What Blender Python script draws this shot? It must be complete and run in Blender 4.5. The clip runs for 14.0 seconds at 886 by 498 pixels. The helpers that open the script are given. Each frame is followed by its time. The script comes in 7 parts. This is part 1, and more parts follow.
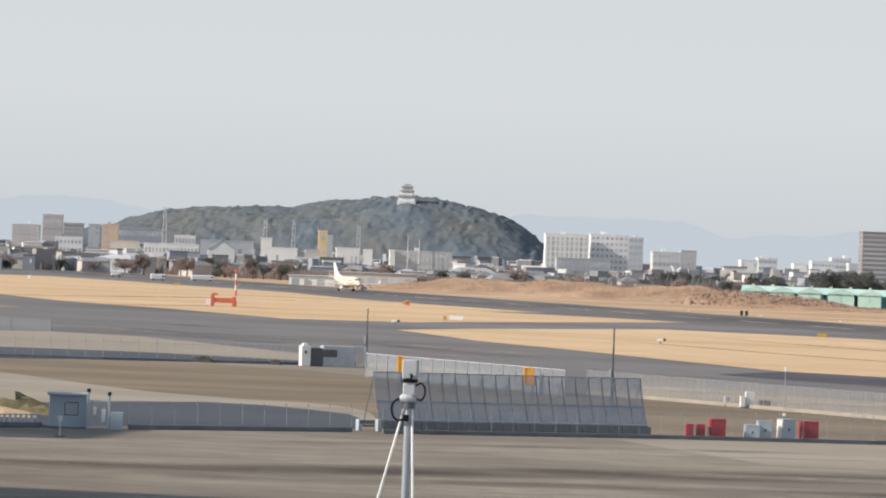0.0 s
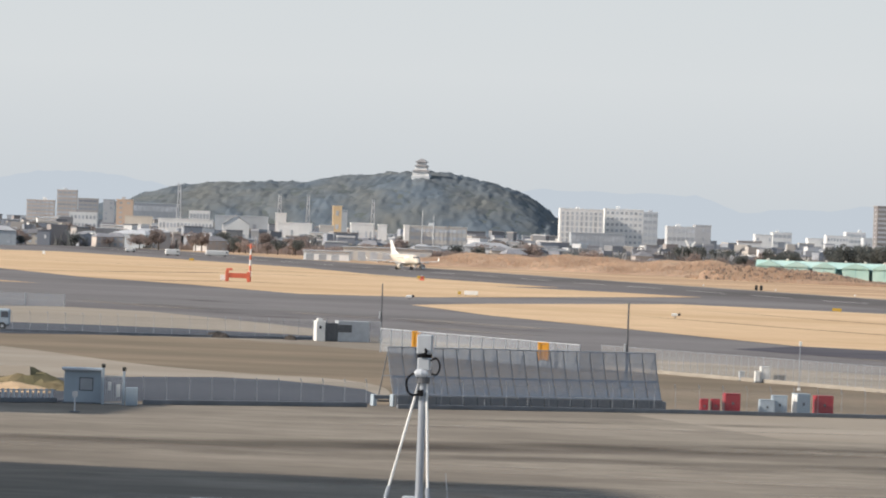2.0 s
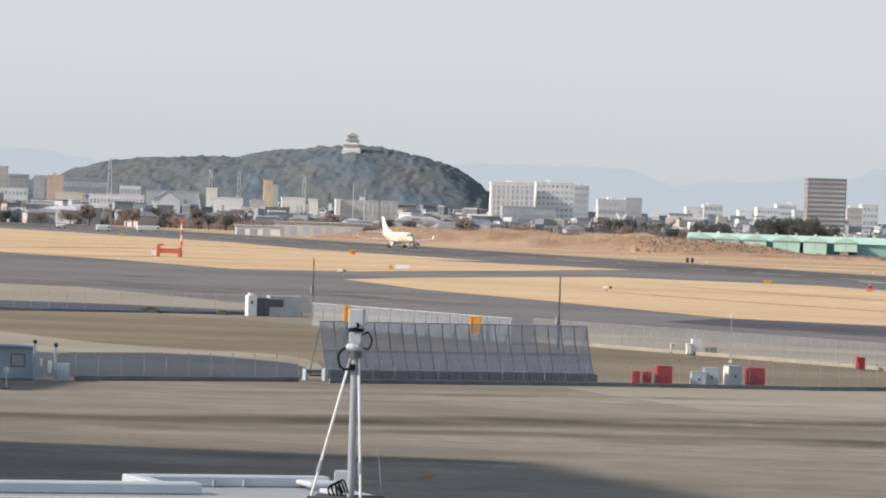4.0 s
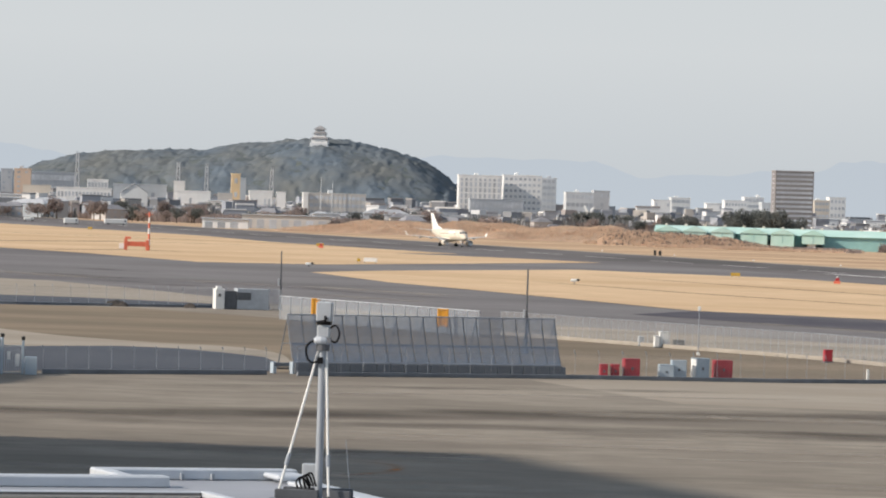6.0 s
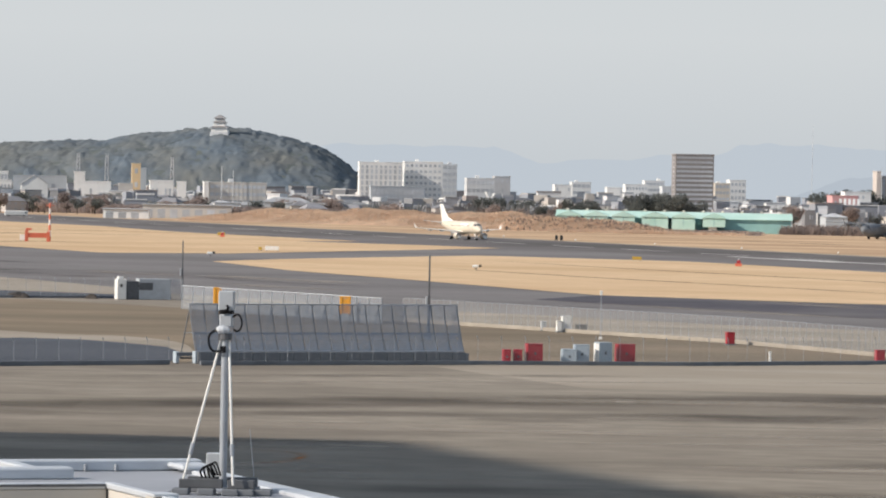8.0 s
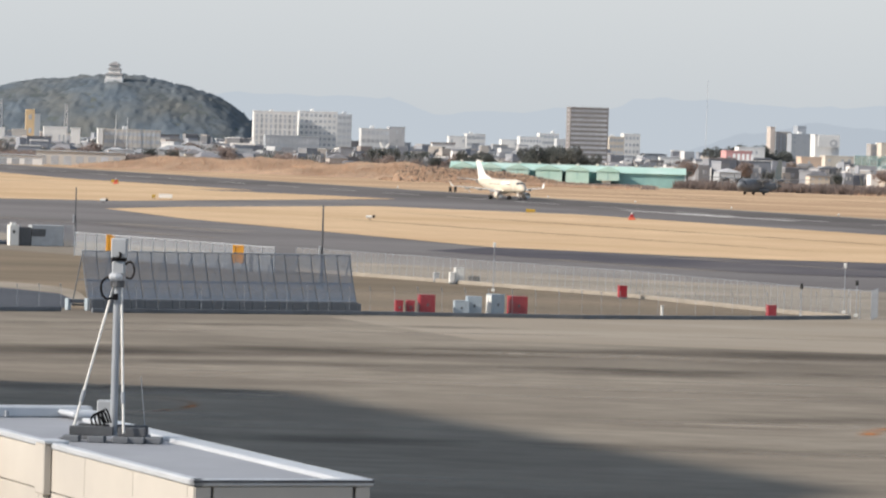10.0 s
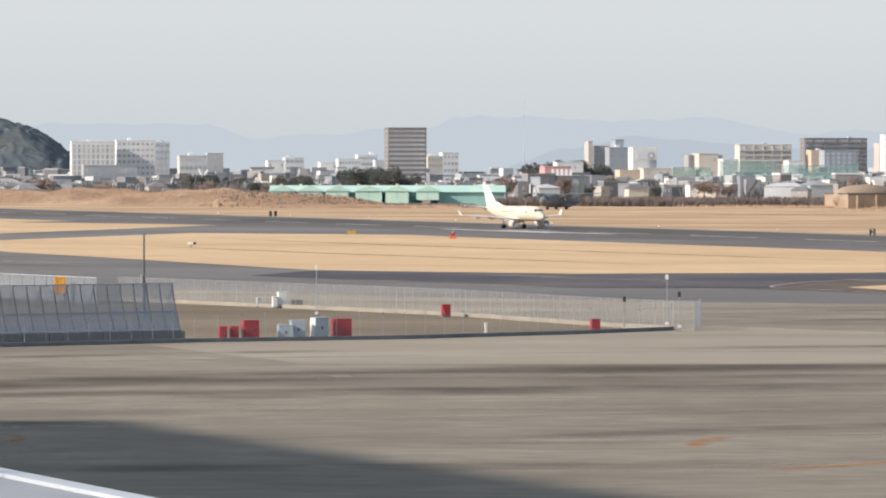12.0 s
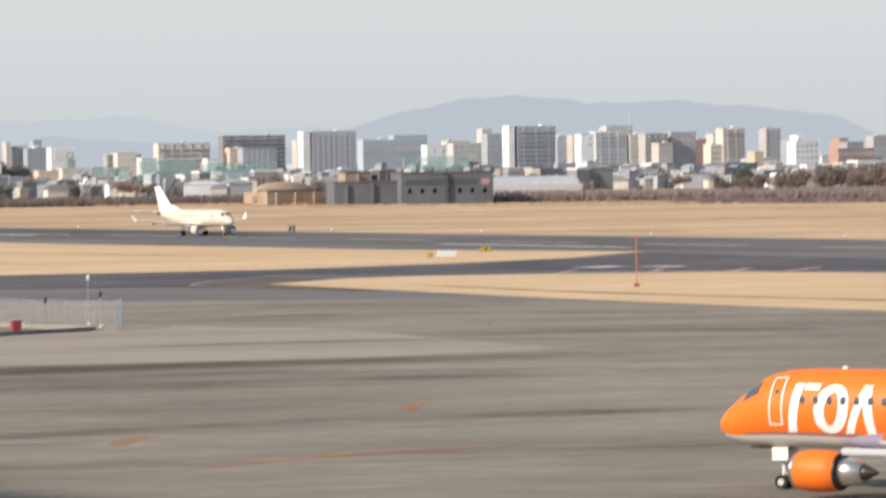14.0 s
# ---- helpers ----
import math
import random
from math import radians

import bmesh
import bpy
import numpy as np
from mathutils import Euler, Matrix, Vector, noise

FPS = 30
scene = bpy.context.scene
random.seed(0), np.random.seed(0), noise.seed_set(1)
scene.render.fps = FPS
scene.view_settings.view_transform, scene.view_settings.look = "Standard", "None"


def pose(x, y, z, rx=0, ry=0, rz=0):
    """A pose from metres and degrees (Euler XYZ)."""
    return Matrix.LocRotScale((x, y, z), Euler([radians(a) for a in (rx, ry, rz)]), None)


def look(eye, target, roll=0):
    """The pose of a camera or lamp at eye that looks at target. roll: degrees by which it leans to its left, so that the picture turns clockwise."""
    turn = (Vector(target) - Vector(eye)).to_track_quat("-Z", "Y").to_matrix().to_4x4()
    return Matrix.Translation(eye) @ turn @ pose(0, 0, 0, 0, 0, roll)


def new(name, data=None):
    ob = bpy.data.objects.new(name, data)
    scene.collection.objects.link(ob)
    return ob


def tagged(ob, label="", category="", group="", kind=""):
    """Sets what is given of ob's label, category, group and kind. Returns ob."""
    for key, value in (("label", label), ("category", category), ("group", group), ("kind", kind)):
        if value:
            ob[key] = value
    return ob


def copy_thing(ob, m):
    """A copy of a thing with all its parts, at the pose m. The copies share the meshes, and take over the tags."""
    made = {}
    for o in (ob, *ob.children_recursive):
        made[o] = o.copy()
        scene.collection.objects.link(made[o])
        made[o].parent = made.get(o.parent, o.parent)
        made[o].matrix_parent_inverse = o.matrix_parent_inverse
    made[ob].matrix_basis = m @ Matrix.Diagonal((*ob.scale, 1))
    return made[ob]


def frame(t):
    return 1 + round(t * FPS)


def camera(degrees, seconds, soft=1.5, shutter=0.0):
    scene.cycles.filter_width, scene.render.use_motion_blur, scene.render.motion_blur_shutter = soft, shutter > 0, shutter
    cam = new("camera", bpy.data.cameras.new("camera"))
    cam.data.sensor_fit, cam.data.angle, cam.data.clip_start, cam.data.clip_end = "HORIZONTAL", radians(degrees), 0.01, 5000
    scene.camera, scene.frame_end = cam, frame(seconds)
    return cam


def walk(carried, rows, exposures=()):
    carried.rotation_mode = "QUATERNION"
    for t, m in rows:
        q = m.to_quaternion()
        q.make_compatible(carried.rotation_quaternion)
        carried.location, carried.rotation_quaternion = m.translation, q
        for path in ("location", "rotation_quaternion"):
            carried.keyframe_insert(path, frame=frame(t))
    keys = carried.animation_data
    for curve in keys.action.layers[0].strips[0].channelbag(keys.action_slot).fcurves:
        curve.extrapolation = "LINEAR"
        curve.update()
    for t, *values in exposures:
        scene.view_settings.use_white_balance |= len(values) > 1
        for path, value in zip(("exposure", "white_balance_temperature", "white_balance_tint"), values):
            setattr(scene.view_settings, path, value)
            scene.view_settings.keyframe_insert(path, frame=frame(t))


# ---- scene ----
EYE = (0.0, 0.0, 14.1)


def view(yaw, pitch, roll):
    """Camera pose on the terrace: degrees to the right of +y, up, and lean."""
    a, b = radians(yaw), radians(pitch)
    way = Vector((math.sin(a) * math.cos(b), math.cos(a) * math.cos(b), math.sin(b)))
    return look(EYE, Vector(EYE) + way * 100, roll)


cam = camera(11.63, 14.0, soft=2.0, shutter=0.15)
walk(cam, [
    (0.0, view(-6.227, 0.073, 2.201)),
    (0.5, view(-6.287, 0.043, 2.132)),
    (1.0, view(-6.306, -0.044, 2.061)),
    (1.5, view(-6.369, -0.244, 2.075)),
    (2.0, view(-6.405, -0.263, 2.134)),
    (2.5, view(-6.261, -0.265, 2.094)),
    (3.0, view(-6.078, -0.238, 2.073)),
    (3.2, view(-5.879, -0.347, 2.067)),
    (5.5, view(-5.214, -0.660, 1.743)),
    (6.0, view(-5.061, -0.655, 1.788)),
    (6.5, view(-4.906, -0.750, 1.608)),
    (7.0, view(-4.552, -0.777, 1.440)),
    (7.5, view(-4.058, -0.756, 1.189)),
    (7.7, view(-3.900, -0.733, 1.127)),
    (9.8, view(-3.100, -1.905, 1.316)),
    (10.0, view(-2.341, -1.409, 1.827)),
    (10.5, view(-1.257, -0.471, 0.604)),
    (11.0, view(0.762, -0.824, 0.006)),
    (11.5, view(0.377, -1.269, 0.007)),
    (12.0, view(-0.000, -1.085, 0.000)),
    (12.5, view(0.643, -1.006, 0.002)),
    (13.0, view(1.539, -0.937, -0.003)),
    (13.5, view(2.951, -0.914, -0.026)),
    (13.6, view(4.138, -1.002, -0.445)),
    (13.7, view(5.389, -1.064, -0.380)),
    (13.8, view(6.533, -1.552, -0.480)),
    (13.9, view(7.250, -1.652, -1.103)),
    (14.0, view(7.625, -1.155, -0.852)),
], exposures=[(0, 0.06, 6400, 10), (3, 0.06, 6400, 10), (6.5, -0.02, 6400, 10), (10, 0.01, 6400, 10), (12, 0.09, 6400, 10), (14, 0.07, 6480, 10)])

# ---- world, sun ----
SUN_AZ, SUN_EL = -112.0, 29.0     # degrees to the right of +y, degrees up
world = bpy.data.worlds.new("world")
scene.world = world
world.use_nodes = True
wn = world.node_tree
sky = wn.nodes.new("ShaderNodeTexSky")
sky.sky_type = "NISHITA"
sky.sun_disc = False
sky.sun_elevation = radians(SUN_EL)
sky.sun_rotation = radians(SUN_AZ)
sky.air_density = 1.0
sky.dust_density = 2.0
sky.ozone_density = 1.0
# thin winter haze whitens the sky towards the horizon
coord = wn.nodes.new("ShaderNodeTexCoord")
split = wn.nodes.new("ShaderNodeSeparateXYZ")
haze = wn.nodes.new("ShaderNodeValToRGB")
haze.color_ramp.elements[0].position, haze.color_ramp.elements[0].color = 0.0, (0.96, 0.96, 0.96, 1)
haze.color_ramp.elements[1].position, haze.color_ramp.elements[1].color = 0.75, (0.30, 0.30, 0.30, 1)
scaled = wn.nodes.new("ShaderNodeMix")
scaled.data_type, scaled.blend_type = "RGBA", "MULTIPLY"
scaled.inputs[0].default_value, scaled.inputs[7].default_value = 1.0, (0.10, 0.10, 0.10, 1)
blend = wn.nodes.new("ShaderNodeMix")
blend.data_type = "RGBA"
tone = wn.nodes.new("ShaderNodeValToRGB")
for k, (pos, c) in enumerate(((0.0, (0.58, 0.615, 0.64, 1)), (0.035, (0.685, 0.71, 0.72, 1)), (0.10, (0.665, 0.705, 0.725, 1)), (0.35, (0.52, 0.635, 0.755, 1)))):
    e = tone.color_ramp.elements[k] if k < 2 else tone.color_ramp.elements.new(pos)
    e.position, e.color = pos, c
wn.links.new(coord.outputs["Generated"], split.inputs[0])
wn.links.new(split.outputs[2], haze.inputs[0])
wn.links.new(split.outputs[2], tone.inputs[0])
wn.links.new(sky.outputs[0], scaled.inputs[6])
wn.links.new(haze.outputs[0], blend.inputs[0])
wn.links.new(scaled.outputs[2], blend.inputs[6])
wn.links.new(tone.outputs[0], blend.inputs[7])
wn.links.new(blend.outputs[2], wn.nodes["Background"].inputs[0])
wn.nodes["Background"].inputs[1].default_value = 1.0
sun = new("sun", bpy.data.lights.new("sun", "SUN"))
sun.data.energy, sun.data.angle, sun.data.color = 4.95, radians(2.2), (1.0, 0.89, 0.76)
sa, se = radians(SUN_AZ), radians(SUN_EL)
sun.matrix_world = look((math.sin(sa) * math.cos(se) * 500, math.cos(sa) * math.cos(se) * 500, math.sin(se) * 500), (0, 0, 0))

# ---- materials ----
MATS = {}


def material(name, color, rough=0.8, spec=0.2, metal=0.0, vary=0.12, scale=1.0, stretch=(1, 1, 1), second=None, stain=None,
             stain_scale=0.1, stain_size=0.35, bump=0.0, shift=0.0):
    """A procedural surface: base colour, grain at scale per metre, stains of a second colour at stain_scale, change from piece to piece."""
    m = bpy.data.materials.new(name)
    m.use_nodes = True
    nt = m.node_tree
    b = nt.nodes["Principled BSDF"]
    b.inputs["Roughness"].default_value = rough
    b.inputs["Specular IOR Level"].default_value = spec
    b.inputs["Metallic"].default_value = metal
    coord = nt.nodes.new("ShaderNodeTexCoord")
    mp = nt.nodes.new("ShaderNodeMapping")
    mp.inputs["Scale"].default_value = stretch
    nt.links.new(coord.outputs["Object"], mp.inputs[0])

    def noise_node(sc, detail=5.0):
        n = nt.nodes.new("ShaderNodeTexNoise")
        n.inputs["Scale"].default_value = sc
        n.inputs["Detail"].default_value = detail
        n.inputs["Roughness"].default_value = 0.6
        nt.links.new(mp.outputs[0], n.inputs["Vector"])
        return n

    def mix(kind, fac, a, c):
        x = nt.nodes.new("ShaderNodeMix")
        x.data_type, x.blend_type = "RGBA", kind
        for sock, val in ((x.inputs[0], fac), (x.inputs[6], a), (x.inputs[7], c)):
            if hasattr(val, "links"):
                nt.links.new(val, sock)
            else:
                sock.default_value = val
        return x.outputs[2]

    base = (*color, 1)
    grain = noise_node(scale)
    ramp = nt.nodes.new("ShaderNodeValToRGB")
    ramp.color_ramp.elements[0].position, ramp.color_ramp.elements[1].position = 0.3, 0.7
    ramp.color_ramp.elements[0].color = (*[c * (1 - vary) for c in color], 1)
    ramp.color_ramp.elements[1].color = (*[min(1, c * (1 + vary)) for c in (second or color)], 1)
    nt.links.new(grain.outputs[0], ramp.inputs[0])
    out = ramp.outputs[0]
    if stain:
        sn = noise_node(stain_scale, 6.0)
        sr = nt.nodes.new("ShaderNodeValToRGB")
        sr.color_ramp.elements[0].position, sr.color_ramp.elements[1].position = 0.5 - stain_size * 0.3, 0.5 + stain_size * 0.5
        nt.links.new(sn.outputs[0], sr.inputs[0])
        out = mix("MIX", sr.outputs[0], out, (*stain, 1))
    if shift:
        info = nt.nodes.new("ShaderNodeObjectInfo")
        mr = nt.nodes.new("ShaderNodeMapRange")
        mr.inputs[3].default_value, mr.inputs[4].default_value = 1 - shift, 1 + shift
        nt.links.new(info.outputs["Random"], mr.inputs[0])
        out = mix("MULTIPLY", 1.0, out, mr.outputs[0])
    nt.links.new(out, b.inputs["Base Color"])
    if bump:
        bp = nt.nodes.new("ShaderNodeBump")
        bp.inputs["Strength"].default_value = bump
        bp.inputs["Distance"].default_value = 0.05
        nt.links.new(grain.outputs[0], bp.inputs["Height"])
        nt.links.new(bp.outputs[0], b.inputs["Normal"])
    MATS[name] = m
    return m


# ground
material("concrete_apron", (0.290, 0.250, 0.207), 0.95, 0.1, vary=0.14, scale=0.5, second=(0.315, 0.28, 0.23), stain=(0.15, 0.128, 0.105),
         stain_scale=0.055, stain_size=0.55, stretch=(0.55, 1, 1), bump=0.1)
material("asphalt_taxi", (0.21, 0.198, 0.196), 0.95, 0.1, vary=0.12, scale=0.6, stain=(0.145, 0.135, 0.136), stain_scale=0.02, stretch=(0.4, 1, 1), bump=0.1)
material("asphalt_new", (0.078, 0.073, 0.088), 0.9, 0.15, vary=0.15, scale=0.8, stain=(0.14, 0.13, 0.134), stain_scale=0.03, bump=0.1)
material("asphalt_runway", (0.17, 0.157, 0.154), 0.95, 0.1, vary=0.12, scale=0.5, stain=(0.10, 0.092, 0.09), stain_scale=0.015, stretch=(1, 0.4, 1), bump=0.1)
material("dry_grass", (0.62, 0.455, 0.298), 1.0, 0.0, vary=0.12, scale=0.25, second=(0.66, 0.49, 0.32), stain=(0.55, 0.39, 0.245), stain_scale=0.02,
         stretch=(0.5, 1, 1), bump=0.3)
material("field_grass", (0.55, 0.395, 0.268), 1.0, 0.0, vary=0.24, scale=0.06, second=(0.60, 0.44, 0.29), stain=(0.40, 0.275, 0.185), stain_scale=0.02,
         stretch=(0.4, 1, 1), bump=0.3)
material("earth_town", (0.24, 0.205, 0.185), 1.0, 0.0, vary=0.3, scale=0.02, stain=(0.19, 0.165, 0.15), stain_scale=0.006)
material("packed_gravel", (0.255, 0.205, 0.15), 1.0, 0.05, vary=0.12, scale=0.5, stain=(0.17, 0.14, 0.105), stain_scale=0.05, stretch=(0.3, 1, 1), bump=0.2)
material("pale_concrete", (0.36, 0.315, 0.26), 0.95, 0.1, vary=0.1, scale=0.6, stain=(0.29, 0.25, 0.2), stain_scale=0.06, stretch=(0.3, 1, 1))
material("line_white", (0.62, 0.6, 0.57), 0.8, 0.2, vary=0.2, scale=1.5)
material("line_faded", (0.50, 0.35, 0.31), 0.8, 0.2, vary=0.2, scale=1.2)
material("line_yellow", (0.55, 0.22, 0.04), 0.8, 0.2, vary=0.25, scale=1.2)
material("drain_dark", (0.15, 0.115, 0.075), 1.0, 0.0, vary=0.3, scale=0.3)
# plants
material("reed", (0.72, 0.55, 0.41), 1.0, 0.0, vary=0.18, scale=0.2, second=(0.76, 0.59, 0.44), stain=(0.58, 0.42, 0.31), stain_scale=0.05)
# far brush and trees, greyed and lightened with haze in the colour
material("bush_dark", (0.165, 0.175, 0.165), 1.0, 0.0, vary=0.25, scale=0.2, shift=0.2)
material("bare_bush", (0.345, 0.285, 0.26), 1.0, 0.0, vary=0.2, scale=0.15, shift=0.2)
# woodland green turned blue-grey: the distance haze is in this colour
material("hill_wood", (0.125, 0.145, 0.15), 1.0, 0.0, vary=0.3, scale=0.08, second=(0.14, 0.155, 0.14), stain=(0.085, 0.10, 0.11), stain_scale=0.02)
material("bark", (0.10, 0.08, 0.06), 1.0, 0.0, vary=0.3, scale=3)
def let_through(name, share_of):
    """Leaves, twigs and blades: part of the light passes through them."""
    nt = MATS[name].node_tree
    b = nt.nodes["Principled BSDF"]
    t = nt.nodes.new("ShaderNodeBsdfTranslucent")
    nt.links.new(b.inputs["Base Color"].links[0].from_socket, t.inputs[0])
    x = nt.nodes.new("ShaderNodeMixShader")
    x.inputs[0].default_value = share_of
    nt.links.new(b.outputs[0], x.inputs[1])
    nt.links.new(t.outputs[0], x.inputs[2])
    nt.links.new(x.outputs[0], nt.nodes["Material Output"].inputs[0])


for nm, k in (("reed", 0.5), ("bush_dark", 0.5), ("bare_bush", 0.5)):
    let_through(nm, k)
# buildings
# walls paled and blued, so the far haze sits in their colours
for nm, c in dict(tan=(0.60, 0.535, 0.49), greytan=(0.47, 0.445, 0.43), white=(0.82, 0.82, 0.81), palegrey=(0.66, 0.68, 0.70), grey=(0.50, 0.51, 0.53),
                  peach=(0.68, 0.53, 0.42), glassgrey=(0.39, 0.42, 0.46), bluegrey=(0.47, 0.51, 0.55), yellow=(0.74, 0.57, 0.36), pale=(0.62, 0.60, 0.57),
                  brown=(0.27, 0.255, 0.255), cream=(0.66, 0.60, 0.52), pink=(0.62, 0.36, 0.36), redbrick=(0.46, 0.30, 0.25)).items():
    material("wall_" + nm, c, 0.85, 0.2, vary=0.06, scale=0.3, stain=tuple(v * 0.86 for v in c), stain_scale=0.05, shift=0.08)
material("roof_dark", (0.22, 0.22, 0.235), 0.8, 0.2, vary=0.2, scale=0.5, shift=0.35)
material("roof_grey", (0.42, 0.43, 0.45), 0.7, 0.3, vary=0.12, scale=0.5, shift=0.25)
# pane tones lifted to pale blue-grey to include the haze
material("window_dark", (0.46, 0.485, 0.52), 0.3, 0.4, vary=0.2, scale=0.2, shift=0.2)
material("window_deep", (0.30, 0.33, 0.38), 0.3, 0.4, vary=0.2, scale=0.2, shift=0.2)
material("hangar_green", (0.58, 0.77, 0.70), 0.6, 0.3, vary=0.06, scale=0.3, stain=(0.45, 0.68, 0.60), stain_scale=0.1, shift=0.04)
material("hangar_teal", (0.30, 0.52, 0.51), 0.6, 0.3, vary=0.08, scale=0.3)
material("concrete_dark", (0.175, 0.17, 0.172), 0.95, 0.1, vary=0.15, scale=0.3, stain=(0.13, 0.12, 0.115), stain_scale=0.06)
material("concrete_blue", (0.165, 0.175, 0.195), 0.95, 0.1, vary=0.15, scale=0.3, stain=(0.12, 0.128, 0.145), stain_scale=0.08)
material("concrete_warm", (0.42, 0.335, 0.265), 0.95, 0.1, vary=0.12, scale=0.3, stain=(0.31, 0.23, 0.165), stain_scale=0.08)
# metal and paint
material("galvanised", (0.36, 0.39, 0.43), 0.55, 0.4, metal=0.4, vary=0.12, scale=1.5, stain=(0.29, 0.31, 0.35), stain_scale=0.3)
material("panel_pale", (0.55, 0.58, 0.62), 0.5, 0.4, metal=0.2, vary=0.08, scale=1.0)
material("steel_dark", (0.11, 0.115, 0.125), 0.6, 0.4, metal=0.3, vary=0.2, scale=2.0)
material("rib_grey", (0.19, 0.205, 0.23), 0.6, 0.4, metal=0.3, vary=0.2, scale=2.0)
material("concrete_barrier", (0.20, 0.215, 0.235), 0.95, 0.1, vary=0.12, scale=0.8, stain=(0.14, 0.15, 0.165), stain_scale=0.3)
material("paint_red", (0.34, 0.022, 0.036), 0.5, 0.4, vary=0.1, scale=1.0, stain=(0.36, 0.03, 0.04), stain_scale=0.6)
material("paint_orange_red", (0.64, 0.16, 0.095), 0.5, 0.4, vary=0.1, scale=1.0)
material("paint_white", (0.78, 0.78, 0.76), 0.5, 0.4, vary=0.05, scale=1.0, stain=(0.68, 0.67, 0.65), stain_scale=0.8)
# blue-grey paint, used too for the shaded front of a white crate
material("paint_blue_grey", (0.40, 0.47, 0.53), 0.6, 0.3, vary=0.06, scale=1.0, stain=(0.34, 0.40, 0.46), stain_scale=0.5)
material("paint_yellow", (0.72, 0.34, 0.04), 0.5, 0.4, vary=0.08, scale=1.0)
material("sign_yellow", (0.45, 0.30, 0.05), 0.6, 0.3, vary=0.1, scale=1.0)
material("black_rubber", (0.02, 0.02, 0.02), 0.7, 0.3, vary=0.2, scale=2.0)
material("black_sign", (0.03, 0.03, 0.03), 0.6, 0.3, vary=0.2, scale=2.0)
material("roof_membrane", (0.34, 0.355, 0.39), 0.7, 0.3, vary=0.06, scale=0.8, stain=(0.28, 0.295, 0.33), stain_scale=0.25)
material("wall_panel", (0.54, 0.51, 0.465), 0.6, 0.3, vary=0.04, scale=0.8, stain=(0.49, 0.465, 0.43), stain_scale=0.3, shift=0.03)
# near-black, stands for the unlit inside of openings
material("dark_opening", (0.015, 0.015, 0.016), 0.9, 0.1)

# ---- mesh helpers ----


def mesh_of(name, bm, mat, smooth=False):
    me = bpy.data.meshes.new(name)
    bmesh.ops.recalc_face_normals(bm, faces=bm.faces)
    bm.to_mesh(me)
    bm.free()
    for m in (mat if isinstance(mat, (list, tuple)) else [mat]):
        me.materials.append(MATS[m] if isinstance(m, str) else m)
    if smooth:
        for p in me.polygons:
            p.use_smooth = True
    return me


def part(name, bm, mat, parent, label="", smooth=False):
    ob = new(name, mesh_of(name, bm, mat, smooth))
    ob.parent = parent
    if label:
        ob["label"] = label
    return ob


def share(name, me, parent, m):
    """One more object on a mesh that is there already."""
    ob = new(name, me)
    ob.parent = parent
    ob.matrix_basis = m
    return ob


def thing(name, m, label, category, group="", kind=""):
    ob = new(name)
    ob.matrix_basis = m
    ob.empty_display_size = 0.5
    return tagged(ob, label, category, group, kind)


def solid(name, bm, mat, m, label, category="", group="", kind="", smooth=False):
    ob = new(name, mesh_of(name, bm, mat, smooth))
    ob.matrix_basis = m
    return tagged(ob, label, category, group, kind)


def box(bm, x0, x1, y0, y1, z0, z1, bevel=0.0):
    g = bmesh.ops.create_cube(bm, size=1.0)
    vs = g["verts"]
    bmesh.ops.scale(bm, vec=(x1 - x0, y1 - y0, z1 - z0), verts=vs)
    bmesh.ops.translate(bm, vec=((x0 + x1) / 2, (y0 + y1) / 2, (z0 + z1) / 2), verts=vs)
    if bevel:
        es = list({e for v in vs for e in v.link_edges})
        bmesh.ops.bevel(bm, geom=es, offset=bevel, segments=1, affect="EDGES")
    return bm


def boxm(*a, bevel=0.0):
    return box(bmesh.new(), *a, bevel=bevel)


def rod(bm, p, q, r, r2=None, n=8):
    """A round bar from p to q."""
    p, q = Vector(p), Vector(q)
    d = q - p
    m = Matrix.Translation((p + q) / 2) @ d.to_track_quat("Z", "Y").to_matrix().to_4x4()
    bmesh.ops.create_cone(bm, cap_ends=True, segments=n, radius1=r, radius2=r if r2 is None else r2, depth=d.length, matrix=m)
    return bm


def poly(bm, pts, z, thick=0.0):
    """A flat sheet with this outline; thick: how far its rim goes down."""
    vs = [bm.verts.new((p[0], p[1], z)) for p in pts]
    f = bm.faces.new(vs)
    f.normal_update()
    if f.normal.z < 0:
        f.normal_flip()
    if thick:
        r = bmesh.ops.extrude_face_region(bm, geom=[f])
        bmesh.ops.translate(bm, vec=(0, 0, -thick), verts=[v for v in r["geom"] if isinstance(v, bmesh.types.BMVert)])
    return bm


def smooth_line(pts, steps=6, closed=False):
    """A soft curve through a few points (Catmull-Rom)."""
    P = [Vector(p) for p in pts]
    n = len(P)
    out = []
    for i in range(n if closed else n - 1):
        a, b, c, d = (P[(i + k) % n] if closed else P[min(max(i + k, 0), n - 1)] for k in (-1, 0, 1, 2))
        for s in range(steps):
            t = s / steps
            out.append(0.5 * ((2 * b) + (c - a) * t + (2 * a - 5 * b + 4 * c - d) * t * t + (3 * b - a - 3 * c + d) * t ** 3))
    if not closed:
        out.append(P[-1])
    return out


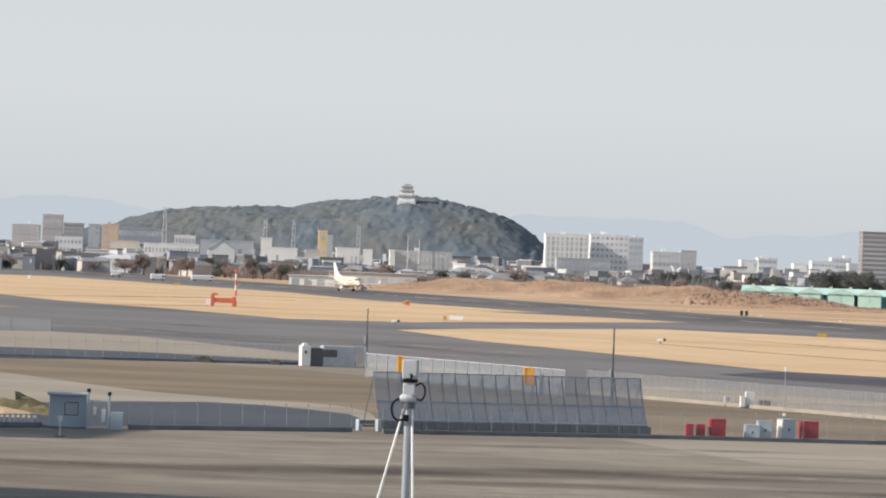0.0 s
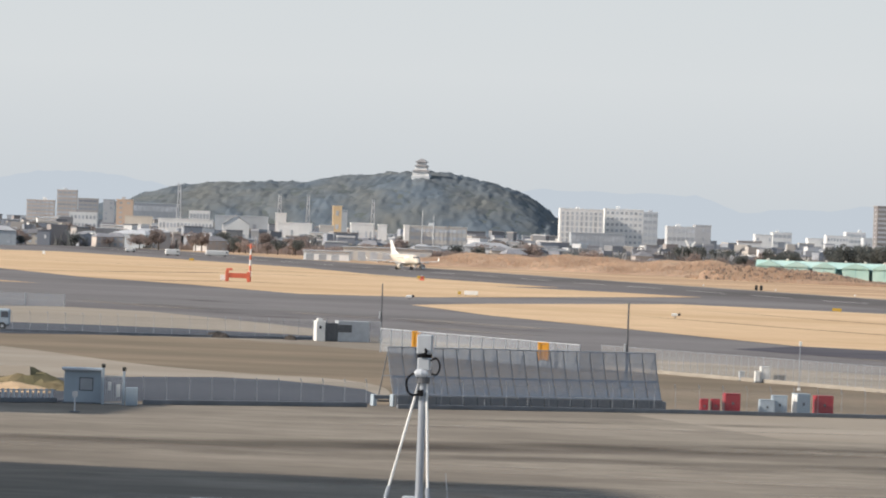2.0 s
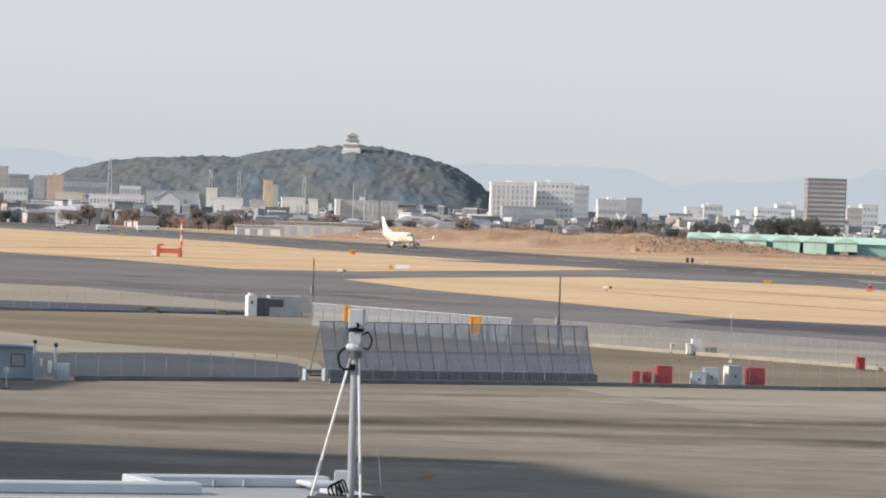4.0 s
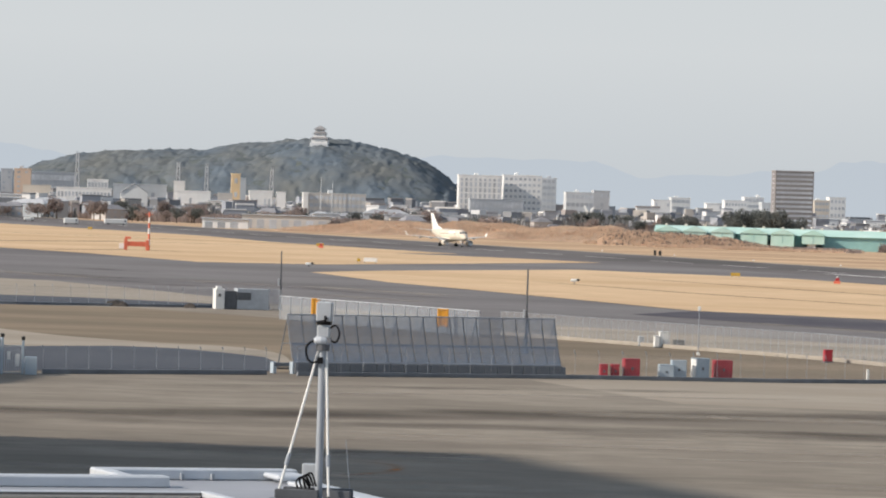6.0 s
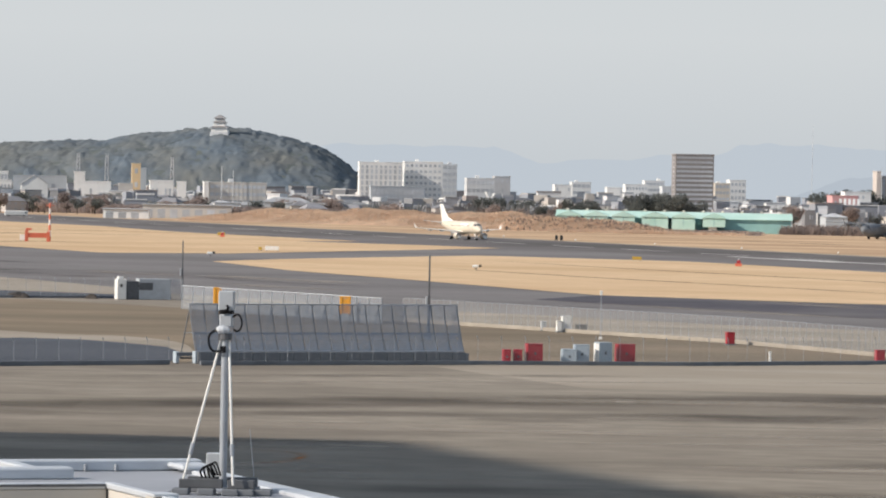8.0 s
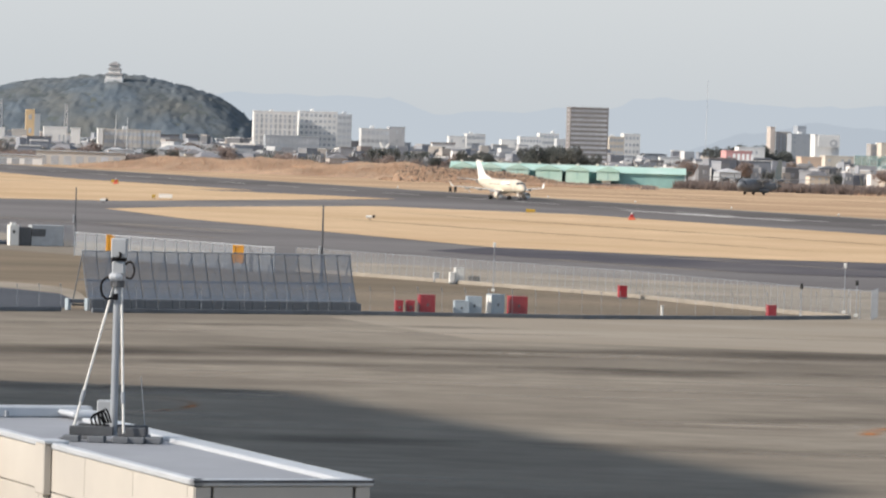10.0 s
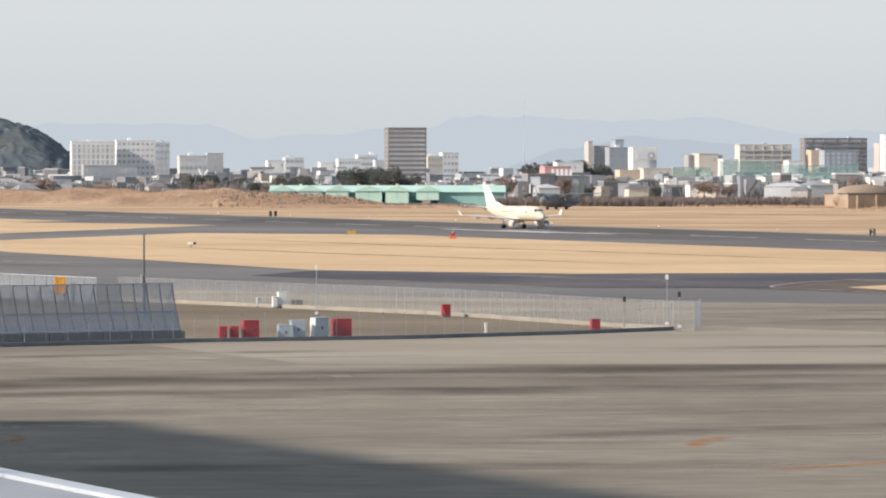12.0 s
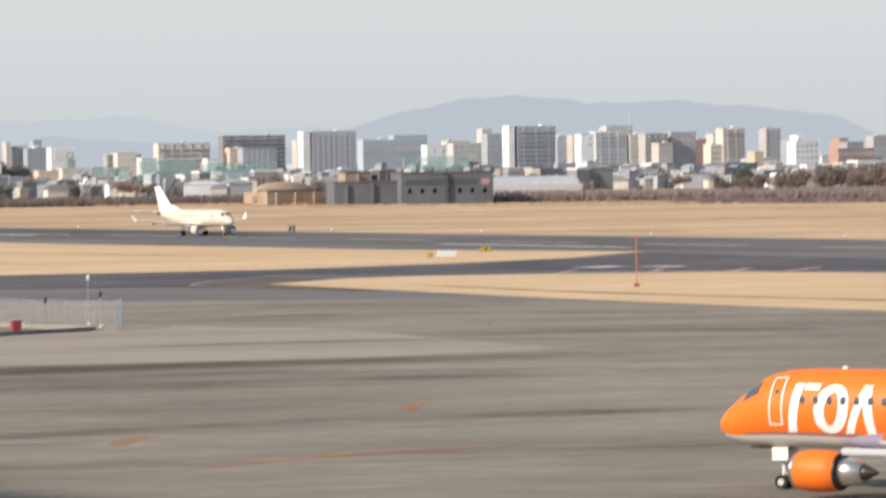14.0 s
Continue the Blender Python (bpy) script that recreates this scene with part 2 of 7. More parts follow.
def ribbon(bm, pts, width, z):
    """A painted line along points."""
    P = [Vector((p[0], p[1])) for p in pts]
    L = []
    for i, p in enumerate(P):
        d = (P[min(i + 1, len(P) - 1)] - P[max(i - 1, 0)]).normalized()
        s = Vector((-d.y, d.x)) * width / 2
        L.append((bm.verts.new((*(p + s), z)), bm.verts.new((*(p - s), z))))
    uv = bm.loops.layers.uv.new("UVMap")
    for i in range(len(L) - 1):
        f = bm.faces.new((L[i][0], L[i][1], L[i + 1][1], L[i + 1][0]))
        for loop, (u, v) in zip(f.loops, ((i, 0), (i, 1), (i + 1, 1), (i + 1, 0))):
            loop[uv].uv = (u / (len(L) - 1), v)
    return bm


# ---- ground ----
RW_U = Vector((0.3842, -0.9232))    # along the runway, the way of the take-off
RW_N = Vector((0.9232, 0.3842))     # across it, away from the terminal
RW_MID = 395.8


def rw(s, n):
    """World x, y from metres along and across the runway (s = 0 abeam the camera)."""
    return tuple(RW_U * s + RW_N * n)


def sheet(name, pts, z, mat, label, soft=0, thick=0.0):
    if soft:
        pts = smooth_line(pts, soft, True)
    return solid(name, poly(bmesh.new(), pts, z, thick), mat, Matrix(), label, "ground", kind="structure")


sheet("ground", [(-6000, -600), (6000, -600), (6000, 6500), (-6000, 6500)], 0.0, "earth_town", "flat earth and town ground reaching the horizon")
sheet("field", [rw(-2600, 424), rw(300, 424), rw(300, 800), rw(-900, 1250), rw(-2600, 900)], 0.03, "field_grass", "dry winter grass field beyond the runway")
sheet("airfield_pavement", [(-450, 20), (300, 20), rw(300, 424), rw(-2600, 424), (-1300, 1300)], 0.02, "asphalt_taxi", "grey worn asphalt of taxiways")
sheet("runway", [rw(-2400, 362), rw(300, 362), rw(300, 426), rw(-2400, 426)], 0.04, "asphalt_runway", "dark grey asphalt runway")
sheet("apron", [(-140, 20), (170, 20), (160, 300), (100, 384), (62, 437), (25, 452), (0, 468), (-32, 500), (-62, 540), (-105, 600), (-160, 640), (-230, 600)],
      0.05, "concrete_apron", "stained grey-brown concrete apron")
G1 = [(-330, 1641), (-283, 1551), (-200, 1380), (-162, 1262), (-95, 1123), (-110, 1096), (-75, 1071), (-54, 1043), (-102, 880), (-125, 861),
      (-160, 931), (-195, 986), (-232, 1077), (-300, 1250), (-380, 1600)]
sheet("grass_strip", G1, 0.07, "dry_grass", "mown straw-coloured winter grass between runway and taxiway")
G2 = [(-94, 788), (-85, 829), (-53, 920), (-8, 895), (23, 825), (85, 690), (117, 646), (100, 612), (81, 592), (55, 575), (17, 570), (-18, 590), (-51, 669), (-72, 716)]
sheet("grass_strip_2", G2, 0.07, "dry_grass", "mown straw-coloured winter grass between runway and taxiway")
G3 = [(47, 506), (58, 471), (70, 433), (82, 402), (91, 383), (120, 330), (190, 360), (150, 470), (120, 506), (106, 523), (79, 529), (69, 530), (58, 524)]
sheet("grass_island", G3, 0.07, "dry_grass", "mown straw-coloured grass island beside the taxiway")
sheet("grass_corner", [(-191, 888), (-180, 871), (-260, 900), (-240, 950)], 0.07, "dry_grass", "small corner of dry grass")

def veil(name, color, cover, rough=0.6):
    """Wire mesh or perforated sheet: so much of it is metal, the rest is open."""
    m = bpy.data.materials.new(name)
    m.use_nodes = True
    nt = m.node_tree
    b = nt.nodes["Principled BSDF"]
    b.inputs["Base Color"].default_value = (*color, 1)
    b.inputs["Roughness"].default_value = rough
    coord = nt.nodes.new("ShaderNodeTexCoord")
    n = nt.nodes.new("ShaderNodeTexNoise")
    n.inputs["Scale"].default_value = 0.7
    nt.links.new(coord.outputs["Object"], n.inputs["Vector"])
    mr = nt.nodes.new("ShaderNodeMapRange")
    mr.inputs[1].default_value, mr.inputs[2].default_value = 0.3, 0.7
    mr.inputs[3].default_value, mr.inputs[4].default_value = cover * 0.8, cover * 1.2
    nt.links.new(n.outputs[0], mr.inputs[0])
    nt.links.new(mr.outputs[0], b.inputs["Alpha"])
    MATS[name] = m



def streak(name, color, lo, hi, scale=0.09):
    """Worn tracks on the concrete, broken up by the surface."""
    veil(name, color, 0.5)
    nt = MATS[name].node_tree
    for n in nt.nodes:
        if n.type == "TEX_NOISE":
            n.inputs["Scale"].default_value = scale
            n.inputs["Detail"].default_value = 6.0
        if n.type == "MAP_RANGE":
            n.inputs[1].default_value, n.inputs[2].default_value = 0.35, 0.65
            n.inputs[3].default_value, n.inputs[4].default_value = lo, hi
    # thins out towards its sides and ends
    b = nt.nodes["Principled BSDF"]
    alpha = b.inputs["Alpha"].links[0].from_socket
    uv = nt.nodes.new("ShaderNodeUVMap")
    sep = nt.nodes.new("ShaderNodeSeparateXYZ")
    nt.links.new(uv.outputs[0], sep.inputs[0])
    for k in (0, 1):
        p = nt.nodes.new("ShaderNodeMath")
        p.operation = "PINGPONG"
        p.inputs[1].default_value = 0.5
        r = nt.nodes.new("ShaderNodeMapRange")
        r.interpolation_type = "SMOOTHSTEP"
        r.inputs[1].default_value, r.inputs[2].default_value = 0.0, (0.3, 0.45)[k]
        m = nt.nodes.new("ShaderNodeMath")
        m.operation = "MULTIPLY"
        nt.links.new(sep.outputs[k], p.inputs[0])
        nt.links.new(p.outputs[0], r.inputs[0])
        nt.links.new(alpha, m.inputs[0])
        nt.links.new(r.outputs[0], m.inputs[1])
        alpha = m.outputs[0]
    nt.links.new(alpha, b.inputs["Alpha"])
    nt.nodes["Principled BSDF"].inputs["Roughness"].default_value = 0.95
    nt.nodes["Principled BSDF"].inputs["Specular IOR Level"].default_value = 0.1


streak("streak_dark", (0.11, 0.096, 0.083), 0.05, 0.36)
streak("streak_pale", (0.42, 0.37, 0.31), 0.10, 0.6)
streak("line_worn", (0.58, 0.22, 0.06), 0.15, 0.75, 0.25)
streak("drain_worn", (0.16, 0.115, 0.075), 0.35, 0.9, 0.05)
streak("stain_broad", (0.09, 0.076, 0.066), 0.25, 0.65, 0.05)
veil("perforated_upper", (0.26, 0.31, 0.38), 0.54)
veil("perforated_lower", (0.21, 0.26, 0.33), 0.80)
veil("wire_mesh", (0.46, 0.46, 0.45), 0.17)
veil("wire_mesh_fine", (0.5, 0.5, 0.5), 0.10)
veil("clear_panel", (0.40, 0.44, 0.49), 0.20)
veil("green_net", (0.30, 0.52, 0.48), 0.30)

material("orange_paint", (0.84, 0.18, 0.02), 0.5, 0.3, vary=0.03, scale=0.5)
material("aircraft_white", (0.80, 0.78, 0.74), 0.3, 0.5, vary=0.04, scale=0.4)
material("aircraft_gold", (0.74, 0.66, 0.52), 0.35, 0.5, vary=0.04, scale=0.4)
material("aircraft_grey", (0.50, 0.51, 0.53), 0.4, 0.5, vary=0.05, scale=0.5)
material("purple_grey", (0.24, 0.22, 0.30), 0.4, 0.4, vary=0.05, scale=0.5)
material("letter_white", (0.85, 0.84, 0.82), 0.4, 0.4, vary=0.02, scale=0.5)
material("bare_metal", (0.62, 0.60, 0.57), 0.3, 0.5, metal=0.9, vary=0.08, scale=1.5)
material("dark_metal", (0.07, 0.065, 0.06), 0.45, 0.5, metal=0.7, vary=0.2, scale=2)
material("glass_dark", (0.075, 0.085, 0.10), 0.12, 0.5, vary=0.1, scale=1)
material("military_grey", (0.17, 0.185, 0.205), 0.7, 0.3, vary=0.15, scale=0.4)
material("cable_black", (0.008, 0.008, 0.010), 0.7, 0.15)
material("box_grey", (0.44, 0.47, 0.50), 0.5, 0.4, vary=0.05, scale=2.0, stain=(0.38, 0.40, 0.43), stain_scale=1.5)
material("aircraft_cream", (0.70, 0.62, 0.51), 0.4, 0.4, vary=0.05, scale=0.3, stain=(0.62, 0.55, 0.45), stain_scale=0.25)
material("kerb_stone", (0.33, 0.30, 0.26), 0.95, 0.1, vary=0.12, scale=0.5)

# ---- markings and surface patches ----


def mark(name, pts, width, mat, label, z=0.065, soft=5):
    return solid(name, ribbon(bmesh.new(), smooth_line(pts, soft), width, z), mat, Matrix(), label, "marking", kind="structure")


# blue-grey asphalt of the road; on the bay it stands for shade
material("asphalt_blue", (0.092, 0.099, 0.117), 0.95, 0.1, vary=0.1, scale=0.6, stain=(0.070, 0.077, 0.093), stain_scale=0.04, stretch=(0.3, 1, 1))
material("tyre_stain", (0.13, 0.115, 0.098), 0.95, 0.1, vary=0.18, scale=0.3, stain=(0.22, 0.195, 0.162), stain_scale=0.06, stain_size=0.5, stretch=(0.15, 1, 1))
sheet("pale_patch", [(19, 371), (24, 384), (40, 366), (49, 329), (52, 320), (38, 312), (21, 309), (-10, 310), (-23, 342), (-3, 356)], 0.058, "pale_concrete", "paler concrete beside the fence")
sheet("enclosure_ground", [(-44, 340), (-21, 354), (-3, 357), (19.5, 373), (1, 408), (-27, 446), (-60, 487), (-82, 512), (-112, 505), (-140, 470), (-110, 380), (-60, 325)],
      0.060, "packed_gravel", "brown gravel ground inside the fence")
sheet("curved_road", [(-112, 470), (-95, 447), (-88, 435), (-77, 415), (-70, 405), (-61, 397), (-55, 395), (-49, 384), (-45.5, 368), (-46, 360), (-62, 380), (-74, 362), (-84, 372), (-106, 430)], 0.068, "pale_concrete",
      "pale curving service road", soft=4)
# the building shade over this bay is put into its colour
sheet("asphalt_bay", [(-78, 320), (-78, 364), (-73.5, 370), (-69, 379), (-63, 385.6), (-57.4, 384.3), (-52.4, 378), (-48, 371), (-44.5, 356), (-43.7, 340.5), (-51, 335.5), (-60, 328), (-67, 317)], 0.072, "asphalt_blue", "asphalt behind the low barrier, coloured as in shade")
sheet("verge_patch", [(-140, 640), (-132, 656), (-116, 645), (-99, 614), (-82, 579), (-74, 545), (-77, 541), (-84, 545), (-96, 551), (-107, 552), (-117, 542)], 0.074, "pale_concrete", "pale worn verge beside the service road")
sheet("service_road", [(-120, 550), (-107, 552.5), (-96, 552), (-84, 546), (-76.8, 541.7), (-73.8, 522), (-80, 521), (-89, 514), (-98, 507), (-106, 498), (-122, 500)], 0.078, "asphalt_blue", "blue-grey asphalt of the service road")
sheet("turnoff", [(15, 506), (38, 505), (51, 545), (72, 533), (90, 541), (108, 532), (130, 512), (160, 500), (150, 530), (117, 640), (100, 607), (81, 588), (55, 571), (17, 566), (-18, 586), (-25, 560)],
      0.06, "asphalt_new", "newer blue-black asphalt of the turn-off")
material("asphalt_soil", (0.15, 0.125, 0.105), 0.95, 0.1, vary=0.15, scale=0.4, stain=(0.11, 0.095, 0.085), stain_scale=0.05)
sheet("turnoff_shoulder", [(39, 505), (50, 538), (56, 529), (58, 524), (47, 506), (58, 471), (52, 474), (44, 496)], 0.064, "asphalt_soil", "brown shoulder of the turn-off")
mark("edge_line", [(52, 543), (45, 530), (39.5, 515), (38.5, 506), (42, 499), (52, 476)], 0.5, "line_faded", "faded pinkish curved edge line", z=0.075)
mark("stained_strip", [(-110, 245), (-57, 265), (-23, 284), (3, 298), (22, 304), (40, 307), (66, 309)], 18, "stain_broad", "dark tyre-stained strip of concrete", z=0.0565)
mark("stained_strip", [(-90, 236), (-40, 262), (0, 274), (40, 282), (70, 284)], 10, "streak_dark", "faint tyre-stained strip of concrete", z=0.0575)
# runway centre line and edges
for i in range(40):
    s = -1900 + i * 50
    a, b = rw(s, RW_MID - 8), rw(s + 30, RW_MID - 8)
    mark("centre_dash", [a, b], 1.2, "line_white", "worn white runway centre dash", z=0.06, soft=1)
mark("runway_edge", [rw(-2300, 425), rw(280, 425)], 6.5, "pale_concrete", "pale edge of the runway shoulder", z=0.06, soft=1)
for s, n in ((-905, 377), (-880, 380), (-640, 372)):
    mark("touchdown_bar", [rw(s, n), rw(s + 60, n)], 3.0, "line_white", "worn white touchdown bar", z=0.06, soft=1)
for w, pts in ((9, [(-250, 1010), (-210, 1095), (-198, 1131), (-186, 1166), (-162, 1168), (-137, 1173)]), (7, [(-182, 952), (-171, 980), (-159, 1004), (-140, 985)]),
               (6, [(-300, 1330), (-240, 1290), (-161, 1237), (-131, 1215), (-100, 1170)]), (3.6, [(-52, 868), (-20, 800), (10, 745), (40, 690), (66, 640)]), (3.2, [(-58, 780), (-25, 715), (5, 665), (36, 612)]),
               (3.5, [(60, 500), (75, 455), (92, 420), (112, 385)])):
    mark("drain", pts, w, "drain_worn", "dark drainage ditch in the grass", z=0.085)
for w, pts in ((10, [(137, 829), (147, 825), (157, 806)]), (9, [(238, 1128), (252, 1150), (270, 1166)]), (10, [(272, 1272), (282, 1257), (290, 1240)]), (8, [(150, 1010), (185, 1000), (215, 965)]),
               (8, [(60, 1330), (100, 1270), (130, 1230)]), (7, [(100, 1150), (130, 1120), (165, 1060)]), (9, [(-20, 1330), (10, 1300), (40, 1240)])):
    mark("field_ditch", pts, w, "drain_worn", "dark damp hollow in the dry field", z=0.07)
mark("lead_line", [(-26, 229.5), (-23, 228), (-21.8, 224), (-23.5, 218), (-30, 211)], 0.9, "line_worn", "curved orange lead-in line", z=0.08)
for x, y in ((13, 220.5), (31, 246)):
    mark("lead_line_end", [(x - 0.6, y - 3), (x, y), (x + 0.4, y + 2.5), (x + 2.2, y + 6)], 1.6, "line_worn", "faded orange lead-in line end", z=0.08)
mark("lead_line_long", [(14, 200), (25, 209), (34, 212)], 1.4, "line_worn", "faded orange guide line", z=0.08)
for pts in ([(-18, 240), (4, 245), (31, 256), (60, 262)], [(6, 199), (26, 210), (41, 209), (60, 214)], [(-35, 256), (0, 262), (34, 268)], [(2, 326), (20, 330), (48, 330)],
            [(-48, 300), (-20, 316), (0, 324)], [(7, 224), (22, 228), (45, 233)]):
    mark("joint_streak", pts, 2.6, "streak_pale", "pale washed joint in the concrete", z=0.07)
for pts in ([(-20, 262), (5, 270), (40, 276)], [(0, 222), (22, 235), (50, 240)], [(12, 335), (40, 340), (70, 335)], [(26, 395), (50, 400), (75, 390)], [(-50, 310), (-25, 324), (-2, 334)],
            [(45, 345), (60, 350), (85, 340)], [(30, 420), (50, 425), (66, 410)]):
    mark("rubber_streak", pts, 7, "streak_dark", "dark rubber streak on the concrete", z=0.069)
mark("guide_tick", [(53, 366), (55, 377), (61, 378)], 0.4, "streak_pale", "short white corner mark", z=0.08, soft=2)
mark("guide_tick", [(70, 322), (74, 329), (74, 333)], 0.4, "streak_pale", "short white corner mark", z=0.08, soft=2)
for p, q in (((86, 533), (89, 541)), ((97, 530), (100, 540)), ((106, 526), (111, 538)), ((112, 521), (119, 535))):
    mark("shoulder_tick", [p, q], 1.3, "line_faded", "faded shoulder bar", z=0.085, soft=1)
mark("threshold_block", [(93, 556), (98, 559)], 6, "line_white", "white painted panel", z=0.08, soft=1)
mark("threshold_block", [(101, 553), (105, 555)], 6, "line_white", "white painted panel", z=0.08, soft=1)

rnd = random.Random(41)
for i in range(34):
    x, y = rnd.uniform(-70, 75), rnd.uniform(175, 335)
    if y > 300 + x * 0.4 and x < 15:
        continue
    L = rnd.uniform(8, 26)
    mark("surface_stain", [(x - L, y - rnd.uniform(-1, 4)), (x, y), (x + L, y + rnd.uniform(-1, 5))], rnd.uniform(3, 10), rnd.choice(("streak_dark", "streak_dark", "streak_pale")),
         "worn patch of the apron surface", z=0.071 + i * 0.0004)
for i in range(16):
    t = rnd.random()
    x, y = -150 + 190 * t + rnd.uniform(-14, 14), 760 - 270 * t + rnd.uniform(-25, 10)
    L = rnd.uniform(10, 30)
    mark("surface_stain", [(x - L * 0.6, y + L * 0.9), (x, y), (x + L * 0.6, y - L * 0.7)], rnd.uniform(6, 14), rnd.choice(("streak_dark", "streak_pale")), "worn patch of the taxiway surface", z=0.055 + i * 0.0004)

# ---- aircraft ----
NOSE = 14.6     # nose tip ahead of the main wheels
FUS = ((0.0, 2.60, 2.66, 0.03), (0.13, 2.38, 2.95, 0.30), (0.43, 2.14, 3.28, 0.58), (0.86, 1.98, 3.62, 0.85), (1.46, 1.87, 4.05, 1.10), (1.98, 1.82, 4.42, 1.25), (2.58, 1.79, 4.78, 1.38),
       (3.44, 1.77, 5.03, 1.47), (4.73, 1.76, 5.13, 1.505), (9.0, 1.72, 5.13, 1.505), (17.0, 1.74, 5.13, 1.505), (20.0, 1.98, 5.13, 1.45), (23.0, 2.60, 5.10, 1.20),
       (26.0, 3.35, 5.00, 0.80), (28.5, 3.98, 4.80, 0.42), (29.9, 4.35, 4.65, 0.12))


def fus_at(d, ang, out=0.0):
    """A point on the fuselage d metres behind the nose, ang degrees from the top to the left side."""
    d = min(max(d, 0.0), 29.89)
    i = max(k for k in range(len(FUS) - 1) if FUS[k][0] <= d)
    a, b = FUS[i], FUS[i + 1]
    f = (d - a[0]) / (b[0] - a[0])
    lo, hi, w = (a[k] + (b[k] - a[k]) * f for k in (1, 2, 3))
    s, c = math.sin(radians(ang)), math.cos(radians(ang))
    return Vector((NOSE - d, (w + out) * s, (lo + hi) / 2 + ((hi - lo) / 2 + out) * c))


def patch(bm, outline, steps=5, out=0.015):
    """A painted shape on the fuselage: outline maps u, v in 0..1 to d, ang."""
    g = [[bm.verts.new(fus_at(*outline(i / steps, j / steps), out)) for j in range(steps + 1)] for i in range(steps + 1)]
    for i in range(steps):
        for j in range(steps):
            bm.faces.new((g[i][j], g[i + 1][j], g[i + 1][j + 1], g[i][j + 1]))
    return bm


def wing_mesh(root, tip, thick=0.12):
    """A tapered aerofoil slab; root and tip: leading edge x, y, z, chord."""
    bm = bmesh.new()
    rings = []
    for x, y, z, c in (root, tip):
        prof = [(0, 0), (0.08, 0.55), (0.35, 1.0), (0.7, 0.6), (1.0, 0.06), (0.7, -0.3), (0.35, -0.55), (0.08, -0.4)]
        rings.append([bm.verts.new((x - u * c, y, z + v * thick * c * 0.5)) for u, v in prof])
    n = len(rings[0])
    for i in range(n):
        bm.faces.new((rings[0][i], rings[0][(i + 1) % n], rings[1][(i + 1) % n], rings[1][i]))
    bm.faces.new(rings[0])
    bm.faces.new(rings[1])
    return bm


def fin_mesh(root, tip, width=0.3):
    """An upright fin; root and tip: leading edge x, z, chord."""
    bm = bmesh.new()
    rings = []
    for x, z, c in (root, tip):
        prof = [(0, 0), (0.2, 1), (0.6, 0.8), (1, 0.1), (1, -0.1), (0.6, -0.8), (0.2, -1)]
        rings.append([bm.verts.new((x - u * c, v * width * 0.5 * c / 4, z)) for u, v in prof])
    n = len(rings[0])
    for i in range(n):
        bm.faces.new((rings[0][i], rings[0][(i + 1) % n], rings[1][(i + 1) % n], rings[1][i]))
    bm.faces.new(rings[0])
    bm.faces.new(rings[1])
    return bm


def spun(profile, centre, n=24, bm=None):
    """A body of revolution about an axis along x; profile: x, radius."""
    bm = bm or bmesh.new()
    rings = [[bm.verts.new((centre[0] + x, centre[1] + r * math.cos(2 * math.pi * k / n), centre[2] + r * math.sin(2 * math.pi * k / n))) for k in range(n)] for x, r in profile]
    for a, b in zip(rings, rings[1:]):
        for k in range(n):
            bm.faces.new((a[k], a[(k + 1) % n], b[(k + 1) % n], b[k]))
    bm.faces.new(rings[0])
    bm.faces.new(rings[-1])
    return bm


def wheel_parts(parent, x, y, r, w):
    t = part("wheel", rod(bmesh.new(), (x, y - w / 2, r), (x, y + w / 2, r), r, n=20), "black_rubber", parent, "black rubber tyre")
    part("hub", rod(bmesh.new(), (x, y - w / 2 - 0.02, r), (x, y + w / 2 + 0.02, r), r * 0.5, n=14), "aircraft_grey", t, "pale metal hub")


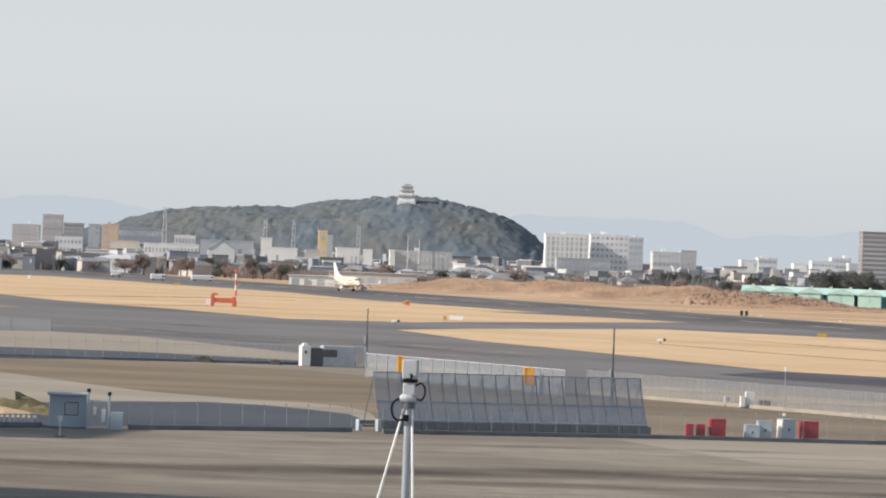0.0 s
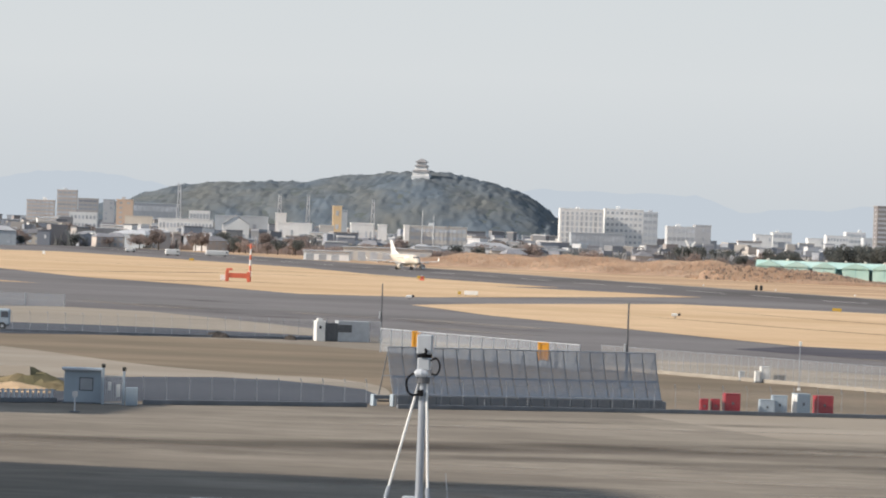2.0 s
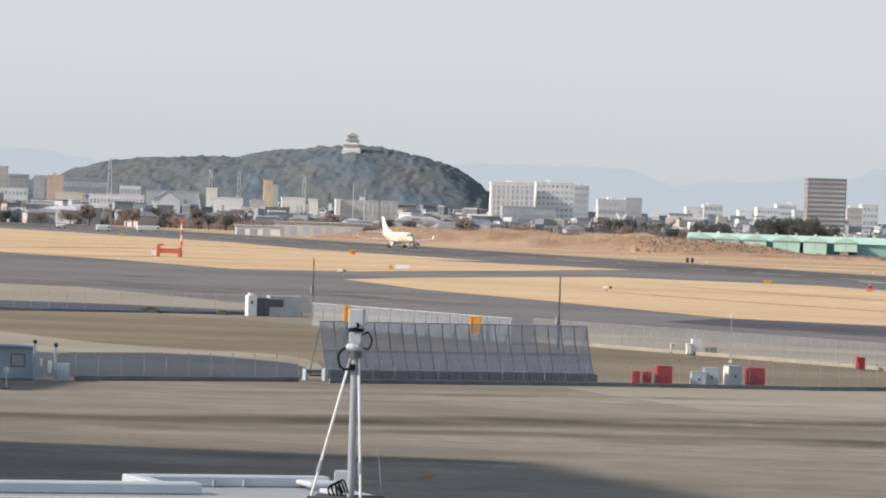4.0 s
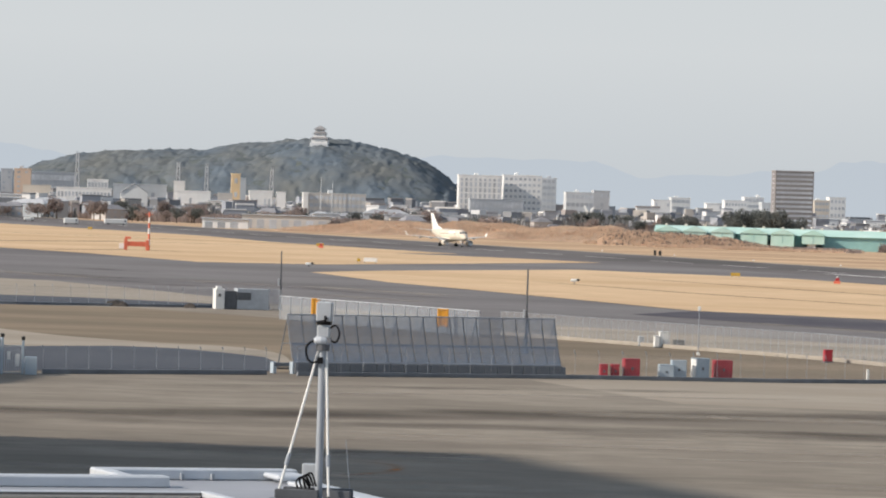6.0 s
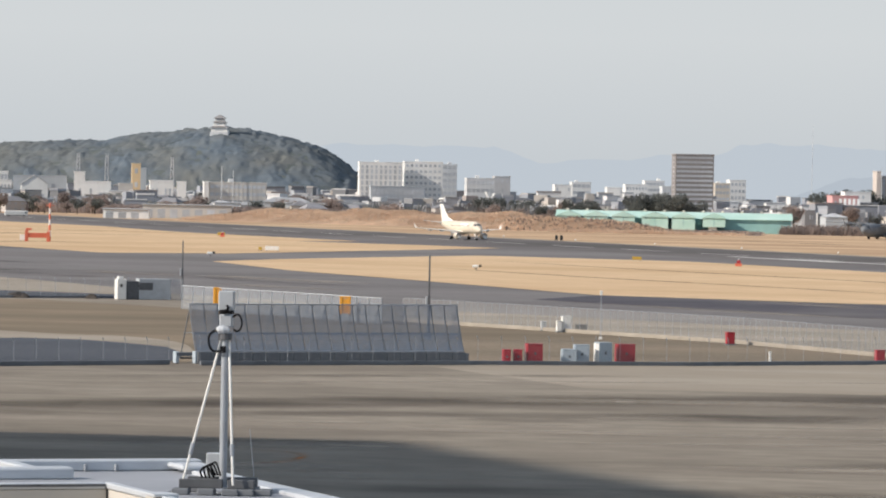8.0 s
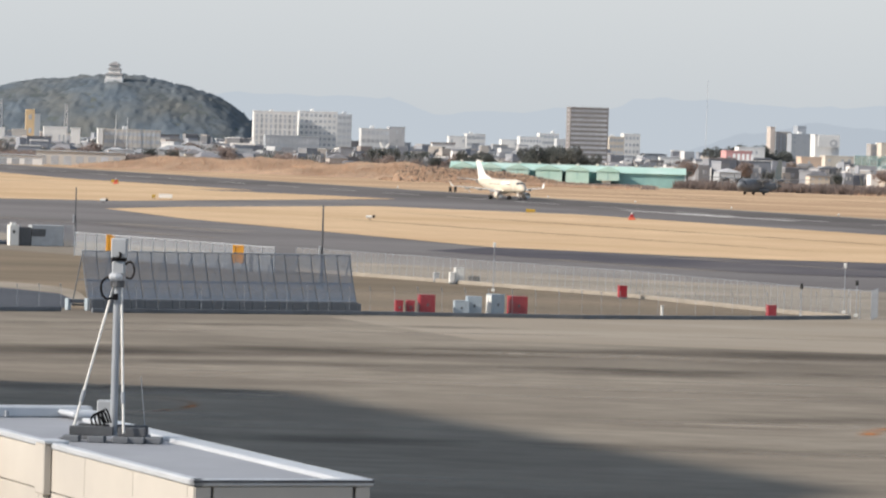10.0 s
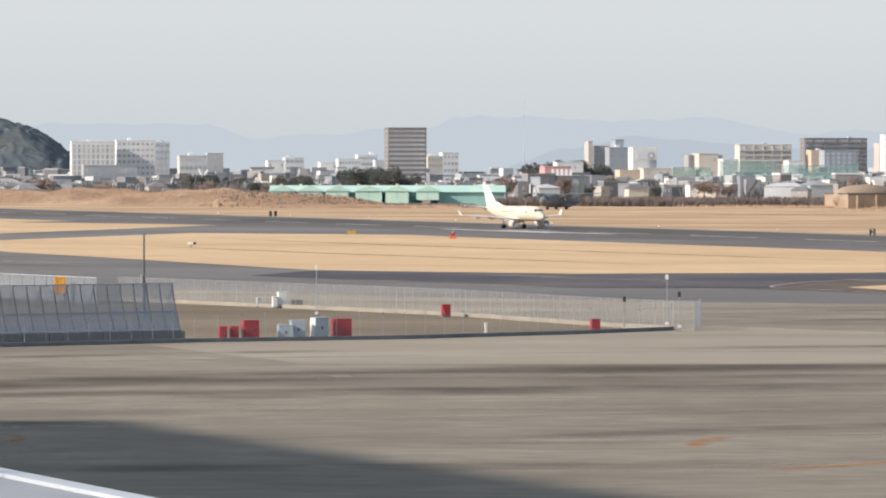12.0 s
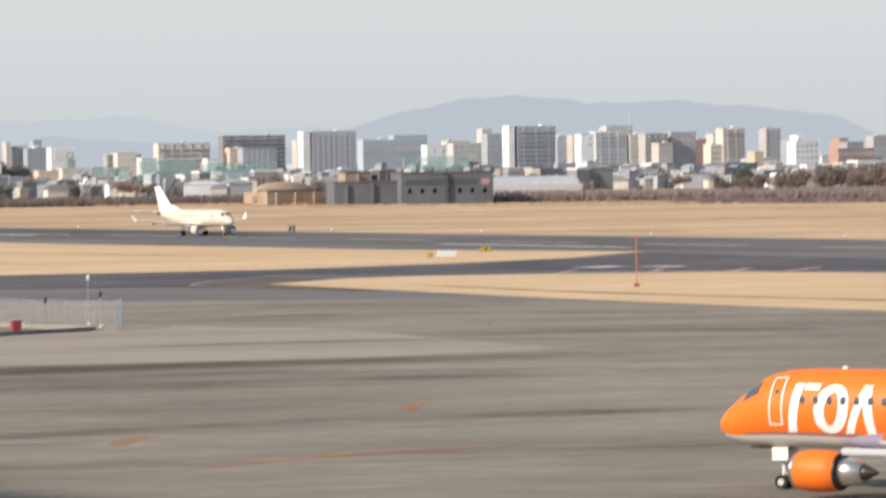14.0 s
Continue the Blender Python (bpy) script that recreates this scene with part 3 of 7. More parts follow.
def make_airliner(name, m, body, belly, tail, nacelle, label):
    a = thing(name, m, label, "aircraft")
    bm = bmesh.new()
    ds = [0, 0.06, 0.15, 0.3, 0.5, 0.75, 1.0, 1.35, 1.7, 2.0, 2.3, 2.65, 3.0, 3.5, 4, 4.7, 5.5] + [5.5 + i * 1.15 for i in range(1, 11)] + [17.8, 18.6, 19.3, 20, 21, 22, 23, 24, 25, 26, 27.2, 28.5, 29.3, 29.89]
    n = 36
    rings = [[bm.verts.new(fus_at(d, 360 * k / n)) for k in range(n)] for d in ds]
    for p, q in zip(rings, rings[1:]):
        for k in range(n):
            f = bm.faces.new((p[k], p[(k + 1) % n], q[(k + 1) % n], q[k]))
            c = f.calc_center_median()
            f.material_index = 1 if c.z < 2.28 and c.x > -9 else 0
    bm.faces.new(rings[0])
    bm.faces.new(rings[-1])
    fus = part("fuselage", bm, [body, belly], a, smooth=True)
    part("belly_fairing", spun([(4.6, 0.3), (4.0, 0.85), (2.5, 1.12), (-1.5, 1.15), (-3.2, 0.8), (-4.2, 0.3)], (0, 0, 2.35)), belly, a, smooth=True)
    for sy in (1, -1):
        wg = part("wing", wing_mesh((4.6, 1.0 * sy, 2.15, 5.4), (-0.6, 12.6 * sy, 3.05, 1.5)), "aircraft_grey" if body == "orange_paint" else "aircraft_white", a, "pale grey painted wing")
        part("winglet", wing_mesh((-0.7, 12.55 * sy, 3.05, 1.4), (-1.6, 13.1 * sy, 4.25, 0.5), 0.1), tail, wg, "upswept winglet")
        for fy in (5.6, 8.6):
            part("flap_fairing", spun([(1.3, 0.05), (0.6, 0.2), (-0.8, 0.18), (-1.8, 0.04)], (0.3 - (fy - 5.6) * 0.42, fy * sy, 2.28 + (fy - 5.6) * 0.05), 10), "aircraft_white", wg)
        c = (7.25, 3.9 * sy, 1.14)
        nac = part("nacelle", spun([(1.0, 0.66), (1.1, 0.73), (0.95, 0.79), (0.5, 0.855), (0.0, 0.87), (-0.4, 0.86), (-0.9, 0.79), (-0.95, 0.72), (-0.7, 0.66)], c), nacelle, a, "rounded engine nacelle", smooth=True)
        part("intake_lip", spun([(1.05, 0.64), (1.16, 0.69), (1.14, 0.75), (0.98, 0.795)], c), "bare_metal", nac, "polished intake lip", smooth=True)
        part("intake", spun([(1.0, 0.62), (0.96, 0.63)], c), "dark_metal", nac, "dark fan face")
        part("exhaust_duct", spun([(-0.85, 0.77), (-0.99, 0.78), (-0.99, 0.58), (-0.8, 0.56)], c), "dark_metal", nac, "dark fan duct")
        core = part("core_cowl", spun([(-0.8, 0.60), (-1.4, 0.57), (-2.0, 0.42), (-2.02, 0.36)], c), "bare_metal", nac, "bare metal core cowl", smooth=True)
        part("exhaust_cone", spun([(-1.9, 0.35), (-2.2, 0.28), (-2.55, 0.13), (-2.75, 0.02)], c), "dark_metal", nac, "dark pointed exhaust cone", smooth=True)
        part("pylon", boxm(2.4, 6.3, 3.9 * sy - 0.10, 3.9 * sy + 0.10, 1.80, 2.12, bevel=0.08), "aircraft_grey", a, "engine pylon")
        part("tailplane", wing_mesh((-10.9, 0.5 * sy, 4.55, 3.3), (-14.0, 5.0 * sy, 5.05, 1.3)), "aircraft_grey" if body == "orange_paint" else "aircraft_white", a, "pale tailplane")
    fin = part("tail_fin", fin_mesh((-7.6, 4.9, 5.6), (-12.9, 9.75, 2.2), 0.5), tail, a)
    part("dorsal_fillet", fin_mesh((-4.6, 5.05, 4.5), (-7.9, 5.95, 3.4), 0.25), tail, fin)
    part("rudder", fin_mesh((-11.9, 5.3, 1.5), (-14.35, 9.5, 0.75), 0.3), tail, fin)
    # landing gear
    ng = part("nose_gear", rod(rod(bmesh.new(), (11.45, 0, 0.4), (11.45, 0, 2.2), 0.10), (11.45, 0, 1.1), (12.4, 0, 1.9), 0.05), "aircraft_white", a, "white nose gear strut")
    part("axle", rod(bmesh.new(), (11.45, -0.28, 0.31), (11.45, 0.28, 0.31), 0.06), "aircraft_grey", ng)
    part("torque_link", rod(rod(bmesh.new(), (11.5, 0, 0.5), (11.1, 0, 0.78), 0.04), (11.1, 0, 0.78), (11.48, 0, 1.08), 0.04), "aircraft_grey", ng)
    part("steering_collar", rod(bmesh.new(), (11.45, -0.25, 1.05), (11.45, 0.25, 1.15), 0.07), "aircraft_grey", ng)
    part("gear_bay", boxm(11.1, 12.9, -0.36, 0.36, 1.70, 1.80), "dark_metal", ng, "dark open gear bay")
    for sy in (1, -1):
        wheel_parts(ng, 11.45, 0.22 * sy, 0.31, 0.18)
        part("gear_door", boxm(11.0, 11.8, 0.42 * sy - 0.02, 0.42 * sy + 0.02, 1.22, 1.8, bevel=0.015), "aircraft_white", ng, "white gear door")
        mg = part("main_gear", rod(rod(bmesh.new(), (0, 2.6 * sy, 0.45), (0, 2.5 * sy, 2.3), 0.12), (0, 2.55 * sy, 1.2), (0.2, 1.3 * sy, 2.1), 0.06), "aircraft_white", a, "white main gear strut")
        for wy in (2.35, 2.85):
            wheel_parts(mg, 0, wy * sy, 0.47, 0.3)
    # glazing
    win = mesh_of("cabin_window", patch(bmesh.new(), lambda u, v: (8 + 0.27 * (u - 0.5) * (1 - 0.35 * abs(2 * v - 1) ** 3), 69 + 11.5 * v), 3, 0.02), "glass_dark")
    ref = 8.0
    for i in range(22):
        d = 4.95 + i * 0.662
        if d > 18:
            break
        share("cabin_window", win, fus, Matrix.Translation((ref - d, 0, 0)))
        share("cabin_window", win, fus, Matrix.Translation((ref - d, 0, 0)) @ Matrix.Diagonal((1, -1, 1, 1)))
    for lo, hi in ((-58, -31), (-28, -2), (2, 28), (31, 58)):
        k = abs(lo + hi) / 89
        part("windscreen_pane", patch(bmesh.new(), lambda u, v: (1.22 + 0.55 * k + (0.66 + 0.2 * k) * u, lo + (hi - lo) * v), 4, 0.012), "glass_dark", fus, "dark cockpit glass")
    for sy in (1, -1):
        bm = bmesh.new()
        d0, d1, a0, a1 = 3.30, 3.98, 34, 112
        patch(bm, lambda u, v: (d0 + 0.07 * u, sy * (a0 + (a1 - a0) * v)), 10)
        patch(bm, lambda u, v: (d1 - 0.07 + 0.07 * u, sy * (a0 + (a1 - a0) * v)), 10)
        patch(bm, lambda u, v: (d0 + (d1 - d0) * u, sy * (a0 + 2.5 * v)), 6)
        patch(bm, lambda u, v: (d0 + (d1 - d0) * u, sy * (a1 - 2.5 + 2.5 * v)), 6)
        part("door_outline", bm, "letter_white", fus, "white outline of the front door")
        part("door_window", patch(bmesh.new(), lambda u, v: (3.64 + 0.16 * (u - 0.5), sy * (58 + 7 * v)), 2, 0.02), "glass_dark", fus)
    for d in (6.2, 8.6, 9.4, 12.0):
        part("antenna", boxm(NOSE - d - 0.12, NOSE - d + 0.12, -0.02, 0.02, 5.1, 5.22, bevel=0.01), "aircraft_white", fus, "small white blade antenna")
    return a


airliner = make_airliner("airliner", pose(-197, 1505, 0.04, 0, 0, -67.4), "aircraft_cream", "aircraft_gold", "aircraft_white", "aircraft_cream",
                         "white twin-engine regional airliner on its take-off run")
for sy in (1, -1):
    part("livery_band", patch(bmesh.new(), lambda u, v: (6.0 + 11 * u, sy * (88 + 7 * v)), 8), "aircraft_gold", airliner, "pale gold livery band")
    part("livery_block", patch(bmesh.new(), lambda u, v: (6.5 + 4.5 * u, sy * (48 + 32 * v)), 8, 0.012), "letter_white", airliner, "white livery shape")

for o in airliner.children:
    # the longer model of the two: fuselage drawn out, wheels carried along
    o.matrix_basis = Matrix.Translation((0.65, 0, 0)) if o.name.startswith("nose_gear") else Matrix() if o.name.startswith("main_gear") else Matrix.Diagonal((1.06, 1, 1, 1))

parked = make_airliner("parked_airliner", pose(38.5 + 11.45 * 0.719, 179.9 - 11.45 * 0.695, 0.06, 0, 0, 136), "orange_paint", "aircraft_white", "orange_paint", "orange_paint",
                       "bright orange regional airliner parked on the apron")
part("belly_stripe", patch(bmesh.new(), lambda u, v: (1.9 + 17 * u, 124.0 + 3.2 * v), 12), "purple_grey", parked, "dark purple-grey stripe")
part("wing_fillet", spun([(2.2, 0.05), (1.4, 0.28), (0, 0.4), (-2, 0.4)], (5.4, 1.4, 2.2), 14), "purple_grey", parked, "dark purple-grey wing root", smooth=True)
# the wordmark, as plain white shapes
part("white_bar", patch(bmesh.new(), lambda u, v: (4.16 + 0.44 * u + 0.36 * (1 - v), 49 + 75 * v), 8, 0.012), "letter_white", parked, "white slanting bar")
part("white_bar_top", patch(bmesh.new(), lambda u, v: (4.98 + 0.72 * u + 0.05 * (1 - v), 49 + 11 * v), 6, 0.012), "letter_white", parked, "short white bar")
bm = bmesh.new()
ring = [[bm.verts.new(fus_at(6.37 + r * 0.83 * math.cos(k * math.pi / 16) - 0.10 * math.sin(k * math.pi / 16), 87 + (37 if r == 1 else 24) * math.sin(k * math.pi / 16), 0.012)) for k in range(32)] for r in (1, 0.40)]
for k in range(32):
    bm.faces.new((ring[0][k], ring[0][(k + 1) % 32], ring[1][(k + 1) % 32], ring[1][k]))
part("white_ring", bm, "letter_white", parked, "white oval ring")
part("white_wedge", patch(bmesh.new(), lambda u, v: (6.95 + 0.92 * (1 - v) + 0.40 * u, 50 + 73 * v), 8, 0.012), "letter_white", parked, "white slanting bar")
part("white_wedge_back", patch(bmesh.new(), lambda u, v: (7.80 + 0.43 * u + 0.24 * v, 50 + 73 * v), 8, 0.012), "letter_white", parked, "white slanting bar")


material("fin_grey", (0.34, 0.38, 0.36), 0.7, 0.3, vary=0.1, scale=0.4)


def make_transport():
    """Four-engined military transport, nose to the local +x."""
    a = thing("military_transport", pose(36.4, 1424, 0.05, 0, 0, -120), "dark grey four-engined military transport taxiing beyond the runway", "aircraft")
    part("fuselage", spun([(14.9, 0.2), (14.3, 0.9), (13.2, 1.5), (11.8, 1.95), (10, 2.15), (-3, 2.15), (-8, 1.6), (-12, 0.9), (-14.6, 0.25)], (0, 0, 2.9), 20), "military_grey", a, smooth=True)
    for sy in (1, -1):
        w = part("wing", wing_mesh((5.2, 1.2 * sy, 4.9, 5.0), (3.8, 20 * sy, 5.4, 2.4)), "military_grey", a)
        for y in (4.9, 10.2):
            e = part("engine", spun([(4.0, 0.25), (3.6, 0.5), (2.0, 0.6), (-0.5, 0.45), (-1.2, 0.2)], (4.2, y * sy, 4.7), 14), "military_grey", w)
            for k in range(4):
                b = boxm(8.1, 8.25, y * sy - 0.14, y * sy + 0.14, 4.75, 6.7)
                bmesh.ops.rotate(b, cent=(8.2, y * sy, 4.7), matrix=Matrix.Rotation(radians(90 * k + 20), 3, "X"), verts=b.verts)
                part("propeller_blade", b, "steel_dark", e)
        part("tailplane", wing_mesh((-10.5, 0.5 * sy, 4.1, 3.6), (-11.6, 8 * sy, 4.3, 1.8)), "military_grey", a)
        part("gear_sponson", spun([(3.5, 0.2), (2, 0.7), (-2, 0.7), (-3.5, 0.2)], (1, 2.1 * sy, 1.35), 12), "military_grey", a)
        part("wheel", rod(bmesh.new(), (1, 1.9 * sy - 0.25, 0.65), (1, 1.9 * sy + 0.25, 0.65), 0.65, n=16), "black_rubber", a)
    part("tail_fin", fin_mesh((-8.6, 4.4, 6.2), (-12.4, 11.6, 2.4), 0.5), "fin_grey", a, "paler grey-green tail fin")
    part("nose_wheel", rod(bmesh.new(), (10.5, -0.3, 0.5), (10.5, 0.3, 0.5), 0.5, n=16), "black_rubber", a)
    part("cockpit_glass", spun([(13.5, 1.2), (12.6, 1.72)], (0, 0, 3.2), 20), "glass_dark", a)
    return a


transport = make_transport()

material("mound_grass", (0.27, 0.215, 0.13), 1.0, 0.0, vary=0.3, scale=1.2, stain=(0.15, 0.14, 0.08), stain_scale=0.3)
material("rubble_dark", (0.085, 0.075, 0.068), 1.0, 0.0, vary=0.3, scale=1.5)

# ---- the gangway roof below the terrace ----
RA = 24.6
ROOF = pose(-5.8, 60.0, 0, 0, 0, RA)
ZR = 9.32


def gangway():
    g = thing("gangway_building", ROOF, "pale panelled gangway building with a flat grey roof", "building")
    bm = bmesh.new()
    box(bm, 0.06, 2.58, 0.06, 13.3, 0, ZR - 0.12)
    box(bm, -0.8, 0.05, 9.66, 13.3, 0, ZR - 0.12)
    box(bm, -40, -0.81, 9.66, 11.6, 0, ZR - 0.12)
    part("core_wall", bm, "concrete_dark", g, "dark backing wall")
    bm = bmesh.new()
    box(bm, 0.10, 2.54, 0.1, 13.25, ZR - 0.115, ZR - 0.06)
    box(bm, -0.8, 0.09, 9.7, 13.25, ZR - 0.115, ZR - 0.06)
    box(bm, -40, -0.81, 9.7, 11.55, ZR - 0.115, ZR - 0.06)
    part("roof_sheet", bm, "roof_membrane", g, "smooth grey roof membrane")
    for x0, x1, y0, y1 in ((-0.03, 0.14, -0.03, 9.75), (2.22, 2.67, 0.15, 13.0), (-0.03, 2.67, -0.03, 0.14), (-40, -0.04, 9.57, 9.75)):
        part("coping", boxm(x0, x1, y0, y1, ZR - 0.10, ZR, bevel=0.02), "panel_pale", g, "pale metal coping along the roof edge")
    for x0, x1, y0, y1 in ((-0.87, 2.67, 13.05, 13.4), (-0.87, -0.60, 11.62, 13.04), (-40, -0.11, 11.15, 11.6)):
        part("parapet", boxm(x0, x1, y0, y1, ZR - 0.058, ZR + 0.13, bevel=0.025), "panel_pale", g, "low pale metal parapet")
    part("parapet_fall", boxm(2.05, 2.62, 12.2, 13.04, ZR + 0.002, ZR + 0.09, bevel=0.03), "panel_pale", g)
    part("drip_edge", boxm(-0.02, 2.66, -0.045, -0.032, ZR - 0.05, ZR - 0.012), "steel_dark", g, "dark drip edge")
    rows = [(ZR - 0.11 - 0.66 * (k + 1) + 0.02, ZR - 0.11 - 0.66 * k) for k in range(13)]
    for k, (z0, z1) in enumerate(rows):
        for y0, y1 in ((0.02, 0.27), (0.29, 2.70), (2.72, 5.0), (5.02, 7.3), (7.32, 9.58)):
            part("wall_panel", boxm(0.0, 0.055, y0, y1, z0, z1, bevel=0.006), "wall_panel", g)
        for x0, x1 in ((0.02, 0.25), (0.29, 2.36), (2.41, 2.62)):
            part("wall_panel", boxm(x0, x1, 0.0, 0.055, z0, z1, bevel=0.006), "wall_panel", g)
        if k == 0:
            for i in range(6):
                part("wall_panel", boxm(-0.02 - 2.4 * (i + 1) + 0.02, -0.02 - 2.4 * i, 9.6, 9.655, z0, z1, bevel=0.006), "wall_panel", g)
    # flat black plates on the wall stand in for the shaded depth
    part("opening", boxm(0.5, 2.15, 0.02, 0.058, rows[4][0], rows[1][1] - 0.02), "dark_opening", g, "dark opening under the roof edge")
    part("opening", boxm(-14, -0.25, 9.62, 9.658, 3.0, rows[0][0] - 0.02), "dark_opening", g, "dark opening under the roof edge")
    part("frame_post", boxm(-0.24, -0.14, 9.58, 9.66, 3.0, rows[0][0]), "steel_dark", g)
    part("downpipe_box", boxm(-0.14, -0.005, 6.65, 7.10, ZR - 0.80, ZR - 0.02, bevel=0.02), "wall_panel", g, "pale downpipe box")
    part("rain_head", boxm(-0.15, 0.25, 6.6, 7.15, ZR - 0.018, ZR + 0.03, bevel=0.01), "panel_pale", g)
    part("drip_edge", boxm(-40, -0.05, 9.553, 9.566, ZR - 0.06, ZR - 0.02), "steel_dark", g, "dark drip edge")
    for x in (0.62, 1.15):
        part("roof_bracket", boxm(x - 0.03, x + 0.03, 12.96, 13.04, ZR - 0.05, ZR + 0.06, bevel=0.01), "galvanised", g)
    return g


gangway()


def tube(pts, r, n=6):
    bm = bmesh.new()
    P = smooth_line(pts, 5)
    for a, b in zip(P, P[1:]):
        rod(bm, a, b, r, n=n)
    return bm


def camera_mast():
    """Mast with equipment head; local x to the right as seen from the terrace, z from the roof."""
    m = thing("equipment_mast", pose(-7.825, 67.6, ZR - 0.06), "galvanised mast with stay tubes and grey equipment boxes", "mast")
    part("tube", rod(bmesh.new(), (0, 0, 0.12), (0, 0, 2.53), 0.060, n=18), "galvanised", m, "round galvanised tube", smooth=False)
    part("collar", rod(bmesh.new(), (0, 0, 2.30), (0, 0, 2.40), 0.11, n=14), "steel_dark", m)
    part("head_box", boxm(-0.11, 0.13, -0.1, 0.16, 2.76, 3.06, bevel=0.015), "box_grey", m, "grey upper equipment box")
    part("lower_box", boxm(-0.09, 0.11, -0.1, 0.14, 2.50, 2.70, bevel=0.02), "box_grey", m, "grey lower equipment box")
    part("bracket", boxm(-0.10, 0.12, -0.07, 0.12, 2.705, 2.755, bevel=0.008), "cable_black", m, "black mounting bracket")
    part("hook", tube([(0.03, -0.12, 2.84), (0.05, -0.14, 2.80), (0.02, -0.14, 2.76), (-0.08, -0.12, 2.74)], 0.022), "cable_black", m)
    part("head_post", boxm(-0.04, 0.04, -0.04, 0.04, 2.40, 2.51), "panel_pale", m)
    part("knuckle", spun([(-0.11, 0.03), (-0.08, 0.06), (0.0, 0.07), (0.08, 0.05), (0.1, 0.02)], (-0.02, -0.08, 2.46), 12), "panel_pale", m, "pale pivot joint")
    part("cable", tube([(0.11, -0.05, 2.66), (0.2, -0.08, 2.70), (0.26, -0.1, 2.62), (0.26, -0.1, 2.52), (0.21, -0.1, 2.44), (0.14, -0.08, 2.46)], 0.016), "cable_black", m, "looped black cable")
    part("cable", tube([(-0.06, -0.08, 2.44), (-0.16, -0.1, 2.44), (-0.24, -0.1, 2.36), (-0.24, -0.1, 2.22), (-0.17, -0.1, 2.12), (-0.04, -0.09, 2.13)], 0.018), "cable_black", m, "looped black cable")
    part("cable_clamp", boxm(-0.07, 0.02, -0.12, -0.05, 2.10, 2.20, bevel=0.01), "cable_black", m)
    for x, y in ((-0.62, -0.15), (0.20, -0.35)):
        s = part("stay_tube", rod(bmesh.new(), (math.copysign(0.06, x), 0, 2.43), (x, y, 0.16), 0.021, n=8), "paint_white", m, "white stay tube")
        a, b = Vector((math.copysign(0.06, x), 0, 2.43)), Vector((x, y, 0.16))
        part("turnbuckle", rod(bmesh.new(), a.lerp(b, 0.72), a.lerp(b, 0.80), 0.034, n=8), "galvanised", s, "galvanised turnbuckle")
    part("whip_antenna", rod(bmesh.new(), (0.45, 0.5, 0.1), (0.36, 0.45, 1.0), 0.006, n=5), "galvanised", m)
    for x0, x1, y in ((-0.66, 0.02, -0.25), (0.10, 0.52, -0.25), (-0.6, 0.5, 0.35)):
        part("base_beam", boxm(x0, x1, y, y + 0.14, 0.10, 0.24, bevel=0.01), "steel_dark", m, "dark steel base beam")
    for x, y in ((-0.62, -0.3), (-0.22, -0.32), (0.16, -0.34), (0.40, -0.3), (0.66, -0.2), (-0.5, 0.35), (0.4, 0.35)):
        part("ballast_block", boxm(x - 0.13, x + 0.13, y - 0.12, y + 0.2, 0.002, 0.10, bevel=0.015), "concrete_barrier", m, "grey concrete ballast block")
    part("foot_plate", boxm(-0.2, 0.2, -0.2, 0.2, 0.10, 0.125), "galvanised", m)
    part("cabinet", boxm(-0.28, 0.02, 0.10, 0.32, 0.25, 0.63, bevel=0.015), "box_grey", m, "pale grey cabinet at the mast foot")
    for k in range(4):
        part("cable", tube([(-0.30 + 0.06 * k, -0.18, 0.26), (-0.33 + 0.055 * k, -0.2, 0.36 + 0.03 * k), (-0.24 + 0.05 * k, -0.2, 0.44 + 0.02 * k), (-0.14 + 0.04 * k, -0.16, 0.30)], 0.016), "cable_black", m, "coiled black cable")
    part("cable", tube([(-0.66, -0.3, 0.05), (-0.9, -0.5, 0.03), (-1.2, -0.6, 0.02)], 0.018), "cable_black", m)
    for o in m.children:
        # the head sits on top of the tube
        if min(v.co.z for v in o.data.vertices) > 2.0:
            o.matrix_basis = Matrix.Translation((0, 0, 0.115))
    return m


camera_mast()

# ---- blast fence ----
BF = pose(-42.15, 339.4, 0.06, 0, 0, math.degrees(math.atan2(13.2, 22.0)))     # local x along it, -y towards the terrace
BAYS, BAY = 20, 23.6 / 20
RIB = [(-1.45, 0.9), (-1.15, 1.52), (-0.85, 2.22), (-0.55, 2.98), (-0.28, 3.8), (-0.08, 4.62)]


def strip(pts, x0, x1, bm=None):
    """A bent sheet between x0 and x1 along points y, z."""
    bm = bm or bmesh.new()
    vs = [(bm.verts.new((x0, y, z)), bm.verts.new((x1, y, z))) for y, z in pts]
    for (a, b), (c, d) in zip(vs, vs[1:]):
        bm.faces.new((a, b, d, c))
    return bm


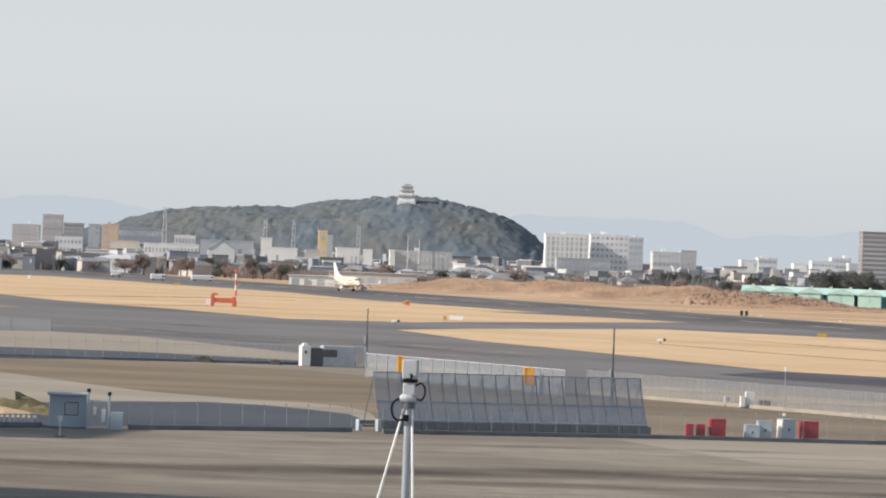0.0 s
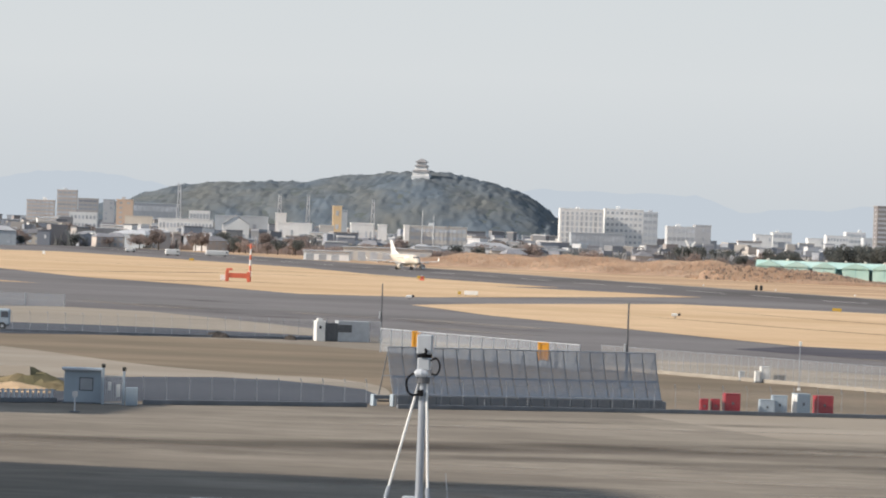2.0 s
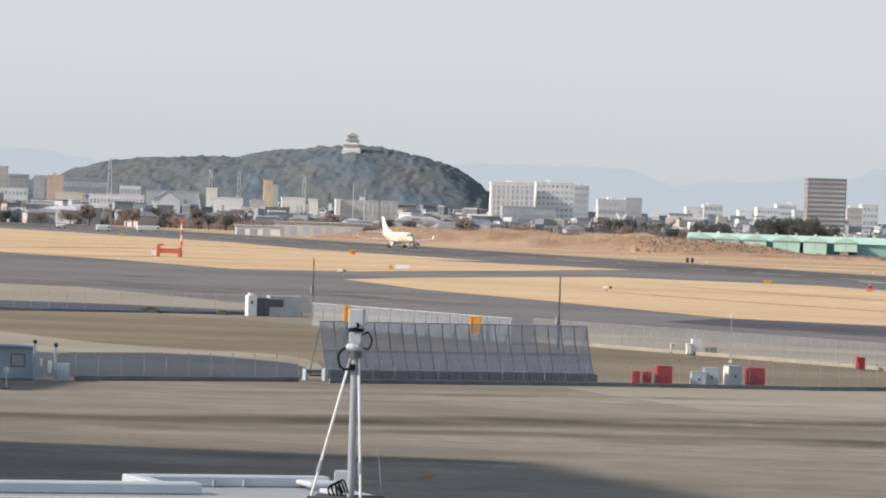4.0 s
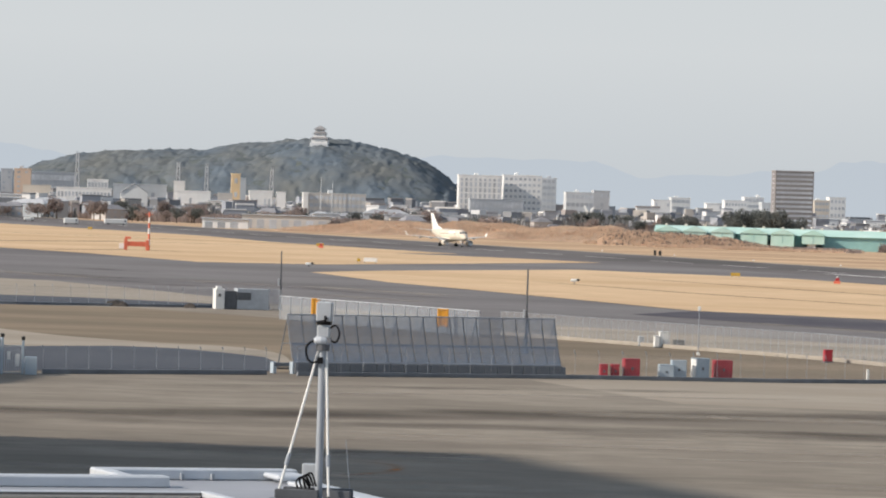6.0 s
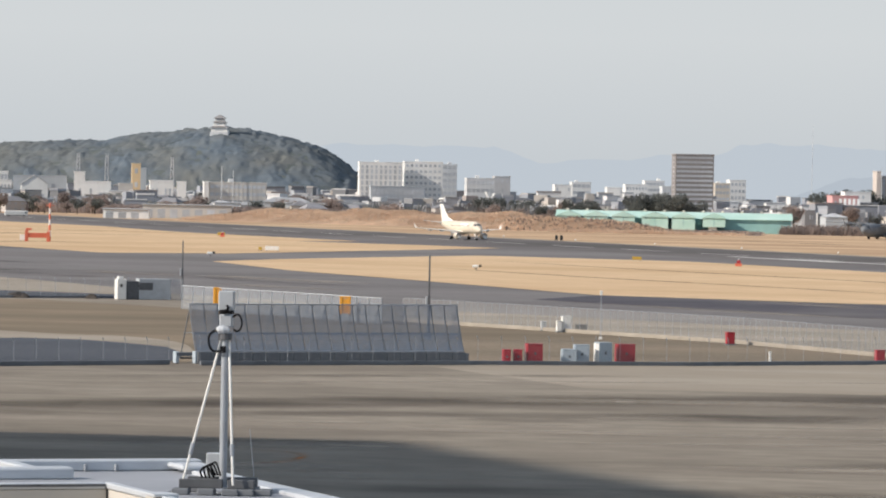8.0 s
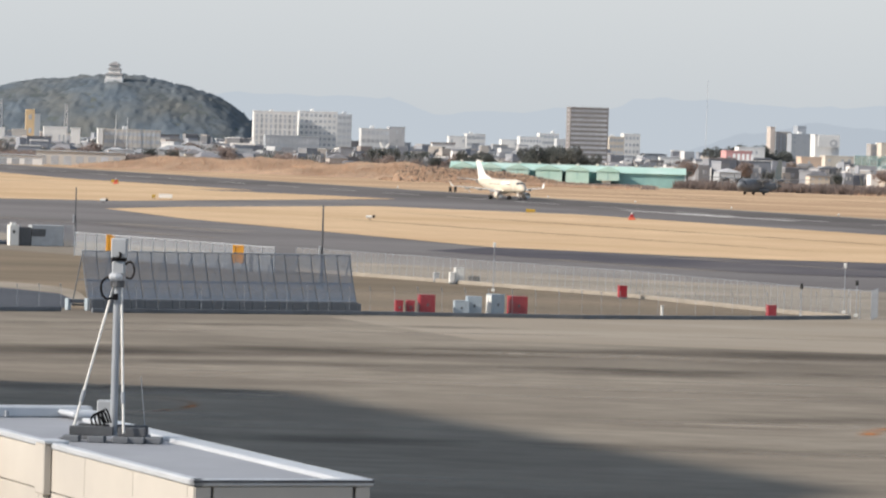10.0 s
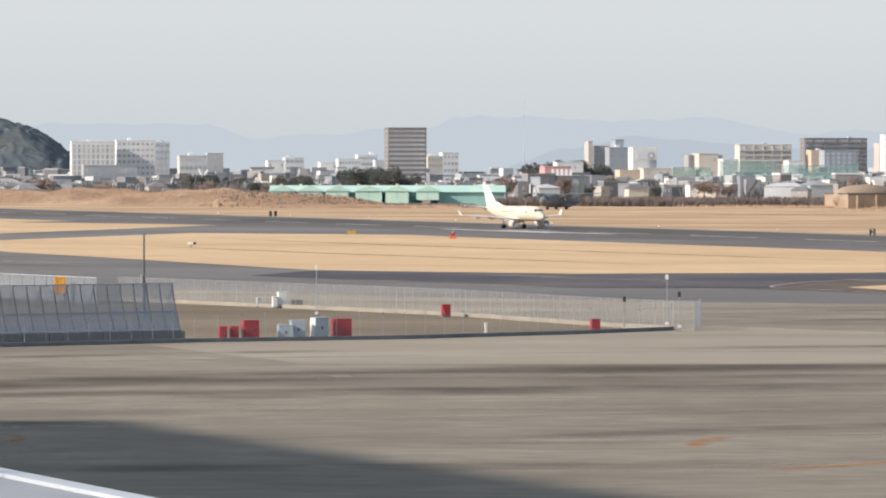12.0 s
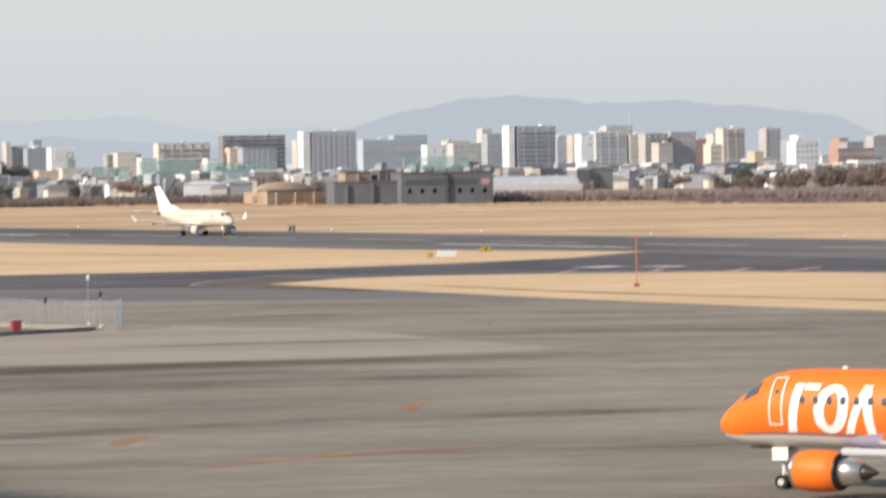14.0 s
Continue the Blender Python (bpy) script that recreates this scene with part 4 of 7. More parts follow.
def blast_fence():
    f = thing("blast_fence", BF, "blue-grey steel blast fence with curved ribs and perforated panels", "fence")
    low = [p for p in RIB if p[1] <= 2.25] + [(-0.80, 2.36)]
    upp = [(-0.80, 2.36)] + [p for p in RIB if p[1] > 2.4]
    ml = mesh_of("lower_panel", strip(low, 0.05, BAY - 0.05), "perforated_lower")
    mu = mesh_of("upper_panel", strip(upp, 0.05, BAY - 0.05), "perforated_upper")
    bm = bmesh.new()
    for (y0, z0), (y1, z1) in zip(RIB, RIB[1:]):
        rod(bm, (0, y0 + 0.08, z0), (0, y1 + 0.08, z1 + 0.02), 0.06, n=6)
    mr = mesh_of("rib", bm, "rib_grey")
    mb = mesh_of("brace", rod(rod(bmesh.new(), (0, 0, 4.3), (0, 1.7, 0.3), 0.045, n=6), (0, -0.75, 2.4), (0, 0.9, 2.3), 0.035, n=6), "rib_grey")
    mc = mesh_of("base_block", boxm(0.01, BAY - 0.01, -1.75, -1.2, 0, 0.9, bevel=0.04), "concrete_barrier")
    mk = mesh_of("clip", boxm(-0.03, 0.03, -1.35, -1.30, 1.5, 1.95), "panel_pale")
    for i in range(BAYS + 1):
        share("rib", mr, f, Matrix.Translation((i * BAY, 0, 0)))
        if i % 2 == 0 or i == BAYS:
            share("brace", mb, f, Matrix.Translation((i * BAY, 0, 0)))
        if i < BAYS:
            for nm, me in (("lower_panel", ml), ("upper_panel", mu), ("base_block", mc)):
                share(nm, me, f, Matrix.Translation((i * BAY, 0, 0)))
    for y, z, r in ((-0.06, 4.62, 0.05), (-0.72, 2.36, 0.06), (-1.4, 0.95, 0.06)):
        part("rail", rod(bmesh.new(), (0, y, z), (BAYS * BAY, y, z), r, n=6), "galvanised", f)
    part("rear_beam", rod(bmesh.new(), (0, 1.7, 0.3), (BAYS * BAY, 1.7, 0.3), 0.08, n=6), "steel_dark", f)
    part("end_block", boxm(BAYS * BAY, BAYS * BAY + 0.3, -1.75, -0.9, 0, 0.8, bevel=0.05), "concrete_barrier", f)
    part("end_post", boxm(-1.5, -1.2, -0.9, -0.3, 0, 0.9, bevel=0.03), "paint_blue_grey", f, "short blue-grey end post")
    part("end_post", boxm(-0.15, 0.0, -1.6, -1.0, 0, 0.95, bevel=0.02), "paint_blue_grey", f, "short blue-grey end post")
    part("end_shelf", boxm(-1.4, -0.1, -0.9, -0.4, 0.55, 0.85, bevel=0.02), "concrete_barrier", f)
    return f


blast_fence()


def post_fence(name, pts, height, spacing, mat, label, tip=0.0, kerb=0.0, rail=True, post_r=0.03, post_mat="galvanised", kerb_mat="concrete_barrier"):
    """A mesh fence along points: posts, mesh sheets, top rail, kerb."""
    f = thing(name, Matrix.Translation((0, 0, 0.06)), label, "fence")
    bm = rod(bmesh.new(), (0, 0, 0), (0, 0, height), post_r, n=6)
    if tip:
        rod(bm, (0, 0, height), (-0.08, -tip * 0.5, height + tip), 0.035, n=6)
    me = mesh_of("post", bm, post_mat)
    for p, q in zip(pts, pts[1:]):
        p, q = Vector((*p, 0)), Vector((*q, 0))
        n = max(1, round((q - p).length / spacing))
        for i in range(n + (q == Vector((*pts[-1], 0)))):
            share("post", me, f, Matrix.Translation(p.lerp(q, i / n)))
        bm = bmesh.new()
        vs = [bm.verts.new(v) for v in (p + Vector((0, 0, kerb + 0.03)), q + Vector((0, 0, kerb + 0.03)), q + Vector((0, 0, height)), p + Vector((0, 0, height)))]
        bm.faces.new(vs)
        part("mesh_panel", bm, mat, f, "see-through wire mesh")
        if rail:
            part("top_rail", rod(bmesh.new(), p + Vector((0, 0, height)), q + Vector((0, 0, height)), post_r * 0.9, n=6), post_mat, f)
        if kerb:
            d = (q - p)
            ang = math.degrees(math.atan2(d.y, d.x))
            k = part("kerb", boxm(0, d.length, -0.15, 0.15, 0, kerb, bevel=0.02), kerb_mat, f, "concrete kerb under the fence")
            k.matrix_basis = Matrix.Translation(p) @ pose(0, 0, 0, 0, 0, ang)
    return f


post_fence("front_fence", [(-58.5, 322.9), (-43.2, 335.3)], 1.9, 1.95, "wire_mesh_fine", "low dark barrier with thin fence posts", tip=0.25, kerb=0.35, post_r=0.014, rail=False)
post_fence("front_fence", [(-40.7, 334.8), (-19.9, 347.7), (-3, 354.2), (11, 364.4), (19.6, 373)], 2.0, 1.95, "wire_mesh_fine", "thin wire fence on a dark kerb with bent post tips", tip=0.3, kerb=0.32, post_r=0.014, rail=False)
post_fence("mesh_fence", [(19.8, 373.5), (15, 380), (1, 409), (-27, 446), (-34, 455)], 2.5, 1.3, "wire_mesh", "pale wire mesh fence on a concrete base", kerb=0.38, kerb_mat="kerb_stone", post_mat="galvanised", post_r=0.022)
post_fence("mesh_fence", [(-68, 529), (-84, 517), (-96, 511), (-112, 506)], 2.2, 2.1, "wire_mesh_fine", "thin wire fence with a dark kerb", tip=0.3, kerb=0.3, post_r=0.02, rail=False)
post_fence("end_fence", [(19.6, 373), (21.5, 372), (22.5, 380)], 2.5, 0.9, "wire_mesh", "pale wire mesh fence end", post_mat="galvanised")


def panel_fence():
    """Clear-panelled fence behind the blast fence, with two yellow gates."""
    p, q = Vector((-61, 484, 0.06)), Vector((-35.5, 446, 0.06))
    ang = math.degrees(math.atan2(q.y - p.y, q.x - p.x))
    f = thing("panel_fence", Matrix.Translation(p) @ pose(0, 0, 0, 0, 0, ang), "pale clear-panelled fence with a pale metal top rail", "fence")
    L = (q - p).length
    n = 17
    me = mesh_of("panel", boxm(0.04, L / n - 0.04, -0.02, 0.02, 0.9, 2.55), "clear_panel")
    mp = mesh_of("post", boxm(-0.04, 0.04, -0.05, 0.05, 0, 2.6, bevel=0.01), "galvanised")
    mb = mesh_of("base_panel", boxm(0.02, L / n - 0.02, -0.03, 0.03, 0.05, 0.86), "clear_panel")
    for i in range(n + 1):
        share("post", mp, f, Matrix.Translation((i * L / n, 0, 0)))
        if i < n:
            share("panel", me, f, Matrix.Translation((i * L / n, 0, 0)))
            share("base_panel", mb, f, Matrix.Translation((i * L / n, 0, 0)))
    part("top_rail", boxm(0, L, -0.07, 0.07, 2.6, 2.68, bevel=0.02), "panel_pale", f, "pale metal top rail")
    return p, q


fp, fq = panel_fence()


def yellow_gate(at, w, h):
    g = thing("yellow_gate", Matrix.Translation((*at, 0.06)), "bright yellow painted gate frame by the fence", "gate")
    for x in (-w / 2 + 0.15, w / 2 - 0.15):
        part("post", boxm(x - 0.06, x + 0.06, -0.06, 0.06, 0, h - 1.7, bevel=0.01), "galvanised", g)
        part("stile", boxm(x - 0.15, x + 0.15, -0.15, 0.15, h - 1.695, h, bevel=0.03), "paint_yellow", g)
    part("board", boxm(-w / 2 + 0.31, w / 2 - 0.31, -0.1, 0.1, h - 1.6, h - 0.03, bevel=0.03), "paint_yellow", g)
    part("lintel", boxm(-w / 2, w / 2, -0.18, 0.18, h + 0.004, h + 0.18, bevel=0.04), "paint_yellow", g)


yellow_gate((-56.1, 476.5), 0.95, 2.5)
yellow_gate((-39.6, 449.5), 1.15, 2.5)

# ---- light poles ----


def light_pole(x, y, h):
    p = thing("light_pole", pose(x, y, 0.06), "slender grey steel light pole", "street lamp", "light poles")
    part("pole", rod(rod(bmesh.new(), (0, 0, 0), (0, 0, h * 0.45), 0.16, 0.13, n=10), (0, 0, h * 0.45), (0, 0, h), 0.10, 0.07, n=10), "steel_dark", p)
    part("foot", rod(bmesh.new(), (0, 0, 0), (0, 0, 0.5), 0.28, 0.2, n=10), "concrete_barrier", p)
    part("control_box", boxm(-0.32, -0.14, -0.15, 0.15, h * 0.40, h * 0.52, bevel=0.02), "box_grey", p, "small grey box on the pole")
    part("cap", rod(bmesh.new(), (0, 0, h), (0, 0, h + 0.12), 0.09, 0.02, n=8), "steel_dark", p)
    return p


light_pole(-27.6, 401.5, 7.78)
light_pole(-66.6, 528.5, 7.0)


def ground_lamp(x, y, s):
    g = thing("airfield_light", pose(x, y, 0.06), "low white elevated airfield light in the grass", "airfield light", "airfield lights")
    part("stem", rod(bmesh.new(), (0, 0, 0), (0, 0, 0.35 * s), 0.06 * s, n=8), "steel_dark", g)
    part("head", boxm(-0.55 * s, 0.35 * s, -0.3 * s, 0.3 * s, 0.35 * s, 0.75 * s, bevel=0.1 * s), "paint_white", g, "white lamp head")
    part("visor", boxm(0.36 * s, 0.75 * s, -0.25 * s, 0.25 * s, 0.45 * s, 0.8 * s, bevel=0.08 * s), "black_sign", g, "dark visor")


ground_lamp(-43.7, 754, 1.2)
ground_lamp(-100.7, 842, 1.2)

# ---- crates and cabinets inside the fence ----


def crate(x, y, w, h, front, side, label, rz=8.0, d=1.2):
    c = thing("storage_crate", pose(x, y, 0.065, 0, 0, rz), label, "crate", "crates by the fence")
    part("body", boxm(-w / 2, w / 2, 0, d, 0.06, h, bevel=0.03), front, c)
    part("skid", boxm(-w / 2 + 0.1, w / 2 - 0.1, 0.1, d - 0.1, 0, 0.058), "steel_dark", c)
    part("end_panel", boxm(-w / 2 - 0.025, -w / 2 - 0.002, 0.05, d - 0.05, 0.1, h - 0.05), side, c, "end panel")
    part("lid", boxm(-w / 2 - 0.02, w / 2 + 0.02, -0.02, d + 0.02, h + 0.002, h + 0.05, bevel=0.015), front, c)
    part("latch", boxm(-0.08, 0.08, -0.03, -0.004, h * 0.45, h * 0.6), "steel_dark", c)


crate(-17.69, 350.6, 0.6, 1.10, "paint_red", "paint_red", "small dark red metal crate")
crate(-16.80, 351.0, 0.65, 1.10, "paint_red", "paint_red", "small dark red metal crate")
crate(-15.46, 351.5, 1.25, 1.58, "paint_red", "paint_red", "bright red metal storage crate", 14)
crate(-12.73, 352.8, 1.2, 1.15, "paint_blue_grey", "paint_blue_grey", "pale blue-grey metal crate")
crate(-11.74, 353.4, 1.2, 1.50, "paint_blue_grey", "paint_blue_grey", "pale blue-grey metal crate")
# white end and blue-grey front copy its sunlit and shaded sides
crate(-9.85, 354.5, 1.15, 1.70, "paint_blue_grey", "paint_white", "white crate, its front coloured blue-grey as in shade", 24)
crate(-8.17, 355.7, 1.45, 1.55, "paint_red", "paint_red", "bright red metal storage crate", 14)


def cabinet(name, x, y, w, h, mat, label, d=0.8):
    c = thing(name, pose(x, y, 0.065, 0, 0, 12), label, "cabinet")
    part("body", boxm(-w / 2, w / 2, 0, d, 0.1, h, bevel=0.02), mat, c)
    part("plinth", boxm(-w / 2 - 0.05, w / 2 + 0.05, -0.05, d + 0.05, 0, 0.098), "concrete_barrier", c)
    part("door", boxm(-w / 2 + 0.06, w / 2 - 0.06, -0.02, -0.002, 0.18, h - 0.08), mat, c)
    part("cap", boxm(-w / 2 - 0.03, w / 2 + 0.03, -0.04, d + 0.04, h + 0.002, h + 0.05, bevel=0.015), mat, c)


cabinet("white_cabinet", -15.9, 431.5, 0.9, 1.55, "paint_white", "tall white equipment cabinet by the fence", 0.9)
cabinet("white_cabinet", -16.6, 431, 0.5, 1.1, "paint_white", "lower white equipment cabinet by the fence", 0.7)
cabinet("dark_cabinet", -14.4, 431.7, 1.1, 0.75, "steel_dark", "low dark equipment box by the fence")
cabinet("red_hydrant_post", 0.35, 405, 0.75, 1.15, "paint_red", "red and white hydrant cabinet")
cabinet("red_hydrant_post", 13.0, 369.3, 0.75, 1.05, "paint_red", "red hydrant cabinet by the kerb")
cabinet("white_marker", 3.6, 361.5, 0.22, 1.0, "paint_white", "slim white marker post", 0.2)
cabinet("grey_cabinet", -18.3, 434.5, 0.5, 0.9, "box_grey", "grey switch cabinet on the fence")


def lamp_post(x, y, h, label, head="black_sign"):
    p = thing("lamp_post", pose(x, y, 0.06), label, "lamp", "lamp posts at the fence corner")
    part("post", rod(bmesh.new(), (0, 0, 0), (0, 0, h), 0.04, n=8), "galvanised", p)
    part("head", boxm(-0.13, 0.13, -0.13, 0.13, h, h + 0.45, bevel=0.04), head, p, "lamp head")
    part("base", boxm(-0.16, 0.16, -0.16, 0.16, 0, 0.25, bevel=0.02), "paint_white", p)


lamp_post(15.5, 371.5, 2.5, "thin post with a black lamp head")
lamp_post(20.6, 379, 2.7, "thin post with a black lamp head")
lamp_post(19.9, 386, 4.0, "tall thin pale lamp post", "paint_white")
lamp_post(-12.0, 413, 4.2, "tall thin pale lamp post", "paint_white")

# ---- guard hut and gate ----


def guard_hut():
    h = thing("guard_hut", pose(-64.0, 320.0, 0.065, 0, 0, 12), "small blue-grey guard hut with a flat roof", "hut")
    bm = bmesh.new()
    box(bm, 0, 2.75, 0, 0.1, 0.1, 0.95)
    box(bm, 0, 2.75, 0, 0.1, 1.95, 2.45)
    box(bm, 0, 1.1, 0, 0.1, 0.951, 1.949)
    box(bm, 2.15, 2.75, 0, 0.1, 0.951, 1.949)
    box(bm, 0, 0.1, 0.101, 2.2, 0.1, 2.45)
    box(bm, 2.65, 2.75, 0.101, 2.2, 0.1, 2.45)
    box(bm, 0.101, 2.649, 2.1, 2.2, 0.1, 2.45)
    part("wall", bm, "paint_blue_grey", h)
    part("floor_slab", boxm(-0.15, 2.9, -0.15, 2.35, 0, 0.098), "concrete_barrier", h)
    part("roof", boxm(-0.2, 2.95, -0.3, 2.4, 2.452, 2.62, bevel=0.03), "paint_blue_grey", h, "flat blue-grey roof with a pale edge")
    part("roof_edge", boxm(-0.21, 2.96, -0.33, -0.302, 2.50, 2.61), "panel_pale", h)
    part("window_frame", box(box(box(box(bmesh.new(), 1.1, 2.15, 0.02, 0.06, 0.951, 1.02), 1.1, 2.15, 0.02, 0.06, 1.88, 1.949), 1.1, 1.17, 0.02, 0.06, 1.021, 1.879), 2.08, 2.15, 0.02, 0.06, 1.021, 1.879), "steel_dark", h)
    part("pane", boxm(1.17, 2.08, 0.035, 0.045, 1.02, 1.88), "window_dark", h)
    part("blind", boxm(1.55, 1.75, 0.11, 0.13, 1.1, 1.8), "paint_white", h)


guard_hut()


def gate_posts():
    g = thing("gate", pose(-61.0, 319.6, 0.065, 0, 0, 12), "grey barred gate beside the guard hut", "gate")
    for x, hh in ((0, 3.05), (1.55, 2.85)):
        p = part("gate_post", boxm(x - 0.09, x + 0.09, -0.09, 0.09, 0, hh - 0.3, bevel=0.02), "paint_blue_grey", g)
        part("lamp", boxm(x - 0.14, x + 0.14, -0.14, 0.14, hh - 0.29, hh, bevel=0.04), "black_sign", p, "dark gate lamp")
    me = mesh_of("bar", boxm(-0.02, 0.02, -0.02, 0.02, 0.15, 2.1), "box_grey")
    for i in range(9):
        share("bar", me, g, Matrix.Translation((0.2 + i * 0.15, 0, 0)))
    part("rail", boxm(0.1, 1.46, -0.03, 0.03, 2.1, 2.18), "box_grey", g)
    part("rail", boxm(0.1, 1.46, -0.03, 0.03, 0.08, 0.15), "box_grey", g)
    for x, z0, z1, w in ((0.5, 1.1, 1.7, 0.22), (1.15, 0.6, 1.55, 0.3)):
        part("notice", boxm(x - w / 2, x + w / 2, -0.06, -0.035, z0, z1), "paint_white", g, "white notice board")
    part("side_block", boxm(1.7, 2.6, -0.2, 0.6, 0, 1.35, bevel=0.03), "paint_blue_grey", g, "blue-grey side cabinet")


gate_posts()


def low_fence():
    f = thing("low_fence", pose(-78.0, 307.5, 0.065, 0, 0, 44), "low blue-grey fence with pale slats on a kerb", "fence")
    me = mesh_of("slat", boxm(-0.1, 0.1, -0.03, 0.03, 0.35, 1.0), "panel_pale")
    for i in range(38):
        share("slat", me, f, Matrix.Translation((0.4 + i * 0.48, 0, 0)))
    part("rail", boxm(0, 18.5, 0.032, 0.07, 0.85, 0.95), "box_grey", f)
    part("kerb", boxm(0, 18.5, -0.2, 0.2, 0, 0.348, bevel=0.03), "concrete_barrier", f)


low_fence()


def sign_stand(x, y):
    s = thing("sign_stand", pose(x, y, 0.07), "small grey sign stand on a round foot", "sign")
    part("pole", rod(bmesh.new(), (0, 0, 0.08), (0, 0, 1.5), 0.05, n=8), "panel_pale", s)
    part("foot", rod(bmesh.new(), (0, 0, 0), (0, 0, 0.08), 0.4, 0.35, n=14), "steel_dark", s)
    part("plate", boxm(-0.2, 0.2, -0.07, -0.052, 1.05, 1.5), "box_grey", s)


sign_stand(-60.3, 305.5)


def plant_hut():
    h = thing("plant_hut", pose(-73.2, 518.5, 0.065, 0, 0, 20), "white and grey equipment hut beside the fence", "hut")
    part("white_block", boxm(0, 1.1, -0.2, 1.5, 0, 2.45, bevel=0.03), "paint_white", h, "white end block")
    part("dark_block", boxm(1.12, 2.7, 0.1, 1.8, 0, 2.2, bevel=0.03), "steel_dark", h, "dark louvred block")
    part("roof_box", boxm(0.2, 0.8, 0.1, 1.0, 2.452, 2.75, bevel=0.03), "paint_white", h)
    part("vent", boxm(0.35, 0.62, -0.23, -0.202, 1.5, 1.85), "black_sign", h, "dark round vent")
    part("pale_block", boxm(2.72, 6.6, 0.1, 2.0, 0, 2.5, bevel=0.03), "box_grey", h, "pale grey block")
    part("louvre", boxm(2.72, 4.4, 0.04, 0.098, 1.15, 2.05), "steel_dark", h, "dark louvre panel")
    part("side_wall", boxm(6.62, 8.2, 0.4, 2.0, 0, 2.5, bevel=0.03), "clear_panel", h)


plant_hut()


def rubble(x, y, w, d, h, mat, label, name, seed, lean=0.0):
    """A low uneven mound."""
    rnd = random.Random(seed)
    bm = bmesh.new()
    n = 12
    g = [[bm.verts.new((w * (i / n - 0.5), d * (j / n - 0.5), h * max(0, math.sin(math.pi * i / n) ** 0.6 * math.sin(math.pi * j / n) ** 0.6) * rnd.uniform(0.7, 1.05) - 0.02)) for j in range(n + 1)] for i in range(n + 1)]
    for i in range(n):
        for j in range(n):
            bm.faces.new((g[i][j], g[i + 1][j], g[i + 1][j + 1], g[i][j + 1]))
    return solid(name, bm, mat, pose(x, y, 0.06, 0, 0, lean), label, "mound", smooth=False)


rubble(-73.5, 347, 9, 14, 1.7, "mound_grass", "low mound with dry grass", "earth_mound", 3, 20)
rubble(-85, 517, 3.2, 2.0, 0.8, "rubble_dark", "small dark heap by the kerb", "spoil_heap", 4)
rubble(-76.5, 520, 1.6, 1.2, 0.6, "rubble_dark", "small dark heap by the kerb", "spoil_heap", 5)


def slab(x, y, w, h, lean, rz):
    solid("concrete_slab", boxm(-w / 2, w / 2, -0.15, 0.15, 0, h, bevel=0.04), "pale_concrete", pose(x, y, 0.9, lean, 0, rz), "pale concrete slab leaning on the mound", "slab", "slabs on the mound")


slab(-72.6, 342.5, 2.6, 1.5, -55, 14)
slab(-75.6, 343.0, 2.8, 1.7, -50, 20)
rubble(-72.5, 338.0, 8, 6, 0.75, "dry_grass", "low verge of dry grass", "grass_verge", 8, 10)


def service_truck():
    """A pale vehicle parked at the fence."""
    v = thing("service_truck", pose(-113.2, 514, 0.065, 0, 0, 10), "pale blue and white service truck parked by the fence", "truck")
    part("cab", boxm(1.6, 3.4, -1.0, 1.0, 0.55, 2.5, bevel=0.15), "paint_blue_grey", v)
    part("cargo_box", boxm(-3.4, 1.5, -1.1, 1.1, 0.75, 2.9, bevel=0.06), "paint_white", v)
    part("windscreen", boxm(2.3, 3.2, -1.02, -1.003, 1.5, 2.2), "glass_dark", v)
    part("chassis", boxm(-3.3, 3.3, -0.8, 0.8, 0.45, 0.548), "steel_dark", v)
    for x in (-2.3, 2.5):
        for y in (-0.95, 0.95):
            w = part("wheel", rod(bmesh.new(), (x, y - 0.14, 0.45), (x, y + 0.14, 0.45), 0.45, n=16), "black_rubber", v)
            part("hub", rod(bmesh.new(), (x, y - 0.15, 0.45), (x, y + 0.15, 0.45), 0.2, n=12), "box_grey", w)


service_truck()
# pale screen on the taxiway edge
sc = thing("noise_screen", pose(-139.5, 650, 0.03, 0, 0, 2), "pale grey standing screen at the taxiway edge", "screen")
for k in range(3):
    part("panel", boxm(-9 + 6 * k + 0.05, -3 + 6 * k - 0.05, -0.05, 0.05, 0.1, 2.0, bevel=0.02), "clear_panel", sc)
    part("post", boxm(-9 + 6 * k - 0.04, -9 + 6 * k + 0.04, -0.08, 0.08, 0, 2.1), "galvanised", sc)
part("post", boxm(8.96, 9.04, -0.08, 0.08, 0, 2.1), "galvanised", sc)

# a tall block added beside the terrace, out of view, to shade the stands
solid("wall_terminal_wing", poly(bmesh.new(), [(-68, 220), (-40, 162), (-62, 100), (-130, 120), (-130, 222)], 30.0, 30.0), "wall_panel", Matrix(), "plain pale unseen block shading the stands", "building", kind="structure")
solid("wall_terminal", boxm(-60, 70, -40, -2.5, 0, 12.4), "wall_panel", Matrix(), "plain pale terminal block with the terrace", "building", kind="structure")
# another block added out of view, whose shadow covers the guard hut
solid("wall_service_block", boxm(-112, -85, 293, 313, 0, 16.5), "wall_panel", Matrix(), "plain pale unseen block shading the hut", "building", kind="structure")

